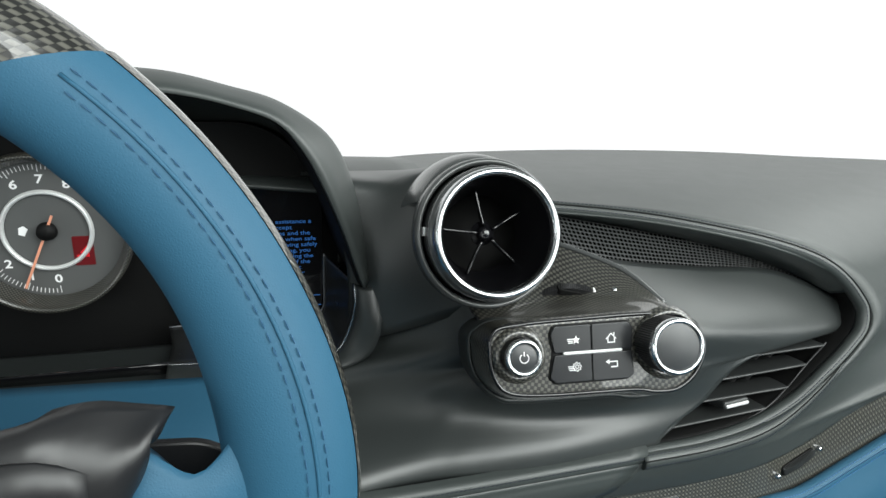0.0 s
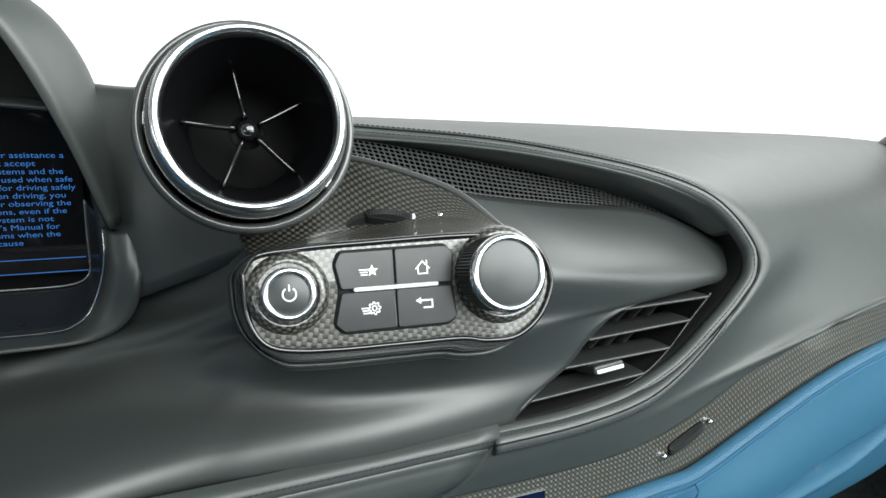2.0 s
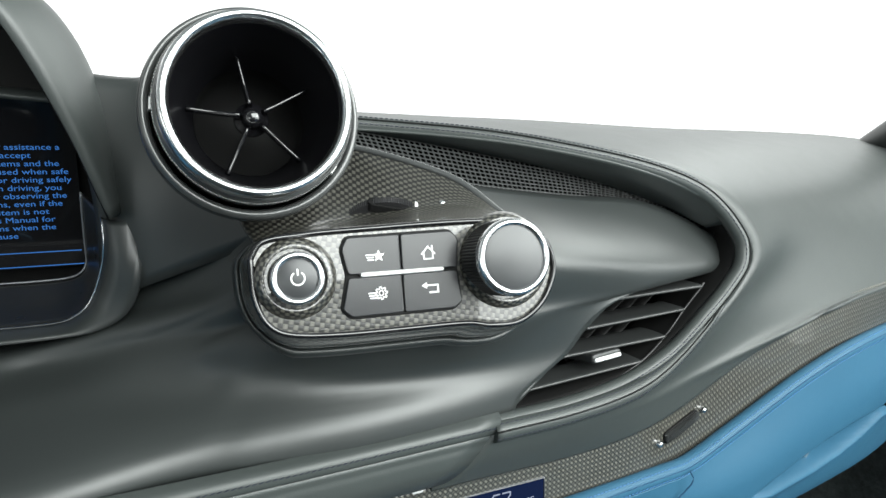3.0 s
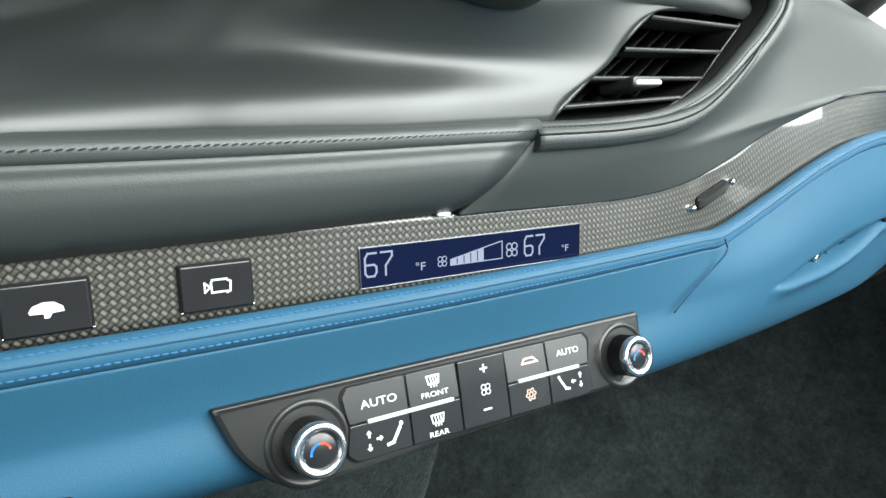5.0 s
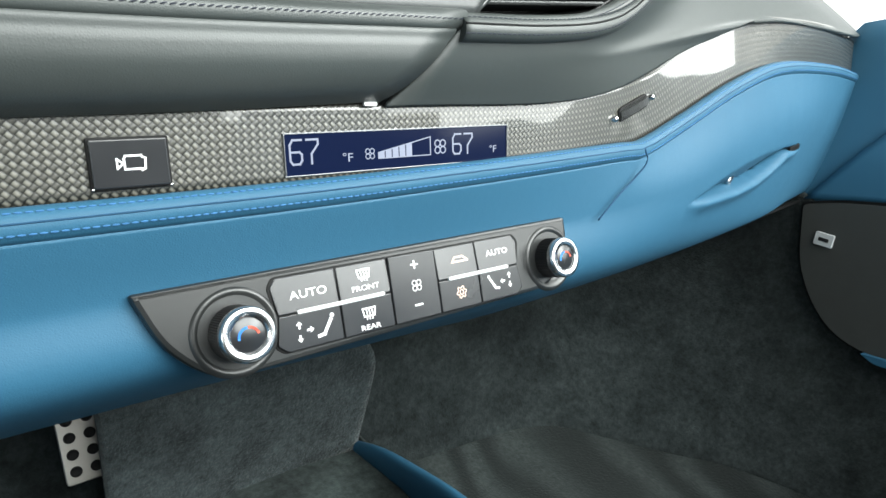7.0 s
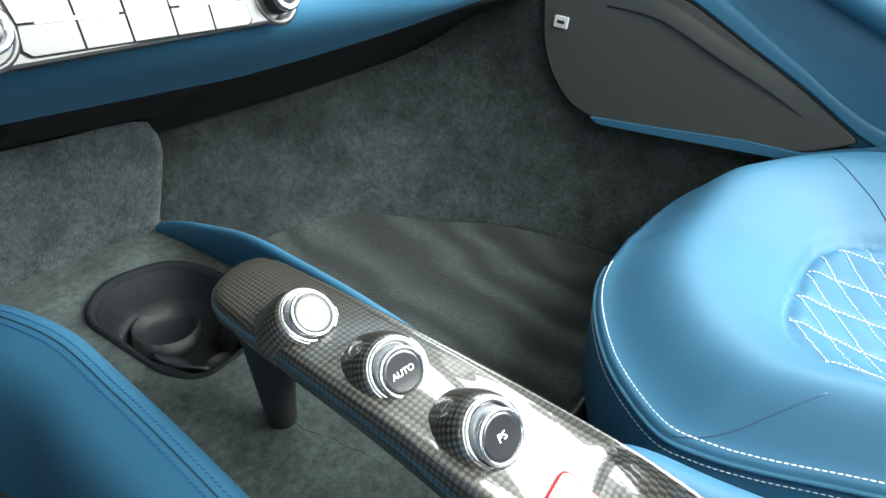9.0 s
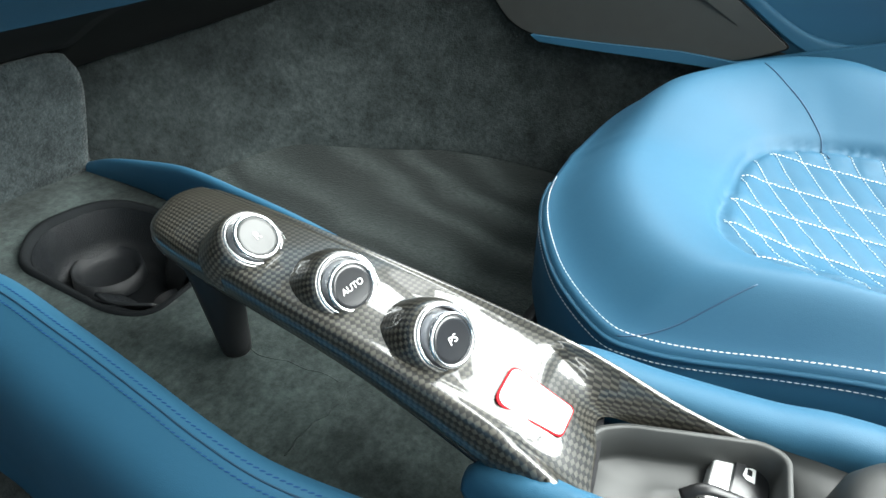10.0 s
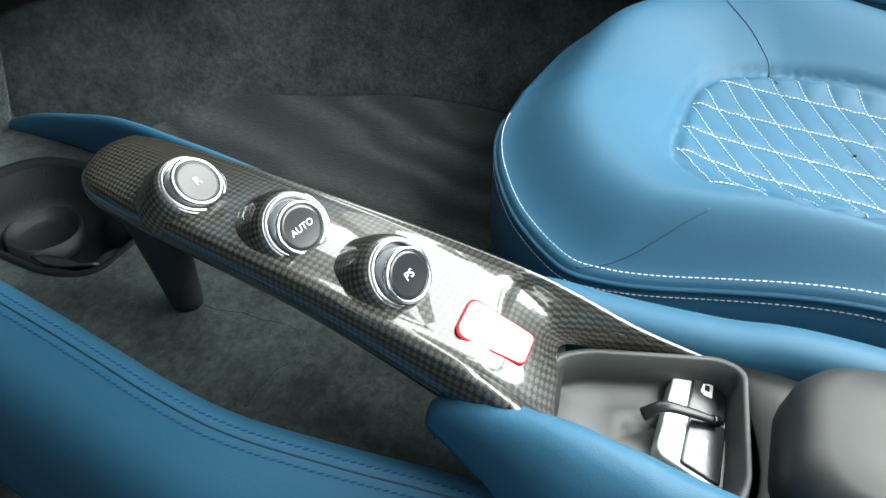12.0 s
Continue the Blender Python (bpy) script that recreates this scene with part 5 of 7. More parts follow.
part("symbol", moved(joined(stroke([(0.0215, 0.0085), (0.0235, 0.0110), (0.0290, 0.0110), (0.0320, 0.0085)], 0.0009, Z, closed=True)), LEAN), bpy.data.materials["amber print"], clim, "pale car sign")

# ---------------- display, keys and small wheel on the carbon strip ----------------
SN = (0, -0.985, 0.171)
DF = frame_of((0.1492, 0.3268, 0.6232), (1, 0.0, 0), SN)
disp = thing("climate_display", "narrow blue backlit climate display in a chrome frame showing two temperatures", "display", DF)
W2, H2 = 0.0651, 0.0090
part("glass", plate(box(0, 0, 2 * W2, 2 * H2, 0.0006), -0.002, 0.0010, 0.0002), lcd_back, disp, "dark blue glass")
part("frame", joined(plate(box(0, H2 + 0.0003, 2 * W2 + 0.0016, 0.0007, 0.0002), -0.001, 0.0016, 0.0002), plate(box(0, -H2 - 0.0003, 2 * W2 + 0.0016, 0.0007, 0.0002), -0.001, 0.0016, 0.0002), plate(box(W2 + 0.0003, 0, 0.0007, 2 * H2, 0.0002), -0.001, 0.0016, 0.0002), plate(box(-W2 - 0.0003, 0, 0.0007, 2 * H2, 0.0002), -0.001, 0.0016, 0.0002)), frame_chrome, disp, "thin chrome frame")


def seg_digits(body, x, y, h, z):
    """Numerals in squared strokes."""
    w, out = h * 0.52, []
    for ch in body:
        if ch == "6":
            out.append(stroke([(x + w, y + h / 2), (x + w * 0.25, y + h / 2), (x, y + h * 0.3), (x, y - h * 0.35), (x + w * 0.2, y - h / 2), (x + w * 0.8, y - h / 2), (x + w, y - h * 0.35), (x + w, y - h * 0.1), (x + w * 0.8, y + 0.0), (x, y + 0.0)], h * 0.085, z))
        if ch == "7":
            out.append(stroke([(x, y + h / 2), (x + w, y + h / 2), (x + w, y + h * 0.3), (x + w * 0.4, y - h * 0.1), (x + w * 0.4, y - h / 2)], h * 0.085, z))
        x += w * 1.45
    return out


DZ = 0.00105
part("digits", joined(*seg_digits("67", -0.0628, 0.0012, 0.0106, DZ)), lcd_white, disp, "pale lit numerals")
part("digits", joined(*seg_digits("67", 0.0275, 0.0006, 0.0102, DZ)), lcd_white, disp, "pale lit numerals")
part("unit", joined(shifted(text("°F", 0.0056, stretch=1.2), -0.0345, -0.0028, DZ)), lcd_white, disp, "pale lit letters")
part("unit", joined(shifted(text("°F", 0.0052, stretch=1.2), 0.0552, -0.0034, DZ)), lcd_white, disp, "pale lit letters")
part("fan_sign", joined(*fan(-0.0225, -0.0015, 0.0031, DZ)), lcd_white, disp, "pale lit fan sign")
part("fan_sign", joined(*fan(0.0192, -0.0002, 0.0044, DZ)), lcd_white, disp, "pale lit fan sign")
w0, w1 = -0.0178, 0.0130
part("wedge", joined(stroke([(w0, -0.0040), (w1, -0.0040), (w1, 0.0050), (w0, -0.0012)], 0.0005, DZ, closed=True), *[plate([(a, -0.0038), (a + 0.0034, -0.0038), (a + 0.0034, -0.0014 + (a + 0.0034 - w0) * 0.205), (a, -0.0014 + (a - w0) * 0.205)], DZ, DZ + 0.0001, 0) for a in (w0 + 0.0040 * k for k in range(5))]), lcd_white, disp, "lit fan speed wedge")

for x, kind in ((-0.0352, "car"), (0.0222, "camera")):
    KB = frame_of((x, 0.3262, 0.6244), (1, 0, 0), SN)
    b = thing("strip_button", "dark rectangular push button with a white %s sign" % kind, "push button", KB, group="carbon strip buttons")
    part("surround", plate(box(0, 0, 0.0285, 0.0195, 0.0012), -0.002, 0.0014, 0.0004), hollow_black, b, "black surround")
    part("cap", plate(box(0, 0, 0.0268, 0.0180, 0.0008), 0.0008, 0.0026, 0.0006), button_black, b, "dark cap")
    for cx, cy in ((-0.0136, -0.0092), (0.0138, -0.0092)):
        part("corner_glint", plate(box(cx, cy, 0.0009, 0.0009, 0.0003), 0.001, 0.0020, 0.0002), chrome, b, "bright corner")
    z = 0.0026
    if kind == "camera":
        part("symbol", smaller(joined(stroke([(-0.0024, -0.0024), (0.0040, -0.0024), (0.0040, -0.0030), (0.0052, -0.0024), (0.0056, 0.0018), (0.0044, 0.0024), (0.0040, 0.0030), (-0.0020, 0.0030), (-0.0026, 0.0018)], 0.0008, z, closed=True), stroke([(-0.0030, 0.0), (-0.0052, 0.0020), (-0.0052, -0.0020)], 0.0007, z, closed=True)), 0.92), white_print, b, "white camera outline")
    else:
        part("symbol", smaller(plate([(-0.0065, -0.0008), (-0.005, 0.0016), (-0.001, 0.0030), (0.003, 0.0028), (0.0062, 0.0006), (0.0066, -0.0016), (0.002, -0.0020), (0.001, -0.0040), (-0.001, -0.0040), (-0.001, -0.0020), (-0.006, -0.0018)][::-1], z, z + 0.0001, 0), 0.82), white_print, b, "white car sign")

t1, t2 = Vector((0.3123, 0.3310, 0.6324)), Vector((0.3637, 0.3412, 0.6455))
WF = frame_of(t1.lerp(t2, 0.5), t2 - t1, (0.15, -0.97, 0.17))
wh = thing("vent_thumbwheel", "small ribbed black thumbwheel between two chrome pins on the carbon strip", "thumbwheel", WF)
part("slot", plate(box(0, 0, 0.040, 0.0095, 0.0045), -0.004, 0.0004, 0.0005), hollow_black, wh, "dark slot")
tw = []
for k in range(46):
    a = -0.0185 + 0.037 * k / 45
    h = 0.0032 * math.sqrt(max(0.05, 1 - (a / 0.021) ** 2))
    tw.append(moved(plate([(-0.0034, 0), (0.0034, 0), (0.0024, h), (-0.0024, h)], -0.00028, 0.00028, 0), Matrix.Translation((a, 0, 0)) @ Matrix.Rotation(math.pi / 2, 4, "Z") @ Matrix.Rotation(math.pi / 2, 4, "X")))
tagged(part("ribbed_wheel", joined(*tw), plastic_grey, wh), kind="stuff")
for s in (-1, 1):
    part("pin", shifted(turned([(0, 0.0026), (0.0014, 0.0024), (0.0022, 0.0014), (0.0022, -0.003)], 20), s * 0.0258, 0), chrome, wh, "chrome pin")


# ---------------- blue panel details ----------------
part("seam", tube([(0.334, 0.3178, 0.6145), (0.337, 0.3165, 0.606), (0.327, 0.3165, 0.596), (0.311, 0.3150, 0.586), (0.293, 0.3142, 0.571)], 0.0006, 6, 24), seam_navy, lower, "slanted seam")
part("lock", moved(plate(box(0, 0, 0.007, 0.024, 0.003), 0, 0.004, 0.0015), frame_of((0.512, 0.3490, 0.5765), (0.55, 0.12, -0.62), (0.1, -1, 0.15))), chrome, lower, "slim chrome lock in the scoop")
part("pull_slot", moved(plate(box(0, 0, 0.030, 0.006, 0.0025), 0, 0.002, 0.0005), frame_of((0.645, 0.3590, 0.5905), (0.94, 0.2, 0.05), (0.15, -1, 0.05))), hollow_black, lower, "dark slot at the end of the scoop")
part("speaker_disc", moved(plate(rounded([(-0.02, -0.007), (0.014, -0.007), (0.018, 0.006), (-0.02, 0.010)], 0.006), 0, 0.003, 0.001), frame_of((-0.05, 0.3145, 0.5465), (1, 0, 0), (0, -1, 0))), plastic_black, lower, "small black grille")

# ---------------- binnacle ----------------
part("inner_wall", loft([hood_rail(0.0, 0, 0.003, 0.0), [(x - 0.003 * (1 if x > -0.24 else -1), 0.45, z - 0.003) for x, y, z in HOOD_IN], [(x - 0.006 * (1 if x > -0.24 else -1), 0.520, z - 0.010) for x, y, z in HOOD_IN]], 80, 10), hollow_black, binn, "black inner wall", 0.002)
part("cluster_back", moved(plate(rounded([(-0.46, 0.70, 0.03), (-0.028, 0.70, 0.02), (-0.029, 0.815, 0.02), (-0.044, 0.855, 0.03), (-0.085, 0.897, 0.04), (-0.40, 0.896, 0.06), (-0.46, 0.86, 0.05)], 0.02), -0.005, 0, 0), Matrix(((1, 0, 0, 0), (0, 0, -1, 0.516), (0, 1, 0, 0), (0, 0, 0, 1)))), hollow_black, binn, "black cluster backing")
BEZ = [(-0.16, 0.424, 0.737), (-0.115, 0.422, 0.735), (-0.083, 0.420, 0.733), (-0.054, 0.420, 0.733), (-0.044, 0.420, 0.736), (-0.037, 0.420, 0.742), (-0.032, 0.420, 0.752), (-0.028, 0.420, 0.765), (-0.026, 0.420, 0.778), (-0.0262, 0.424, 0.790)]
FOOT = [(-0.16, 0.408, 0.729), (-0.115, 0.408, 0.730), (-0.081, 0.408, 0.731), (-0.050, 0.408, 0.731), (-0.034, 0.408, 0.732), (-0.021, 0.408, 0.738), (-0.0135, 0.408, 0.747), (-0.009, 0.408, 0.762), (-0.0080, 0.412, 0.774), (-0.0100, 0.420, 0.790)]
INNER = [(-0.1683, 0.497, 0.7328), (-0.1292, 0.497, 0.7328), (-0.0957, 0.497, 0.7328), (-0.0666, 0.497, 0.7328), (-0.0532, 0.497, 0.734), (-0.0465, 0.497, 0.7373), (-0.0437, 0.497, 0.7429), (-0.0432, 0.497, 0.7518), (-0.0432, 0.497, 0.7664), (-0.0426, 0.497, 0.7898)]
part("bezel_edge", tube(BEZ, 0.0011, 10, 60), chrome, binn, "bright bezel edge")
part("bezel_slope", loft([BEZ, [tuple(Vector(p).lerp(Vector(q), 0.5) + Vector((0.002, 0, -0.002))) for p, q in zip(BEZ, INNER)], INNER], 60, 10), panel_black, binn, "satin black bezel slope", 0.001)
part("bezel_line", tube([(x, y - 0.003, z + 0.001) for x, y, z in INNER], 0.0007, 8, 60), smoked_chrome, binn, "fine grey line")
part("bezel_surround", loft([BEZ, [tuple(Vector(p).lerp(Vector(q), 0.35) + Vector((0, -0.006, 0))) for p, q in zip(BEZ, FOOT)], [tuple(Vector(p).lerp(Vector(q), 0.8) + Vector((0, -0.004, 0))) for p, q in zip(BEZ, FOOT)], FOOT, [(x + 0.002, y + 0.05, z - 0.002) for x, y, z in FOOT]], 60, 16), soft_dark, binn, "charcoal moulded surround", 0.0015)
part("bezel_face", loft([[(-0.42, 0.43, 0.735), (-0.16, 0.424, 0.738)], [(-0.42, 0.445, 0.72), (-0.15, 0.44, 0.72)]], 10, 4), gloss_black, binn, "", 0.002)

SCF = frame_of((-0.1020, 0.5006, 0.7892), (1, 0, 0), (0, -1, 0)) @ Matrix.Scale(1.125, 4)
scr = thing("instrument_screen", "dark driver screen with lines of small blue warning text", "screen", SCF)
part("glass", plate(box(0, 0.005, 0.104, 0.096, 0.006), -0.003, 0, 0), gloss_black, scr, "black glass")
TAILS = [("driver assistance a", -0.0455), ("you must accept", -0.0595), ("these systems and the", -0.0465), ("must only be used when safe", -0.0425), ("substitute for driving safely", -0.0415), ("attention. When driving, you", -0.0465),
         ("times for observing the", -0.0445), ("traffic regulations, even if the", -0.047), ("by the system is not", -0.054), ("Owner's Manual for", -0.0515), ("of the systems when the", -0.0515), ("improper use may cause", -0.070)]
for i, (words, end) in enumerate(TAILS):
    y = 0.0257 - 0.00450 * i
    t = text(words, 0.0043, "RIGHT", 1.28)
    left = min(v.co.x for v in t.verts) + (end + 0.09)
    shifted(t, end + 0.09, y, 0.0002)
    bits = [t]
    x0 = -0.049
    while x0 < left - 0.004:
        w = min(0.006 + 0.004 * random.random(), left - 0.0025 - x0)
        bits.append(plate([(x0, y - 0.0011), (x0 + w, y - 0.0011), (x0 + w, y + 0.0009), (x0, y + 0.0009)], 0.0001, 0.0002, 0))
        x0 += w + 0.0014
    part("text_line", joined(*bits), screen_blue, scr, "blue lit lettering")
for y, x1 in ((-0.0338, 0.0495), (-0.0420, 0.050)):
    part("rule", stroke([(-0.05, y), (x1, y)], 0.0005, 0.0001), screen_blue, scr, "thin blue line")
part("warning_lamp", plate(box(-0.033, 0.050, 0.010, 0.0035, 0.001), 0.0001, 0.0004, 0), red_glow, scr, "red warning lamp")

TCF = frame_of((-0.242, 0.490, 0.821), (1, 0, 0), (0, -1, 0)) @ Matrix.Scale(0.637, 4)
tach = thing("tachometer", "round silver-grey rev counter with white numerals and an orange needle", "gauge", TCF)
part("rim", turned([(0.080, 0.004), (0.086, 0.018), (0.088, 0.028), (0.092, 0.028), (0.094, 0.0), (0.08, -0.004)], 64), carbon_gloss, tach, "carbon fibre rim")
dial_mat = grained(mat("dial grey", (0.10, 0.10, 0.10), 0.45, 0.2), (0.08, 0.082, 0.082), (0.12, 0.122, 0.12), grain=2000, bump=0.02, kind="noise")
part("dial", turned([(0.081, 0.001), (0.03, 0.001), (0, 0.001)], 64), dial_mat, tach, "grey dial")
part("inner_ring", turned([(0.043, 0.002), (0.044, 0.006), (0.047, 0.006), (0.0485, 0.002)], 64), silver_paint, tach, "silver ring")
for n in range(9):
    a = math.radians(273 - 26.1 * n)
    part("numeral", shifted(text(str(n), 0.014, stretch=1.2, bold=0.0003), 0.060 * math.cos(a), 0.060 * math.sin(a), 0.0014), white_print, tach, "white numeral")
tk = []
for n in range(73):
    a = math.radians(273 - 26.1 * n / 8)
    r0 = 0.072 if n % 8 else 0.069
    tk.append(stroke([(r0 * math.cos(a), r0 * math.sin(a)), (0.077 * math.cos(a), 0.077 * math.sin(a))], 0.0008, 0.0013))
tagged(part("tick_marks", joined(*tk), white_print, tach, "white tick marks"), kind="stuff")
an = math.radians(246)
part("needle", joined(stroke([(-0.02 * math.cos(an), -0.02 * math.sin(an)), (0.072 * math.cos(an), 0.072 * math.sin(an))], 0.0026, 0.008, 0.001)), mat("needle orange", (0.75, 0.32, 0.2), 0.5), tach, "orange needle")
part("needle_hub", turned([(0, 0.013), (0.009, 0.012), (0.011, 0.004)], 32), hollow_black, tach, "black hub")
part("gear_window", plate(box(0.034, -0.026, 0.022, 0.036, 0.002), 0.001, 0.0022, 0.0003), mat("dark red window", (0.12, 0.01, 0.012), 0.2), tach, "dark red window")
part("gear_figure", joined(stroke([(0.028, -0.032), (0.038, -0.032), (0.038, -0.022), (0.032, -0.028)], 0.003, 0.0023)), red_glow, tach, "glowing red figure")
part("emblem", plate([(-0.030, -0.004), (-0.024, -0.006), (-0.020, 0.002), (-0.024, 0.006), (-0.029, 0.004)], 0.001, 0.0016, 0), white_print, tach, "pale emblem")

# ---------------- steering wheel ----------------
rim_c = Vector((-0.2614, 0.1955, 0.8080))
wt = 0.166
w_out = Vector((0, -math.cos(wt), math.sin(wt)))
WM = frame_of(rim_c, (1, 0, 0), w_out)
wheel = thing("steering_wheel", "flat-bottomed steering wheel in stitched blue leather and lacquered carbon fibre", "steering wheel", WM)
RR = 0.1815


def rim_piece(a0, a1, s0, s1, r=0.0195, grow=0.0, n=60, m=20, k0=0.0, k1=0.0):
    """A stretch of the rim: from a0 to a1 degrees round it, from s0 to s1 degrees round the section (0 outward, 90 to the driver)."""
    rows = []
    for i in range(n + 1):
        a = math.radians(a0 + (a1 - a0) * i / n)
        row = []
        for j in range(m + 1):
            s = math.radians(s0 + (s1 - s0) * j / m)
            b = a - math.radians(k0 * (1 - i / n) + k1 * i / n) * math.cos(s)
            fat = 1 + 0.20 * math.exp(-((a0 + (a1 - a0) * i / n - 2) / 20.0) ** 2)
            q = RR + (r * fat + grow) * 1.05 * math.cos(s)
            row.append((q * math.cos(b), q * math.sin(b), (r * fat + grow) * 0.92 * math.sin(s)))
        rows.append(row)
    return grid_mesh(rows)


part("rim_leather", rim_piece(-62, 54, 22, 250, k1=5), leather_blue, wheel, "blue leather grip")
part("rim_back", rim_piece(-62, 54, -112, 22, grow=0.0004, k1=5), carbon_gloss, wheel, "carbon fibre rim back")
part("rim_top", rim_piece(54, 124, 0, 360, grow=-0.0006, k0=5), carbon_gloss, wheel, "carbon fibre rim top")
part("rim_leather", rim_piece(124, 242, 0, 360), leather_blue, wheel, "blue leather grip")
part("rim_bottom", rim_piece(242, 298, 0, 360, grow=-0.0004), carbon_gloss, wheel, "carbon fibre rim bottom")
part("light_strip", rim_piece(62, 80, 80, 100, grow=0.0003, n=24, m=4), silver_paint, wheel, "clear light strip")


def rim_line(deg, lift=0.0):
    """A line along the grip at a given angle round its section."""
    out = []
    for k in range(56):
        a = -60 + 2 * k
        r = 0.0195 * (1 + 0.20 * math.exp(-((a - 2) / 20.0) ** 2)) + lift
        q = RR + r * 1.05 * math.cos(math.radians(deg))
        out.append((q * math.cos(math.radians(a)), q * math.sin(math.radians(a)), r * 0.92 * math.sin(math.radians(deg))))
    return out


for deg in (80, 62):
    part("stitching", stitches(rim_line(deg, 0.0003), 0.0036, 0.0016, 0.0004), thread_wheel, wheel, "blue thread")
part("grip_seam", tube(rim_line(71), 0.0008, 6, 60), leather_blue, wheel, "raised seam")
part("spoke", loft([[(0.170, 0.036, 0.002), (0.160, 0.018, 0.006), (0.1475, 0.0115, 0.010), (0.132, 0.0235, 0.010), (0.122, 0.018, 0.012), (0.06, 0.02, 0.02)], [(0.170, 0.005, 0.008), (0.160, 0.002, 0.010), (0.147, 0.0, 0.014), (0.13, 0.005, 0.015), (0.12, 0.0, 0.016), (0.06, 0.0, 0.024)], [(0.168, -0.035, 0.004), (0.156, -0.036, 0.006), (0.14, -0.036, 0.010), (0.13, -0.036, 0.010), (0.12, -0.036, 0.012), (0.06, -0.03, 0.02)]], 30, 16), leather_blue, wheel, "blue leather spoke", 0.014)
part("spoke_cover", loft([[(0.1432, 0.037, 0.014), (0.133, 0.0416, 0.018), (0.1225, 0.0444, 0.020), (0.112, 0.0429, 0.022), (0.1025, 0.0389, 0.024), (0.05, 0.03, 0.030)], [(0.139, 0.034, 0.028), (0.132, 0.031, 0.031), (0.1275, 0.0291, 0.033), (0.115, 0.033, 0.034), (0.104, 0.0375, 0.035), (0.05, 0.028, 0.038)], [(0.133, 0.022, 0.026), (0.127, 0.012, 0.030), (0.123, 0.005, 0.032), (0.11, -0.01, 0.034), (0.1, -0.02, 0.035), (0.05, -0.03, 0.038)]], 24, 12), plastic_black, wheel, "satin black spoke cover", 0.005)
part("spoke_insert", loft([[(0.1225, 0.0298, 0.0355), (0.104, 0.0365, 0.038), (0.05, 0.030, 0.041)], [(0.122, 0.000, 0.036), (0.104, -0.01, 0.038), (0.05, -0.02, 0.041)]], 12, 5), plastic_black, wheel, "satin black insert", 0.003)
part("shift_paddle", shifted(plate(rounded([(0.085, -0.03), (0.152, -0.025), (0.158, 0.004), (0.148, 0.010), (0.10, 0.014), (0.085, 0.012)], 0.006), 0, 0.004, 0.001), 0, 0, -0.022), plastic_black, wheel, "black shift paddle")
part("hub_cover", turned([(0, 0.046), (0.04, 0.044), (0.058, 0.034), (0.064, 0.016), (0.06, -0.01), (0.03, -0.05)], 48), leather_blue, wheel, "blue leather hub cover")
part("spoke", loft([[(-0.165, -0.005, 0.004), (-0.06, 0.0, 0.02)], [(-0.165, -0.04, 0.004), (-0.06, -0.04, 0.02)]], 10, 6), plastic_black, wheel, "black spoke", 0.014)

col = thing("column_shroud", "blue leather steering column shroud below the instruments", "column shroud")
part("shroud", loft([[(-0.42, 0.40, 0.745), (-0.25, 0.385, 0.750), (-0.10, 0.395, 0.738)], [(-0.42, 0.34, 0.73), (-0.25, 0.30, 0.735), (-0.10, 0.345, 0.715)], [(-0.42, 0.325, 0.69), (-0.25, 0.28, 0.68), (-0.12, 0.335, 0.688)]], 30, 16), leather_blue, col, "", 0.004)

# ---------------- pedals ----------------
ped = thing("brake_pedal", "drilled steel brake pedal in the driver footwell", "pedal", frame_of((0.0135, 0.60, 0.315), (1, 0, 0.03), (0, -0.9, 0.42)))
pl = plate(box(0, 0, 0.033, 0.066, 0.004), -0.004, 0, 0.001)
part("plate", pl, steel, ped, "brushed steel plate")
for ix in (-1, 1):
    for iy in range(4):
        part("hole", shifted(turned([(0.0048, 0.0002), (0.0040, 0.0006), (0.0036, 0.0003), (0.0, 0.0002)], 16), ix * 0.0078, -0.022 + iy * 0.0148), hollow_black, ped, "dark drilled hole")
part("arm", tube([(0, 0.03, -0.006), (0, 0.10, -0.03), (0, 0.2, -0.06)], 0.007, 8, 12), plastic_black, ped, "black arm")
acc = thing("accelerator_pedal", "tall slim steel accelerator pedal beside the tunnel", "pedal", frame_of((0.066, 0.59, 0.30), (1, 0, 0), (0, -0.9, 0.42)))
part("plate", plate(box(0, 0.012, 0.012, 0.086, 0.003), -0.004, 0, 0.001), steel, acc)
part("edge", plate(box(0.0075, 0.012, 0.003, 0.086, 0.001), -0.006, 0.003, 0.0008), silver_paint, acc, "bright edge")

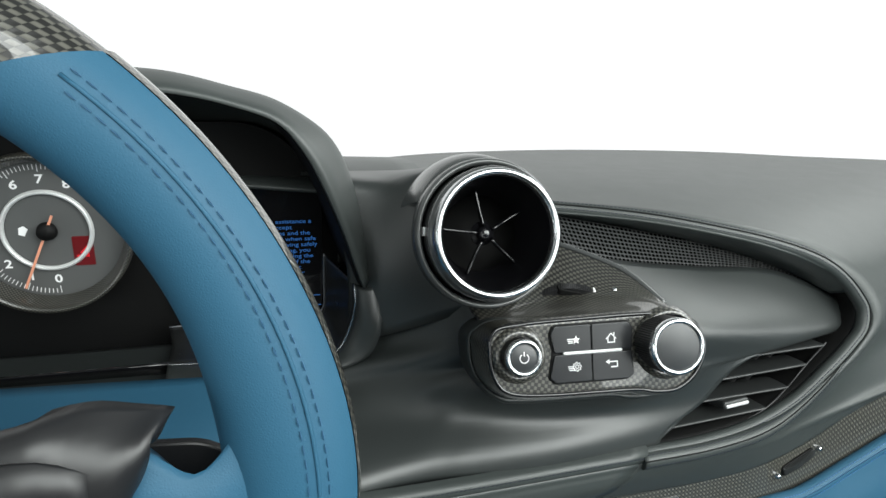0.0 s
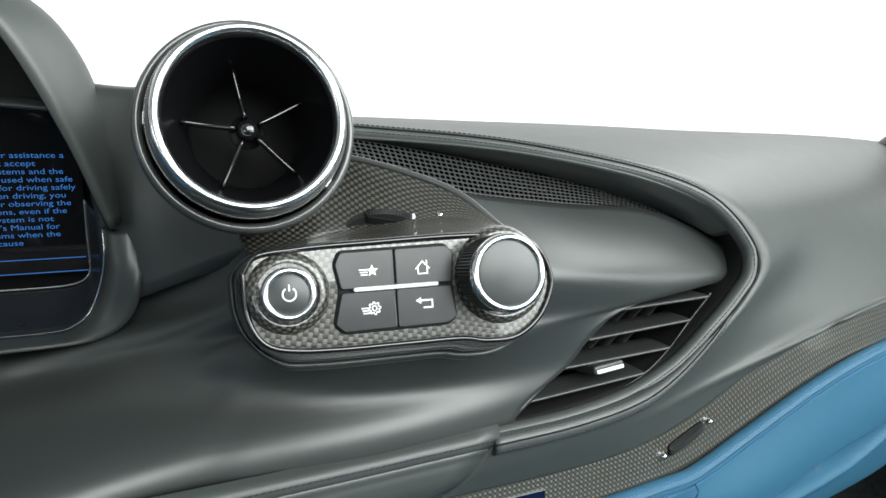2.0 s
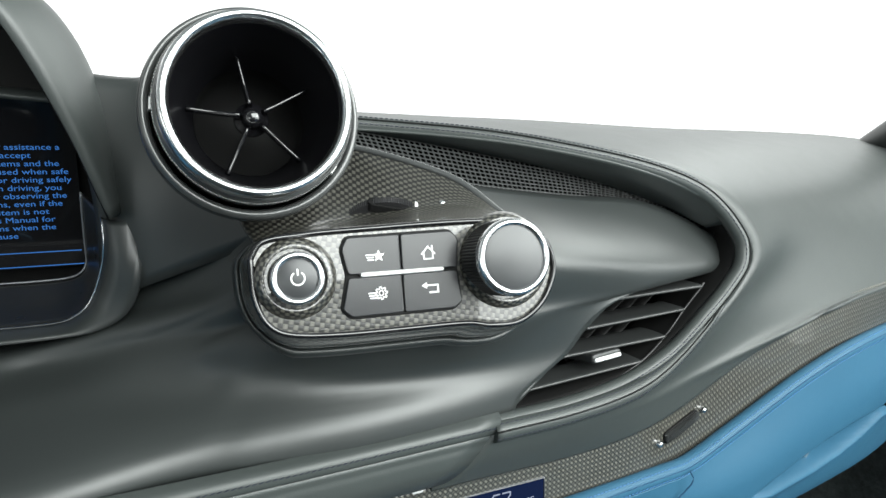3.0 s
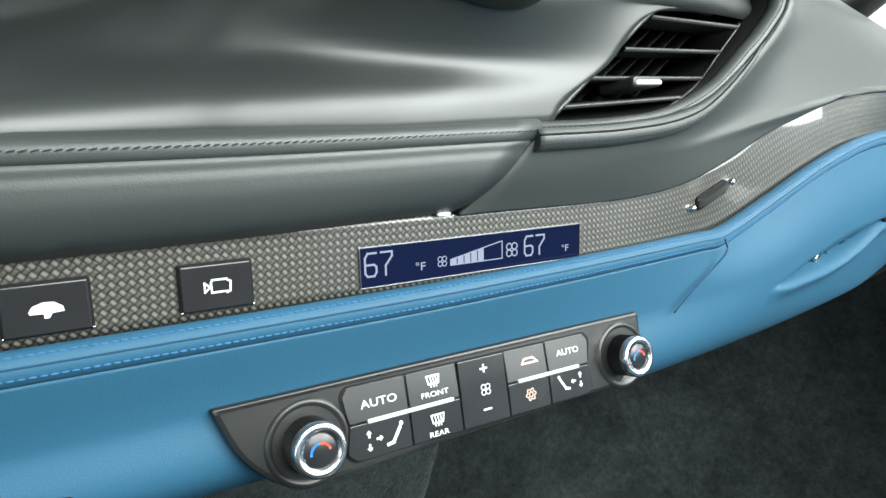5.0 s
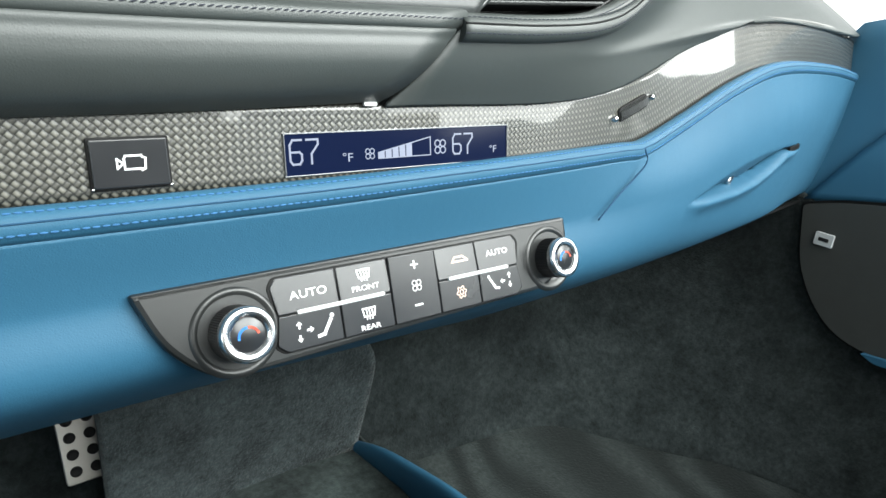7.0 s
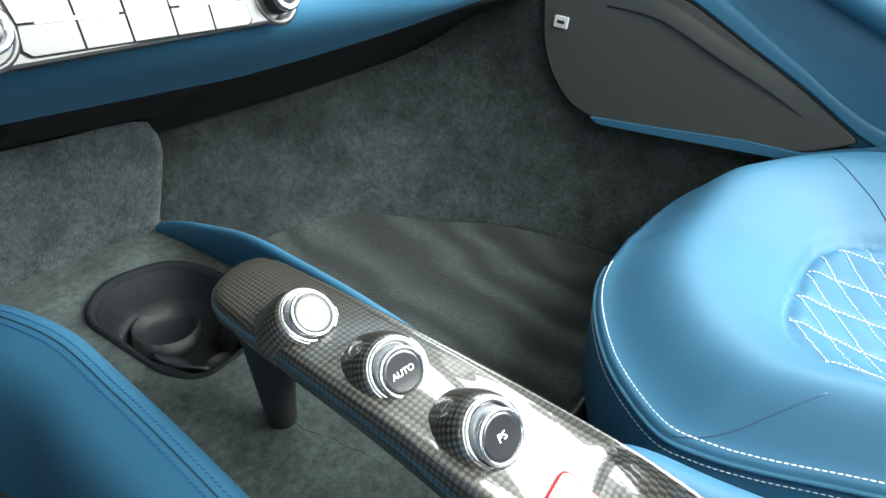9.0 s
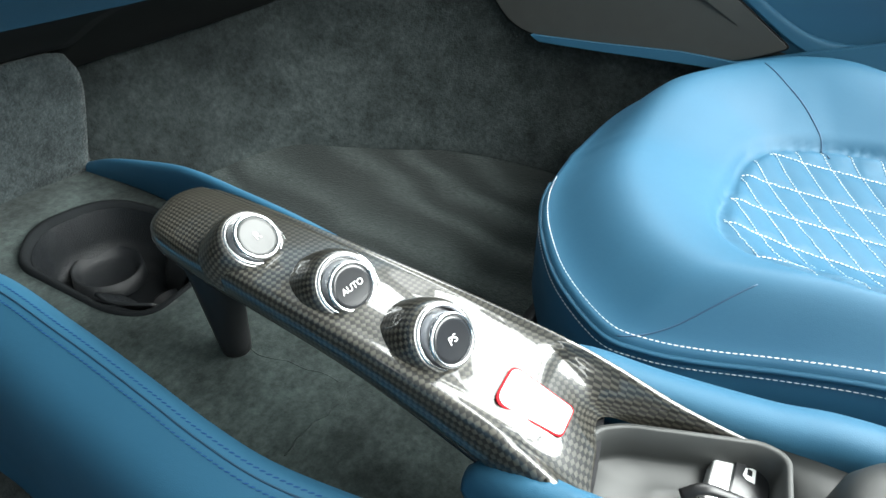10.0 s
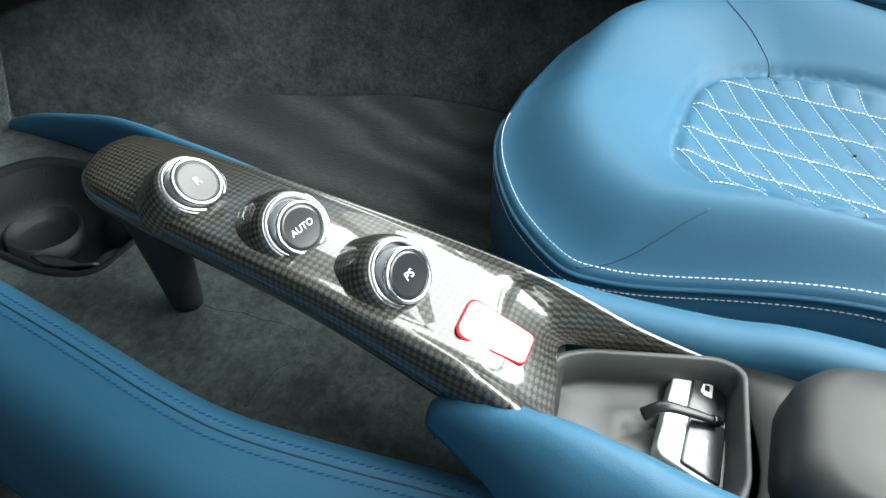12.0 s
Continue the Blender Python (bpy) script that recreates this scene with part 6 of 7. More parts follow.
# ---------------- console bridge ----------------
bridge = thing("console_bridge", "arched console bridge in lacquered carbon fibre reaching over the tunnel", "console bridge")
BR = [
    [(0.142, 0.262, 0.352), (0.135, 0.235, 0.353), (0.132, 0.17, 0.356), (0.127, 0.07, 0.358), (0.121, -0.01, 0.354), (0.1195, -0.030, 0.351), (0.118, -0.048, 0.3475), (0.114, -0.075, 0.340)],
    [(0.138, 0.263, 0.358), (0.128, 0.238, 0.363), (0.122, 0.17, 0.368), (0.117, 0.07, 0.370), (0.112, -0.01, 0.366), (0.110, -0.035, 0.363), (0.1075, -0.060, 0.3585), (0.104, -0.085, 0.353)],
    [(0.139, 0.265, 0.363), (0.128, 0.243, 0.375), (0.120, 0.17, 0.386), (0.116, 0.07, 0.390), (0.113, -0.01, 0.387), (0.112, -0.035, 0.3825), (0.1105, -0.060, 0.3765), (0.109, -0.086, 0.369)],
    [(0.146, 0.270, 0.366), (0.138, 0.252, 0.379), (0.131, 0.17, 0.3905), (0.127, 0.07, 0.393), (0.125, -0.01, 0.387), (0.1248, -0.033, 0.3795), (0.1245, -0.053, 0.371), (0.124, -0.072, 0.362)],
    [(0.166, 0.278, 0.366), (0.164, 0.262, 0.380), (0.156, 0.17, 0.392), (0.155, 0.07, 0.394), (0.155, -0.01, 0.3865), (0.1552, -0.030, 0.379), (0.1555, -0.047, 0.369), (0.156, -0.064, 0.357)],
    [(0.188, 0.280, 0.364), (0.185, 0.262, 0.377), (0.178, 0.17, 0.3895), (0.178, 0.07, 0.392), (0.180, -0.006, 0.3875), (0.1838, -0.0275, 0.3770), (0.1825, -0.045, 0.3645), (0.1880, -0.0587, 0.3500)],
    [(0.194, 0.278, 0.362), (0.191, 0.258, 0.374), (0.184, 0.17, 0.3875), (0.185, 0.07, 0.391), (0.1875, -0.008, 0.3885), (0.1930, -0.034, 0.380), (0.199, -0.064, 0.3625), (0.2125, -0.0985, 0.3370)],
    [(0.198, 0.276, 0.360), (0.197, 0.255, 0.370), (0.189, 0.17, 0.385), (0.191, 0.07, 0.389), (0.193, -0.012, 0.389), (0.204, -0.054, 0.376), (0.217, -0.098, 0.357), (0.230, -0.145, 0.342)],
    [(0.200, 0.270, 0.345), (0.202, 0.245, 0.348), (0.196, 0.17, 0.356), (0.198, 0.07, 0.360), (0.201, -0.01, 0.358), (0.212, -0.055, 0.345), (0.223, -0.098, 0.337), (0.233, -0.145, 0.332)],
]


def spans(pts, n):
    """A smooth line through pts with n steps from each point to the next."""
    p = [Vector(q) for q in pts]
    ext, out = [2 * p[0] - p[1]] + p + [2 * p[-1] - p[-2]], []
    for a, b, c, d in zip(ext, ext[1:], ext[2:], ext[3:]):
        for t in (k / n for k in range(n)):
            out.append(0.5 * (2 * b + (c - a) * t + (2 * a - 5 * b + 4 * c - d) * t * t + (3 * b - a - 3 * c + d) * t**3))
    return out + [p[-1]]


lines_ = [spans(r, 14) for r in BR]
part("shell", grid_mesh([list(r) for r in zip(*[spl(c, 90) for c in zip(*lines_)])]), carbon_bridge, bridge, "glossy carbon fibre shell", 0.002)
CREST = [(0.193, -0.012, 0.389), (0.204, -0.054, 0.376), (0.217, -0.098, 0.357), (0.230, -0.145, 0.342)]
part("left_flank", loft([[(0.110, -0.05, 0.380), (0.111, -0.085, 0.370), (0.124, -0.115, 0.352)], [(0.124, -0.062, 0.366), (0.126, -0.085, 0.358), (0.131, -0.112, 0.348)], [(0.128, -0.066, 0.358), (0.130, -0.085, 0.350), (0.133, -0.112, 0.344)]], 30, 10), carbon_bridge, bridge, "carbon fibre flank", 0.002)
part("crest_line", tube(CREST, 0.0010, 8, 30), carbon_bridge, bridge, "polished crest")
part("underside", loft([[(0.138, 0.258, 0.350), (0.127, 0.07, 0.354), (0.116, -0.075, 0.338)], [(0.165, 0.262, 0.346), (0.158, 0.07, 0.346), (0.155, -0.07, 0.336)], [(0.200, 0.262, 0.346), (0.198, 0.07, 0.359), (0.211, -0.055, 0.345)]], 20, 6), plastic_black, bridge, "black underside", 0.003)
part("lower_edge", tube([(x + 0.005, y, z - 0.004) for x, y, z in BR[0]], 0.0050, 10, 50), plastic_black, bridge, "black lower edge")
part("post", tube([(0.150, 0.222, 0.356), (0.150, 0.217, 0.325), (0.149, 0.210, 0.290), (0.149, 0.207, 0.2715)], lambda t: 0.0195 - 0.0085 * t, 18, 16), plastic_black, bridge, "black support post")

BN = [((0.1446, 0.1653, 0.3985), (0.0, -0.62, 0.78), "R"), ((0.1454, 0.0923, 0.3995), (-0.24, -0.775, 0.585), "AUTO"), ((0.1446, 0.0252, 0.3985), (-0.20, -0.78, 0.59), "PS")]
for o, n, word in BN:
    lean = (Vector(n).normalized() * 0.75 + Vector((0, -0.05, 0.25))).normalized()
    base = frame_of(Vector(o) + Vector((-0.0014, 0.0035, 0.0016)), (1, 0, 0), lean) @ Matrix.Scale(0.88, 4)
    top = frame_of(Vector(o) + Vector(n).normalized() * 0.0012 + Vector((-0.0020, 0.0035, 0.0006)), (1, 0, 0), n) @ Matrix.Scale(0.88, 4)
    b = thing("console_button", "round dark button lettered %s in a chrome ring" % word, "button", top, group="console bridge buttons")
    inv = top.inverted() @ base
    part("collar", moved(turned([(0.0208, 0.0004), (0.0216, 0.0010), (0.0230, 0.0), (0.0252, -0.0045), (0.0280, -0.013), (0.0300, -0.030)], 56), inv), carbon_bridge, b, "dished carbon collar")
    part("base_ring", moved(turned([(0.0186, -0.003), (0.0194, 0.0020), (0.0202, 0.0024), (0.0212, 0.0010)], 56), inv), chrome, b, "chrome base ring")
    part("well", moved(turned([(0.0190, -0.001), (0.0184, -0.0004), (0.0, 0.0)], 40), inv), gloss_black, b, "dark gloss well")
    part("barrel", turned([(0.0184, -0.016), (0.0178, -0.004), (0.0166, 0.006)], 48), smoked_chrome, b, "clear dark barrel")
    part("rim", turned([(0.0163, 0.0045), (0.0172, 0.0055), (0.0172, 0.0075), (0.0162, 0.0085), (0.0148, 0.0080), (0.0146, 0.0070)], 56), chrome, b, "chrome rim")
    # the R face gets a lighter grey in place of its reflection
    part("face", turned([(0.0146, 0.0072), (0.0143, 0.0078), (0.012, 0.0076), (0, 0.0073)], 48), plastic_grey if word == "R" else button_black, b, "dark grey satin face")
    t = text(word, {"R": 0.0080, "AUTO": 0.0062, "PS": 0.0074}[word], stretch=1.0)
    part("lettering", shifted(t, 0, 0, 0.0078), white_print, b, "white letters")
    part("groove", moved(tube([(0.0245 * math.cos(math.radians(a)), 0.0245 * math.sin(math.radians(a)), -0.0026) for a in (-70, -50, -30, -10, 10, 30)], 0.00025, 6, 24), inv), chrome, b, "fine bright line")
part("drop_mark", moved(joined(stroke([(0.0038 * math.cos(a) * (1.15 if math.sin(a) < 0 else 0.85), 0.0048 * math.sin(a)) for a in (2 * math.pi * k / 14 for k in range(14))], 0.0003, 0.0, 0.0003, closed=True)), frame_of((0.143, 0.128, 0.3950), (1, 0.2, 0), (0, -0.1, 1))), chrome, bridge, "small outlined mark")

RF = frame_of((0.1538, -0.0285, 0.3816), (1, 0.1, 0.0), (-0.015, -0.41, 0.912))
rb = thing("start_switch", "white-topped trapezoid console switch with a red enamel edge", "switch", RF)
RO = [(-0.0240, 0.0225, 0.008), (0.0044, 0.0225, 0.006), (0.0073, -0.0195, 0.004), (-0.0146, -0.0190, 0.004)]
part("body", plate(rounded(RO, 0.004, 6), -0.008, -0.0004, 0.0003), gloss_black, rb, "dark switch body")
part("edge", plate(rounded(RO, 0.004, 6), -0.0004, 0.0007, 0.0004), red_enamel, rb, "red enamel edge")
part("top", plate(rounded([(-0.0067 + (x + 0.0067) * 0.925, y * 0.96, r) for x, y, r in RO], 0.004, 6), 0.0002, 0.0011, 0.0002), gloss_black, rb, "mirror-gloss dark top")

# ---------------- tray, switches, armrest ----------------
tray = thing("console_tray", "dark grey moulded console tray behind the bridge", "tray")
TO = [(0.128, -0.066), (0.178, -0.057), (0.192, -0.072), (0.228, -0.145), (0.226, -0.160), (0.152, -0.170), (0.134, -0.165)]


def tray_ring(k, z):
    c = Vector((0.182, -0.125))
    return [(*(c + (Vector(p) - c) * k), z) for p in rounded([(x, y, 0.008) for x, y in TO], 0.008, 5)]


part("basin", grid_mesh([tray_ring(1.06, 0.342), tray_ring(1.02, 0.3485), tray_ring(0.97, 0.3475), tray_ring(0.93, 0.326), tray_ring(0.89, 0.3205), tray_ring(0.4, 0.320), tray_ring(0.01, 0.320)], closed_u=True), tray_grey, tray, "", 0.0015)
part("deck", loft([[(0.10, -0.166, 0.336), (0.17, -0.178, 0.338), (0.25, -0.150, 0.338), (0.27, -0.14, 0.33)], [(0.10, -0.20, 0.336), (0.17, -0.20, 0.338), (0.25, -0.20, 0.338), (0.28, -0.2, 0.33)], [(0.10, -0.45, 0.336), (0.17, -0.45, 0.338), (0.28, -0.45, 0.338), (0.30, -0.45, 0.33)]], 16, 10), tray_grey, tray, "", 0.003)
SWF = frame_of((0.1945, -0.1430, 0.3225), (0.995, 0.075, 0.0), (0.0, -0.12, 1))
swp = thing("window_switch_plate", "silver plate with two dark window switches in the tray", "switch plate", SWF)
part("plate", plate(rounded([(-0.041, -0.0185, 0.003), (0.046, -0.0195, 0.004), (0.040, 0.016, 0.008), (-0.033, 0.020, 0.006)], 0.004), -0.003, 0.006, 0.0015), silver_paint, swp, "satin silver plate")
for x0, x1 in ((-0.0375, 0.0015), (0.0035, 0.0430)):
    s = part("switch", plate(rounded([(x0, -0.0160), (x1, -0.0170), (x1 * 0.93 if x1 > 0.01 else x1, 0.0045), (x0 * 0.9 if x0 < -0.01 else x0, 0.0065)], 0.002), 0.005, 0.0078, 0.001), button_black, swp, "dark rocker switch")
    cx = (x0 + x1) / 2
    part("symbol", joined(plate([(cx - 0.005, -0.0070), (cx + 0.005, -0.0070), (cx + 0.005, -0.0045), (cx + 0.003, -0.0008), (cx - 0.003, 0.0002), (cx - 0.005, -0.002)][::1], 0.0079, 0.0080, 0)), white_print, s, "white window sign")
    part("symbol_gap", plate(box(cx + 0.001, -0.0035, 0.0045, 0.003, 0.0005), 0.0080, 0.0081, 0), button_black, s, "dark window opening")
lv = thing("release_lever", "slim black release lever lying across the switch plate", "lever", SWF)
part("arm", tube([(-0.012, 0.030, 0.004), (-0.008, 0.022, 0.0135), (-0.004, 0.008, 0.0135), (0.0, -0.008, 0.0115)], lambda t: 0.0042 - 0.0016 * t, 10, 20, 0.7), plastic_black, lv)
part("tip", tube([(0.0, -0.0065, 0.0115), (0.001, -0.011, 0.0105)], 0.0032, 10, 4, 0.9), gloss_black, lv, "glossy tip")
arm = thing("armrest", "dark grey padded armrest lid behind the tray", "armrest")


def arm_ring(k, z):
    c = Vector((0.205, -0.30))
    return [(*(c + (Vector(p) - c) * k), z) for p in rounded([(0.146, -0.181, 0.02), (0.225, -0.179, 0.025), (0.252, -0.236, 0.03), (0.268, -0.42, 0.02), (0.13, -0.42, 0.02)], 0.02, 7)]


part("cushion", grid_mesh([arm_ring(0.99, 0.336), arm_ring(1.0, 0.345), arm_ring(1.0, 0.362), arm_ring(0.96, 0.373), arm_ring(0.88, 0.378), arm_ring(0.4, 0.381), arm_ring(0.01, 0.381)], closed_u=True), tray_grey, arm)
part("inset_line", stroke([(0.236, -0.228), (0.243, -0.30), (0.246, -0.40)], 0.0015, 0.379, 0.0006), plastic_black, arm, "dark inset line")

# side wings of the console
wr = thing("console_wing", "blue leather console wing beside the passenger seat", "console wing", group="console wings")
RW = [(0.219, 0.0, 0.336), (0.231, -0.03, 0.342), (0.237, -0.08, 0.345), (0.246, -0.145, 0.352), (0.257, -0.212, 0.362), (0.274, -0.42, 0.374)]
part("leather", loft([[(x - 0.008, y, z - 0.045) for x, y, z in RW], [(x - 0.008, y, z - 0.008) for x, y, z in RW], RW, [(x + 0.012, y, z - 0.002) for x, y, z in RW], [(x + 0.024, y, z - 0.018) for x, y, z in RW], [(x + 0.030, y, z - 0.12) for x, y, z in RW]], 50, 24), leather_blue, wr, "", 0.003)
wl = thing("console_wing", "blue leather console wing with a rounded nose beside the bridge", "console wing", group="console wings")
LW = [(0.114, -0.010, 0.346), (0.112, -0.017, 0.359), (0.110, -0.038, 0.373), (0.110, -0.074, 0.383), (0.112, -0.112, 0.383), (0.113, -0.15, 0.381), (0.124, -0.32, 0.378)]
part("leather", loft([[(x + 0.012, y, z - 0.05) for x, y, z in LW], [(x + 0.008, y, z - 0.010) for x, y, z in LW], LW, [(x - 0.010, y - 0.003, z - 0.003) for x, y, z in LW], [(x - 0.022 * min(1, 0.3 - y * 9), y - 0.012, z - 0.03 * min(1, 0.3 - y * 9)) for x, y, z in LW], [(x - 0.034 * min(1, 0.2 - y * 8), y - 0.035, z - 0.15 * min(1, 0.1 - y * 8)) for x, y, z in LW]], 60, 24), leather_blue, wl, "", 0.003)

# ---------------- cup holder ----------------


def cup_ring(k, z, w=0.0):
    return [(*(CC + (Vector(p) - CC) * k), z) for p in CUP]


cup = thing("cup_holder", "oval moulded cup holder with dark lining in the suede tunnel", "cup holder")
part("rim", grid_mesh([cup_ring(1.06, 0.264), cup_ring(1.03, 0.2715), cup_ring(0.97, 0.2715), cup_ring(0.93, 0.264), cup_ring(0.90, 0.235)], closed_u=True), cup_lining, cup, "dark lined rim")
part("well", grid_mesh([cup_ring(0.93, 0.266), cup_ring(0.88, 0.235), cup_ring(0.86, 0.205), cup_ring(0.5, 0.20), cup_ring(0.01, 0.20)], closed_u=True), cup_gloss, cup, "dark lined well")
part("round_base", shifted(turned([(0.0, 0.212), (0.022, 0.212), (0.026, 0.215), (0.030, 0.222), (0.0325, 0.222), (0.034, 0.205)], 48), 0.182, 0.425), cup_gloss, cup, "round lined base")
part("divider", loft([[(0.128, 0.352, 0.264), (0.150, 0.350, 0.245), (0.165, 0.338, 0.22)], [(0.130, 0.335, 0.262), (0.150, 0.33, 0.24), (0.168, 0.325, 0.215)], [(0.150, 0.305, 0.262), (0.165, 0.305, 0.235), (0.178, 0.312, 0.21)]], 14, 10), cup_gloss, cup, "moulded divider", 0.003)
part("divider", loft([[(0.232, 0.37, 0.262), (0.215, 0.372, 0.24), (0.205, 0.372, 0.21)], [(0.222, 0.33, 0.262), (0.207, 0.335, 0.24), (0.20, 0.345, 0.21)]], 10, 8), cup_gloss, cup, "moulded divider", 0.003)
part("small_base", shifted(turned([(0.0, 0.214), (0.014, 0.214), (0.0175, 0.218), (0.020, 0.218), (0.021, 0.204)], 36), 0.188, 0.338), plastic_black, cup, "small ribbed base")

# ---------------- passenger seat ----------------
seat = thing("passenger_seat", "blue leather sports seat with a white-stitched diamond-quilted cushion", "seat")
HALF = [(0.615, 0.117), (0.54, 0.110), (0.49, 0.098), (0.440, 0.074), (0.385, 0.033), (0.345, -0.022), (0.343, -0.06), (0.349, -0.10), (0.361, -0.16), (0.372, -0.25), (0.375, -0.40), (0.40, -0.52), (0.50, -0.56), (0.615, -0.565)]
left_side = [Vector((x, y, 0)) for x, y in HALF]
right_side = [Vector((1.23 - x, y, 0)) for x, y in HALF[::-1]][1:-1]
OUT = spl(left_side + right_side + [left_side[0]], 241)[:-1]
SC = Vector((0.615, -0.24, 0))


def sm(a, b, x):
    t = min(max((x - a) / (b - a), 0), 1)
    return t * t * (3 - 2 * t)


QX, QY, QA, QB = 0.577, -0.275, 0.156, 0.208


def quilt_in(x, y):
    """Below 1 inside the quilted field."""
    return (abs((x - QX) / QA) ** 4.0 + abs((y - QY) / QB) ** 3.0) ** (1 / 3.4)


LA, LB = Vector((0.10, -1.0)).normalized(), Vector((-0.84, -0.53)).normalized()
NA, NB = Vector((-LA.y, LA.x)), Vector((-LB.y, LB.x))
SA, SB = 0.0580, 0.0275
O0 = Vector((0.687, -0.128))


def quilt_h(x, y):
    p = Vector((x, y)) - O0
    a, b = p.dot(NA) / SA, p.dot(NB) / SB
    da, db = abs(a - round(a)) * SA, abs(b - round(b)) * SB
    return 0.0038 * (1 - math.exp(-min(da, db) / 0.0045))


def seat_z(x, y, k):
    """Height of the cushion; k runs from 0 in the middle to 1 at the edge."""
    rise = 0.055 * sm(-0.02, -0.30, y) * sm(0.12, 0.24, 0.615 - x) + 0.060 * sm(0.10, -0.16, y) * sm(0.08, 0.22, x - 0.615) + 0.046 * sm(-0.03, 0.15, x - 0.615) * sm(0.16, 0.04, y) * (1 - 0.62 * sm(0.08, -0.09, y))
    z = 0.318 + 0.018 * sm(0.35, 0.72, k) - 0.062 * sm(0.74, 1.02, k) ** 1.3 + rise
    q = quilt_in(x, y)
    z -= 0.006 * (1 - sm(0.0, 0.06, abs(q - 1.0)))
    if q < 1:
        z += -0.004 + quilt_h(x, y) * sm(1.0, 0.93, q)
    return z


rows = []
for k in (0.93, 0.985, 1.0):
    zz = {0.93: 0.12, 0.985: 0.18, 1.0: 0.235}[k]
    rows.append([(SC.x + (p.x - SC.x) * k, SC.y + (p.y - SC.y) * k, zz + (seat_z(p.x, p.y, 1.0) - 0.275) * (0.9 if k == 1.0 else 0.3)) for p in OUT])
for i in range(70):
    k = 1.0 - i / 69.5
    rows.append([(SC.x + (p.x - SC.x) * k, SC.y + (p.y - SC.y) * k, seat_z(SC.x + (p.x - SC.x) * k, SC.y + (p.y - SC.y) * k, k)) for p in OUT])
cushion = grid_mesh(rows, closed_u=True)
seat_tree = BVHTree.FromBMesh(cushion)
part("cushion", cushion, leather_blue, seat, "blue leather cushion with quilted middle")


def on_edge(k, dz):
    return [(SC.x + (p.x - SC.x) * k, SC.y + (p.y - SC.y) * k, seat_z(p.x, p.y, 1.0) + dz) for p in OUT[8:150]]


part("piping", tube(on_edge(1.004, -0.006), 0.0026, 8, 200), leather_blue, seat, "blue piping")
part("stitching", stitches(on_edge(0.990, 0.0062), 0.0035, 0.0014, 0.0005), thread_white, seat, "white thread")
part("stitching", stitches(on_edge(1.006, -0.0150), 0.0035, 0.0014, 0.0005), thread_white, seat, "white thread")
quilt = []
for normal, along, gap in ((NA, LA, SA), (NB, LB, SB)):
    for n in range(-22, 23):
        run, start = [], O0 + normal * gap * n
        for s in range(-160, 161):
            p = start + along * (s * 0.003)
            if quilt_in(p.x, p.y) < 0.975:
                top = seat_tree.ray_cast(Vector((p.x, p.y, 0.6)), Vector((0, 0, -1)))[0]
                if top is not None:
                    run.append((p.x, p.y, top.z + 0.0007))
        if len(run) > 4:
            quilt.append(stitches(run, 0.0030, 0.0013, 0.00062))
tagged(part("quilt_stitching", joined(*quilt), thread_white, seat, "white diamond stitching"), kind="stuff")
for line in ([(0.338, -0.026, 0.0), (0.347, -0.050, 0), (0.360, -0.074, 0), (0.376, -0.096, 0), (0.394, -0.118, 0)], [(0.80, -0.045, 0), (0.775, -0.075, 0), (0.752, -0.108, 0), (0.728, -0.136, 0), (0.708, -0.152, 0)]):
    pts = []
    for p in spl(line, 20):
        top = seat_tree.ray_cast(Vector((p.x, p.y, 0.6)), Vector((0, 0, -1)))[0]
        if top is not None:
            pts.append((p.x, p.y, top.z + 0.0001))
    part("seam", tube(pts, 0.0008, 6, 30), seam_blue, seat, "dark bolster seam")
part("seat_base", loft([[(0.40, 0.08, 0.12), (0.83, 0.08, 0.12)], [(0.40, 0.08, 0.10), (0.83, 0.08, 0.10)], [(0.40, -0.5, 0.10), (0.83, -0.5, 0.10)]], 8, 8), plastic_black, seat, "black base", 0.02)
part("backrest", loft([[(0.37, -0.50, 0.25), (0.50, -0.56, 0.25), (0.73, -0.56, 0.25), (0.86, -0.50, 0.25)], [(0.36, -0.56, 0.5), (0.50, -0.62, 0.5), (0.73, -0.62, 0.5), (0.87, -0.56, 0.5)], [(0.42, -0.70, 0.76), (0.53, -0.74, 0.76), (0.70, -0.74, 0.76), (0.81, -0.70, 0.76)], [(0.52, -0.78, 0.90), (0.57, -0.80, 0.90), (0.66, -0.80, 0.90), (0.71, -0.78, 0.90)]], 24, 24), leather_blue, seat, "blue leather backrest", 0.08)

# ---------------- door details ----------------
def dp(y, z):
    return (0.2 - y, z - 0.43)


part("lower_strip", moved(plate(rounded([(*dp(y, z), 0.004) for y, z in ((0.304, 0.3155), (0.196, 0.3305), (0.07, 0.3505), (-0.007, 0.3565), (-0.075, 0.386), (-0.20, 0.44), (-0.20, 0.40), (-0.06, 0.363), (0.021, 0.341), (0.102, 0.331), (0.19, 0.3195), (0.286, 0.308))], 0.004, 3), 0, 0.012, 0.0006, 1), DOORF), leather_blue, door, "slim blue trim strip")
BAND = [(0.323, 0.4865), (0.264, 0.487), (0.217, 0.479), (0.143, 0.452), (0.069, 0.427), (0.012, 0.404)]
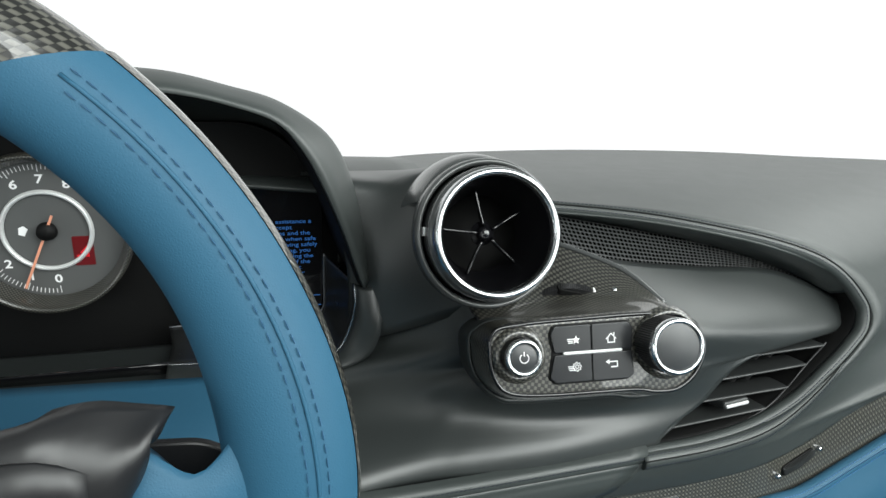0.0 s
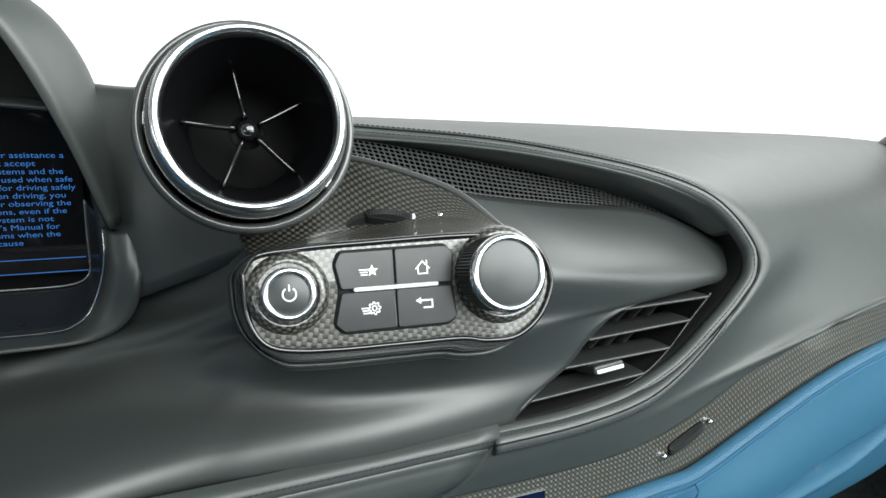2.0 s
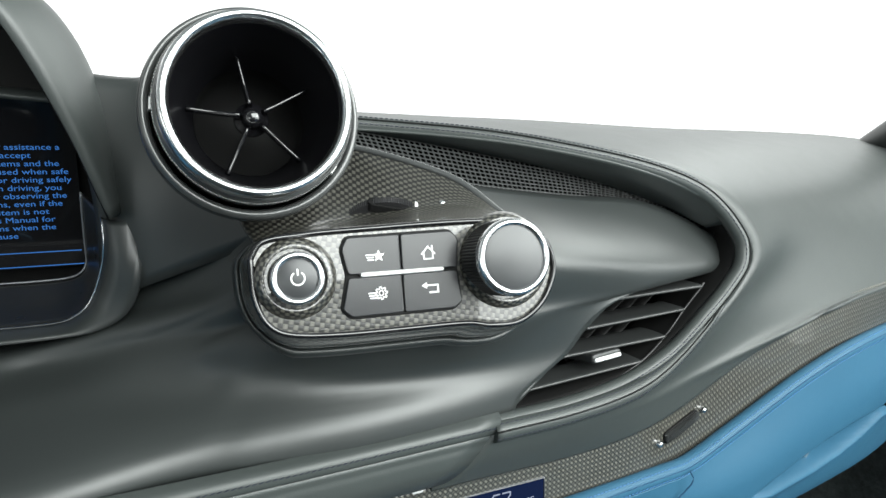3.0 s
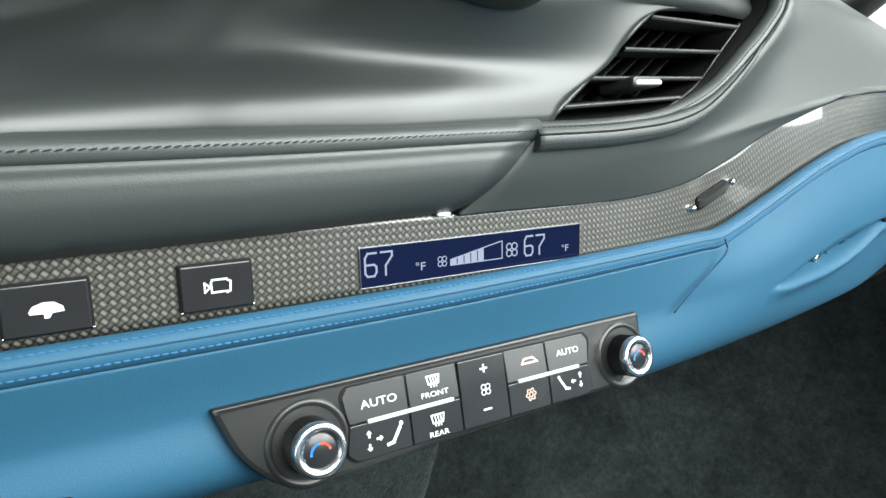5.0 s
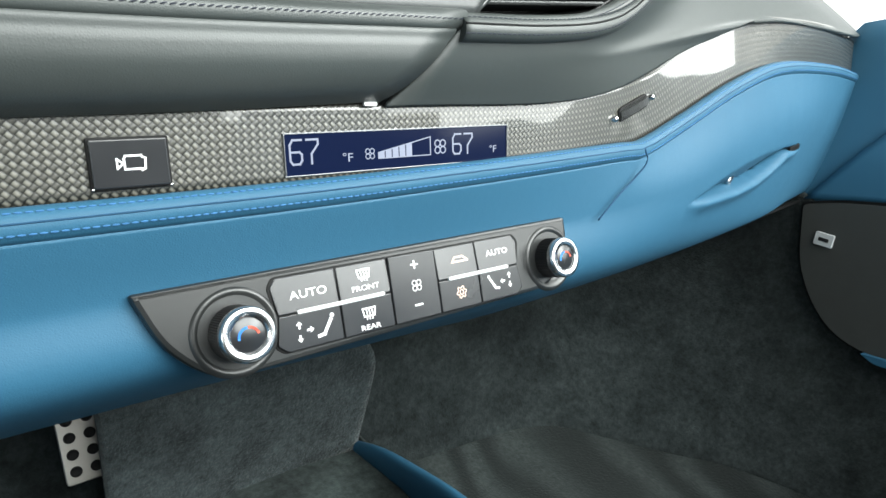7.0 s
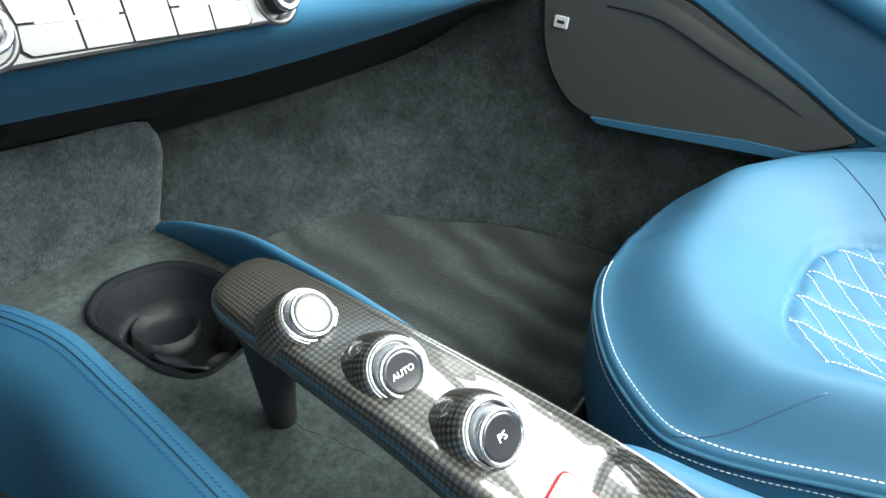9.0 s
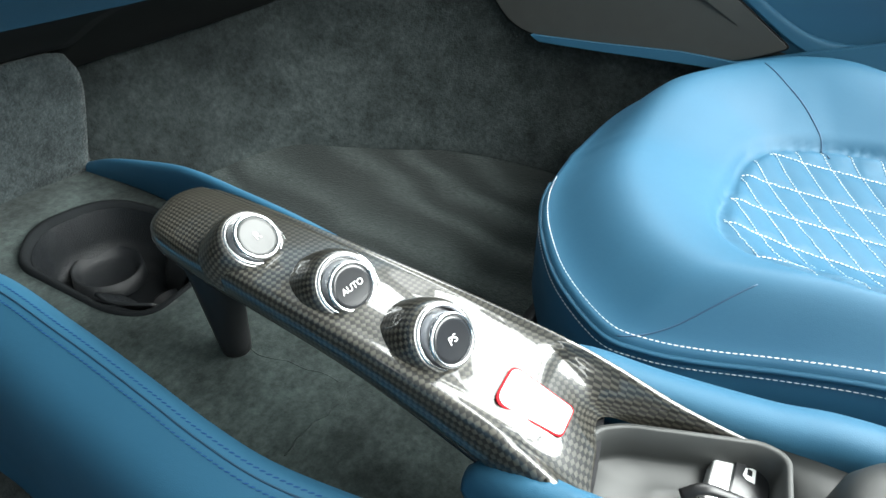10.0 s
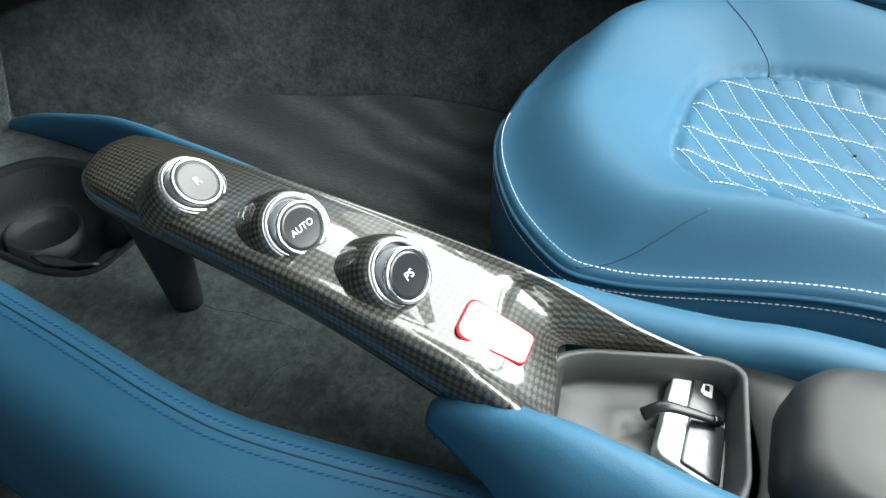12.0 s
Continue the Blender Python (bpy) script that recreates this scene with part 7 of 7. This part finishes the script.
part("panel_step", moved(loft([[(*dp(y, z), 0.0062) for y, z in BAND], [(*dp(y - 0.004, z - 0.003), 0.0064 + 0.0030 * math.sin(math.pi * k / 5)) for k, (y, z) in enumerate(BAND)], [(*dp(y - 0.004, z + 0.012), 0.0064 + 0.0024 * math.sin(math.pi * k / 5)) for k, (y, z) in enumerate(BAND)], [(*dp(y - 0.004, z + 0.024), 0.0062) for y, z in BAND]], 50, 12), DOORF), speaker_mat, door, "raised step across the speaker panel")
part("badge", moved(plate(box(*dp(0.387, 0.447), 0.024, 0.018, 0.002), 0.004, 0.009, 0.0008), DOORF), silver_paint, door, "small silver badge")
part("badge_mark", moved(plate(box(*dp(0.387, 0.447), 0.013, 0.005, 0.001), 0.009, 0.0096, 0), DOORF), plastic_black, door, "dark bar on the badge")

GROOVE = [(0.926, 0.34, 0.630), (0.916, 0.26, 0.605), (0.910, 0.221, 0.576), (0.907, 0.169, 0.544), (0.905, 0.123, 0.516), (0.904, 0.079, 0.493), (0.903, 0.035, 0.467), (0.902, -0.005, 0.446), (0.901, -0.059, 0.420), (0.901, -0.095, 0.412), (0.903, -0.20, 0.420), (0.906, -0.45, 0.425)]
EDGE = [(x + 0.004, y - 0.010, z + 0.012) for x, y, z in GROOVE]
BROW = [(0.888, 0.43, 0.492), (0.888, 0.36, 0.508), (0.888, 0.292, 0.521), (0.888, 0.242, 0.524), (0.888, 0.199, 0.515), (0.888, 0.11, 0.476), (0.888, 0.023, 0.439), (0.888, -0.065, 0.395), (0.890, -0.12, 0.385), (0.892, -0.20, 0.39), (0.894, -0.32, 0.39), (0.896, -0.45, 0.39)]
part("door_shoulder", loft([BROW, [tuple(Vector(p).lerp(Vector(q), 0.5) + Vector((-0.006, 0, 0.004))) for p, q in zip(BROW, GROOVE)], [(x - 0.002, y + 0.004, z - 0.006) for x, y, z in GROOVE], GROOVE], 80, 14), leather_blue, door, "smooth blue leather shoulder", 0.003)
part("door_crease", tube(GROOVE, 0.0012, 8, 80), seam_navy, door, "stitched leather groove")
part("door_ledge", loft([GROOVE, [(x - 0.001, y - 0.005, z + 0.006) for x, y, z in GROOVE], EDGE, [(x + 0.016, y - 0.006, z + 0.010) for x, y, z in EDGE]], 80, 10), leather_blue, door, "narrow blue leather ledge", 0.002)
# the recess carries its shade in the darker leather colour
part("pull_recess", loft([[(x + 0.012, y - 0.004, z + 0.008) for x, y, z in EDGE], [(x + 0.020, y - 0.022, z + 0.028) for x, y, z in EDGE], [(x + 0.012, y - 0.045, z + 0.058) for x, y, z in EDGE], [(x - 0.008, y - 0.060, z + 0.080) for x, y, z in EDGE]], 60, 14), leather_blue_shaded, door, "pull recess in blue leather darkened for shade", 0.002)
part("pull_roll", tube([(0.905, 0.200, 0.655), (0.893, 0.150, 0.628), (0.886, 0.100, 0.596), (0.882, 0.055, 0.575), (0.878, 0.0, 0.556), (0.872, -0.12, 0.520), (0.868, -0.34, 0.500)], lambda t: 0.010 + 0.012 * min(t * 3, 1), 14, 50), leather_blue, door, "blue grab roll")
part("handle", moved(plate(rounded([(-0.034, -0.006), (-0.016, -0.015), (0.028, -0.008), (0.034, 0.004), (0.020, 0.020), (-0.030, 0.018)], 0.006), -0.006, 0.006, 0.0025, 3), frame_of((0.845, 0.140, 0.632), (0, -1, -0.1), (-1, -0.1, 0.45))), silver_paint, door, "satin silver door release")
part("handle_mark", moved(plate(box(-0.012, 0.002, 0.008, 0.006, 0.001), 0.0055, 0.0064, 0), frame_of((0.845, 0.140, 0.632), (0, -1, -0.1), (-1, -0.1, 0.45))), plastic_black, door, "dark mark on the release")
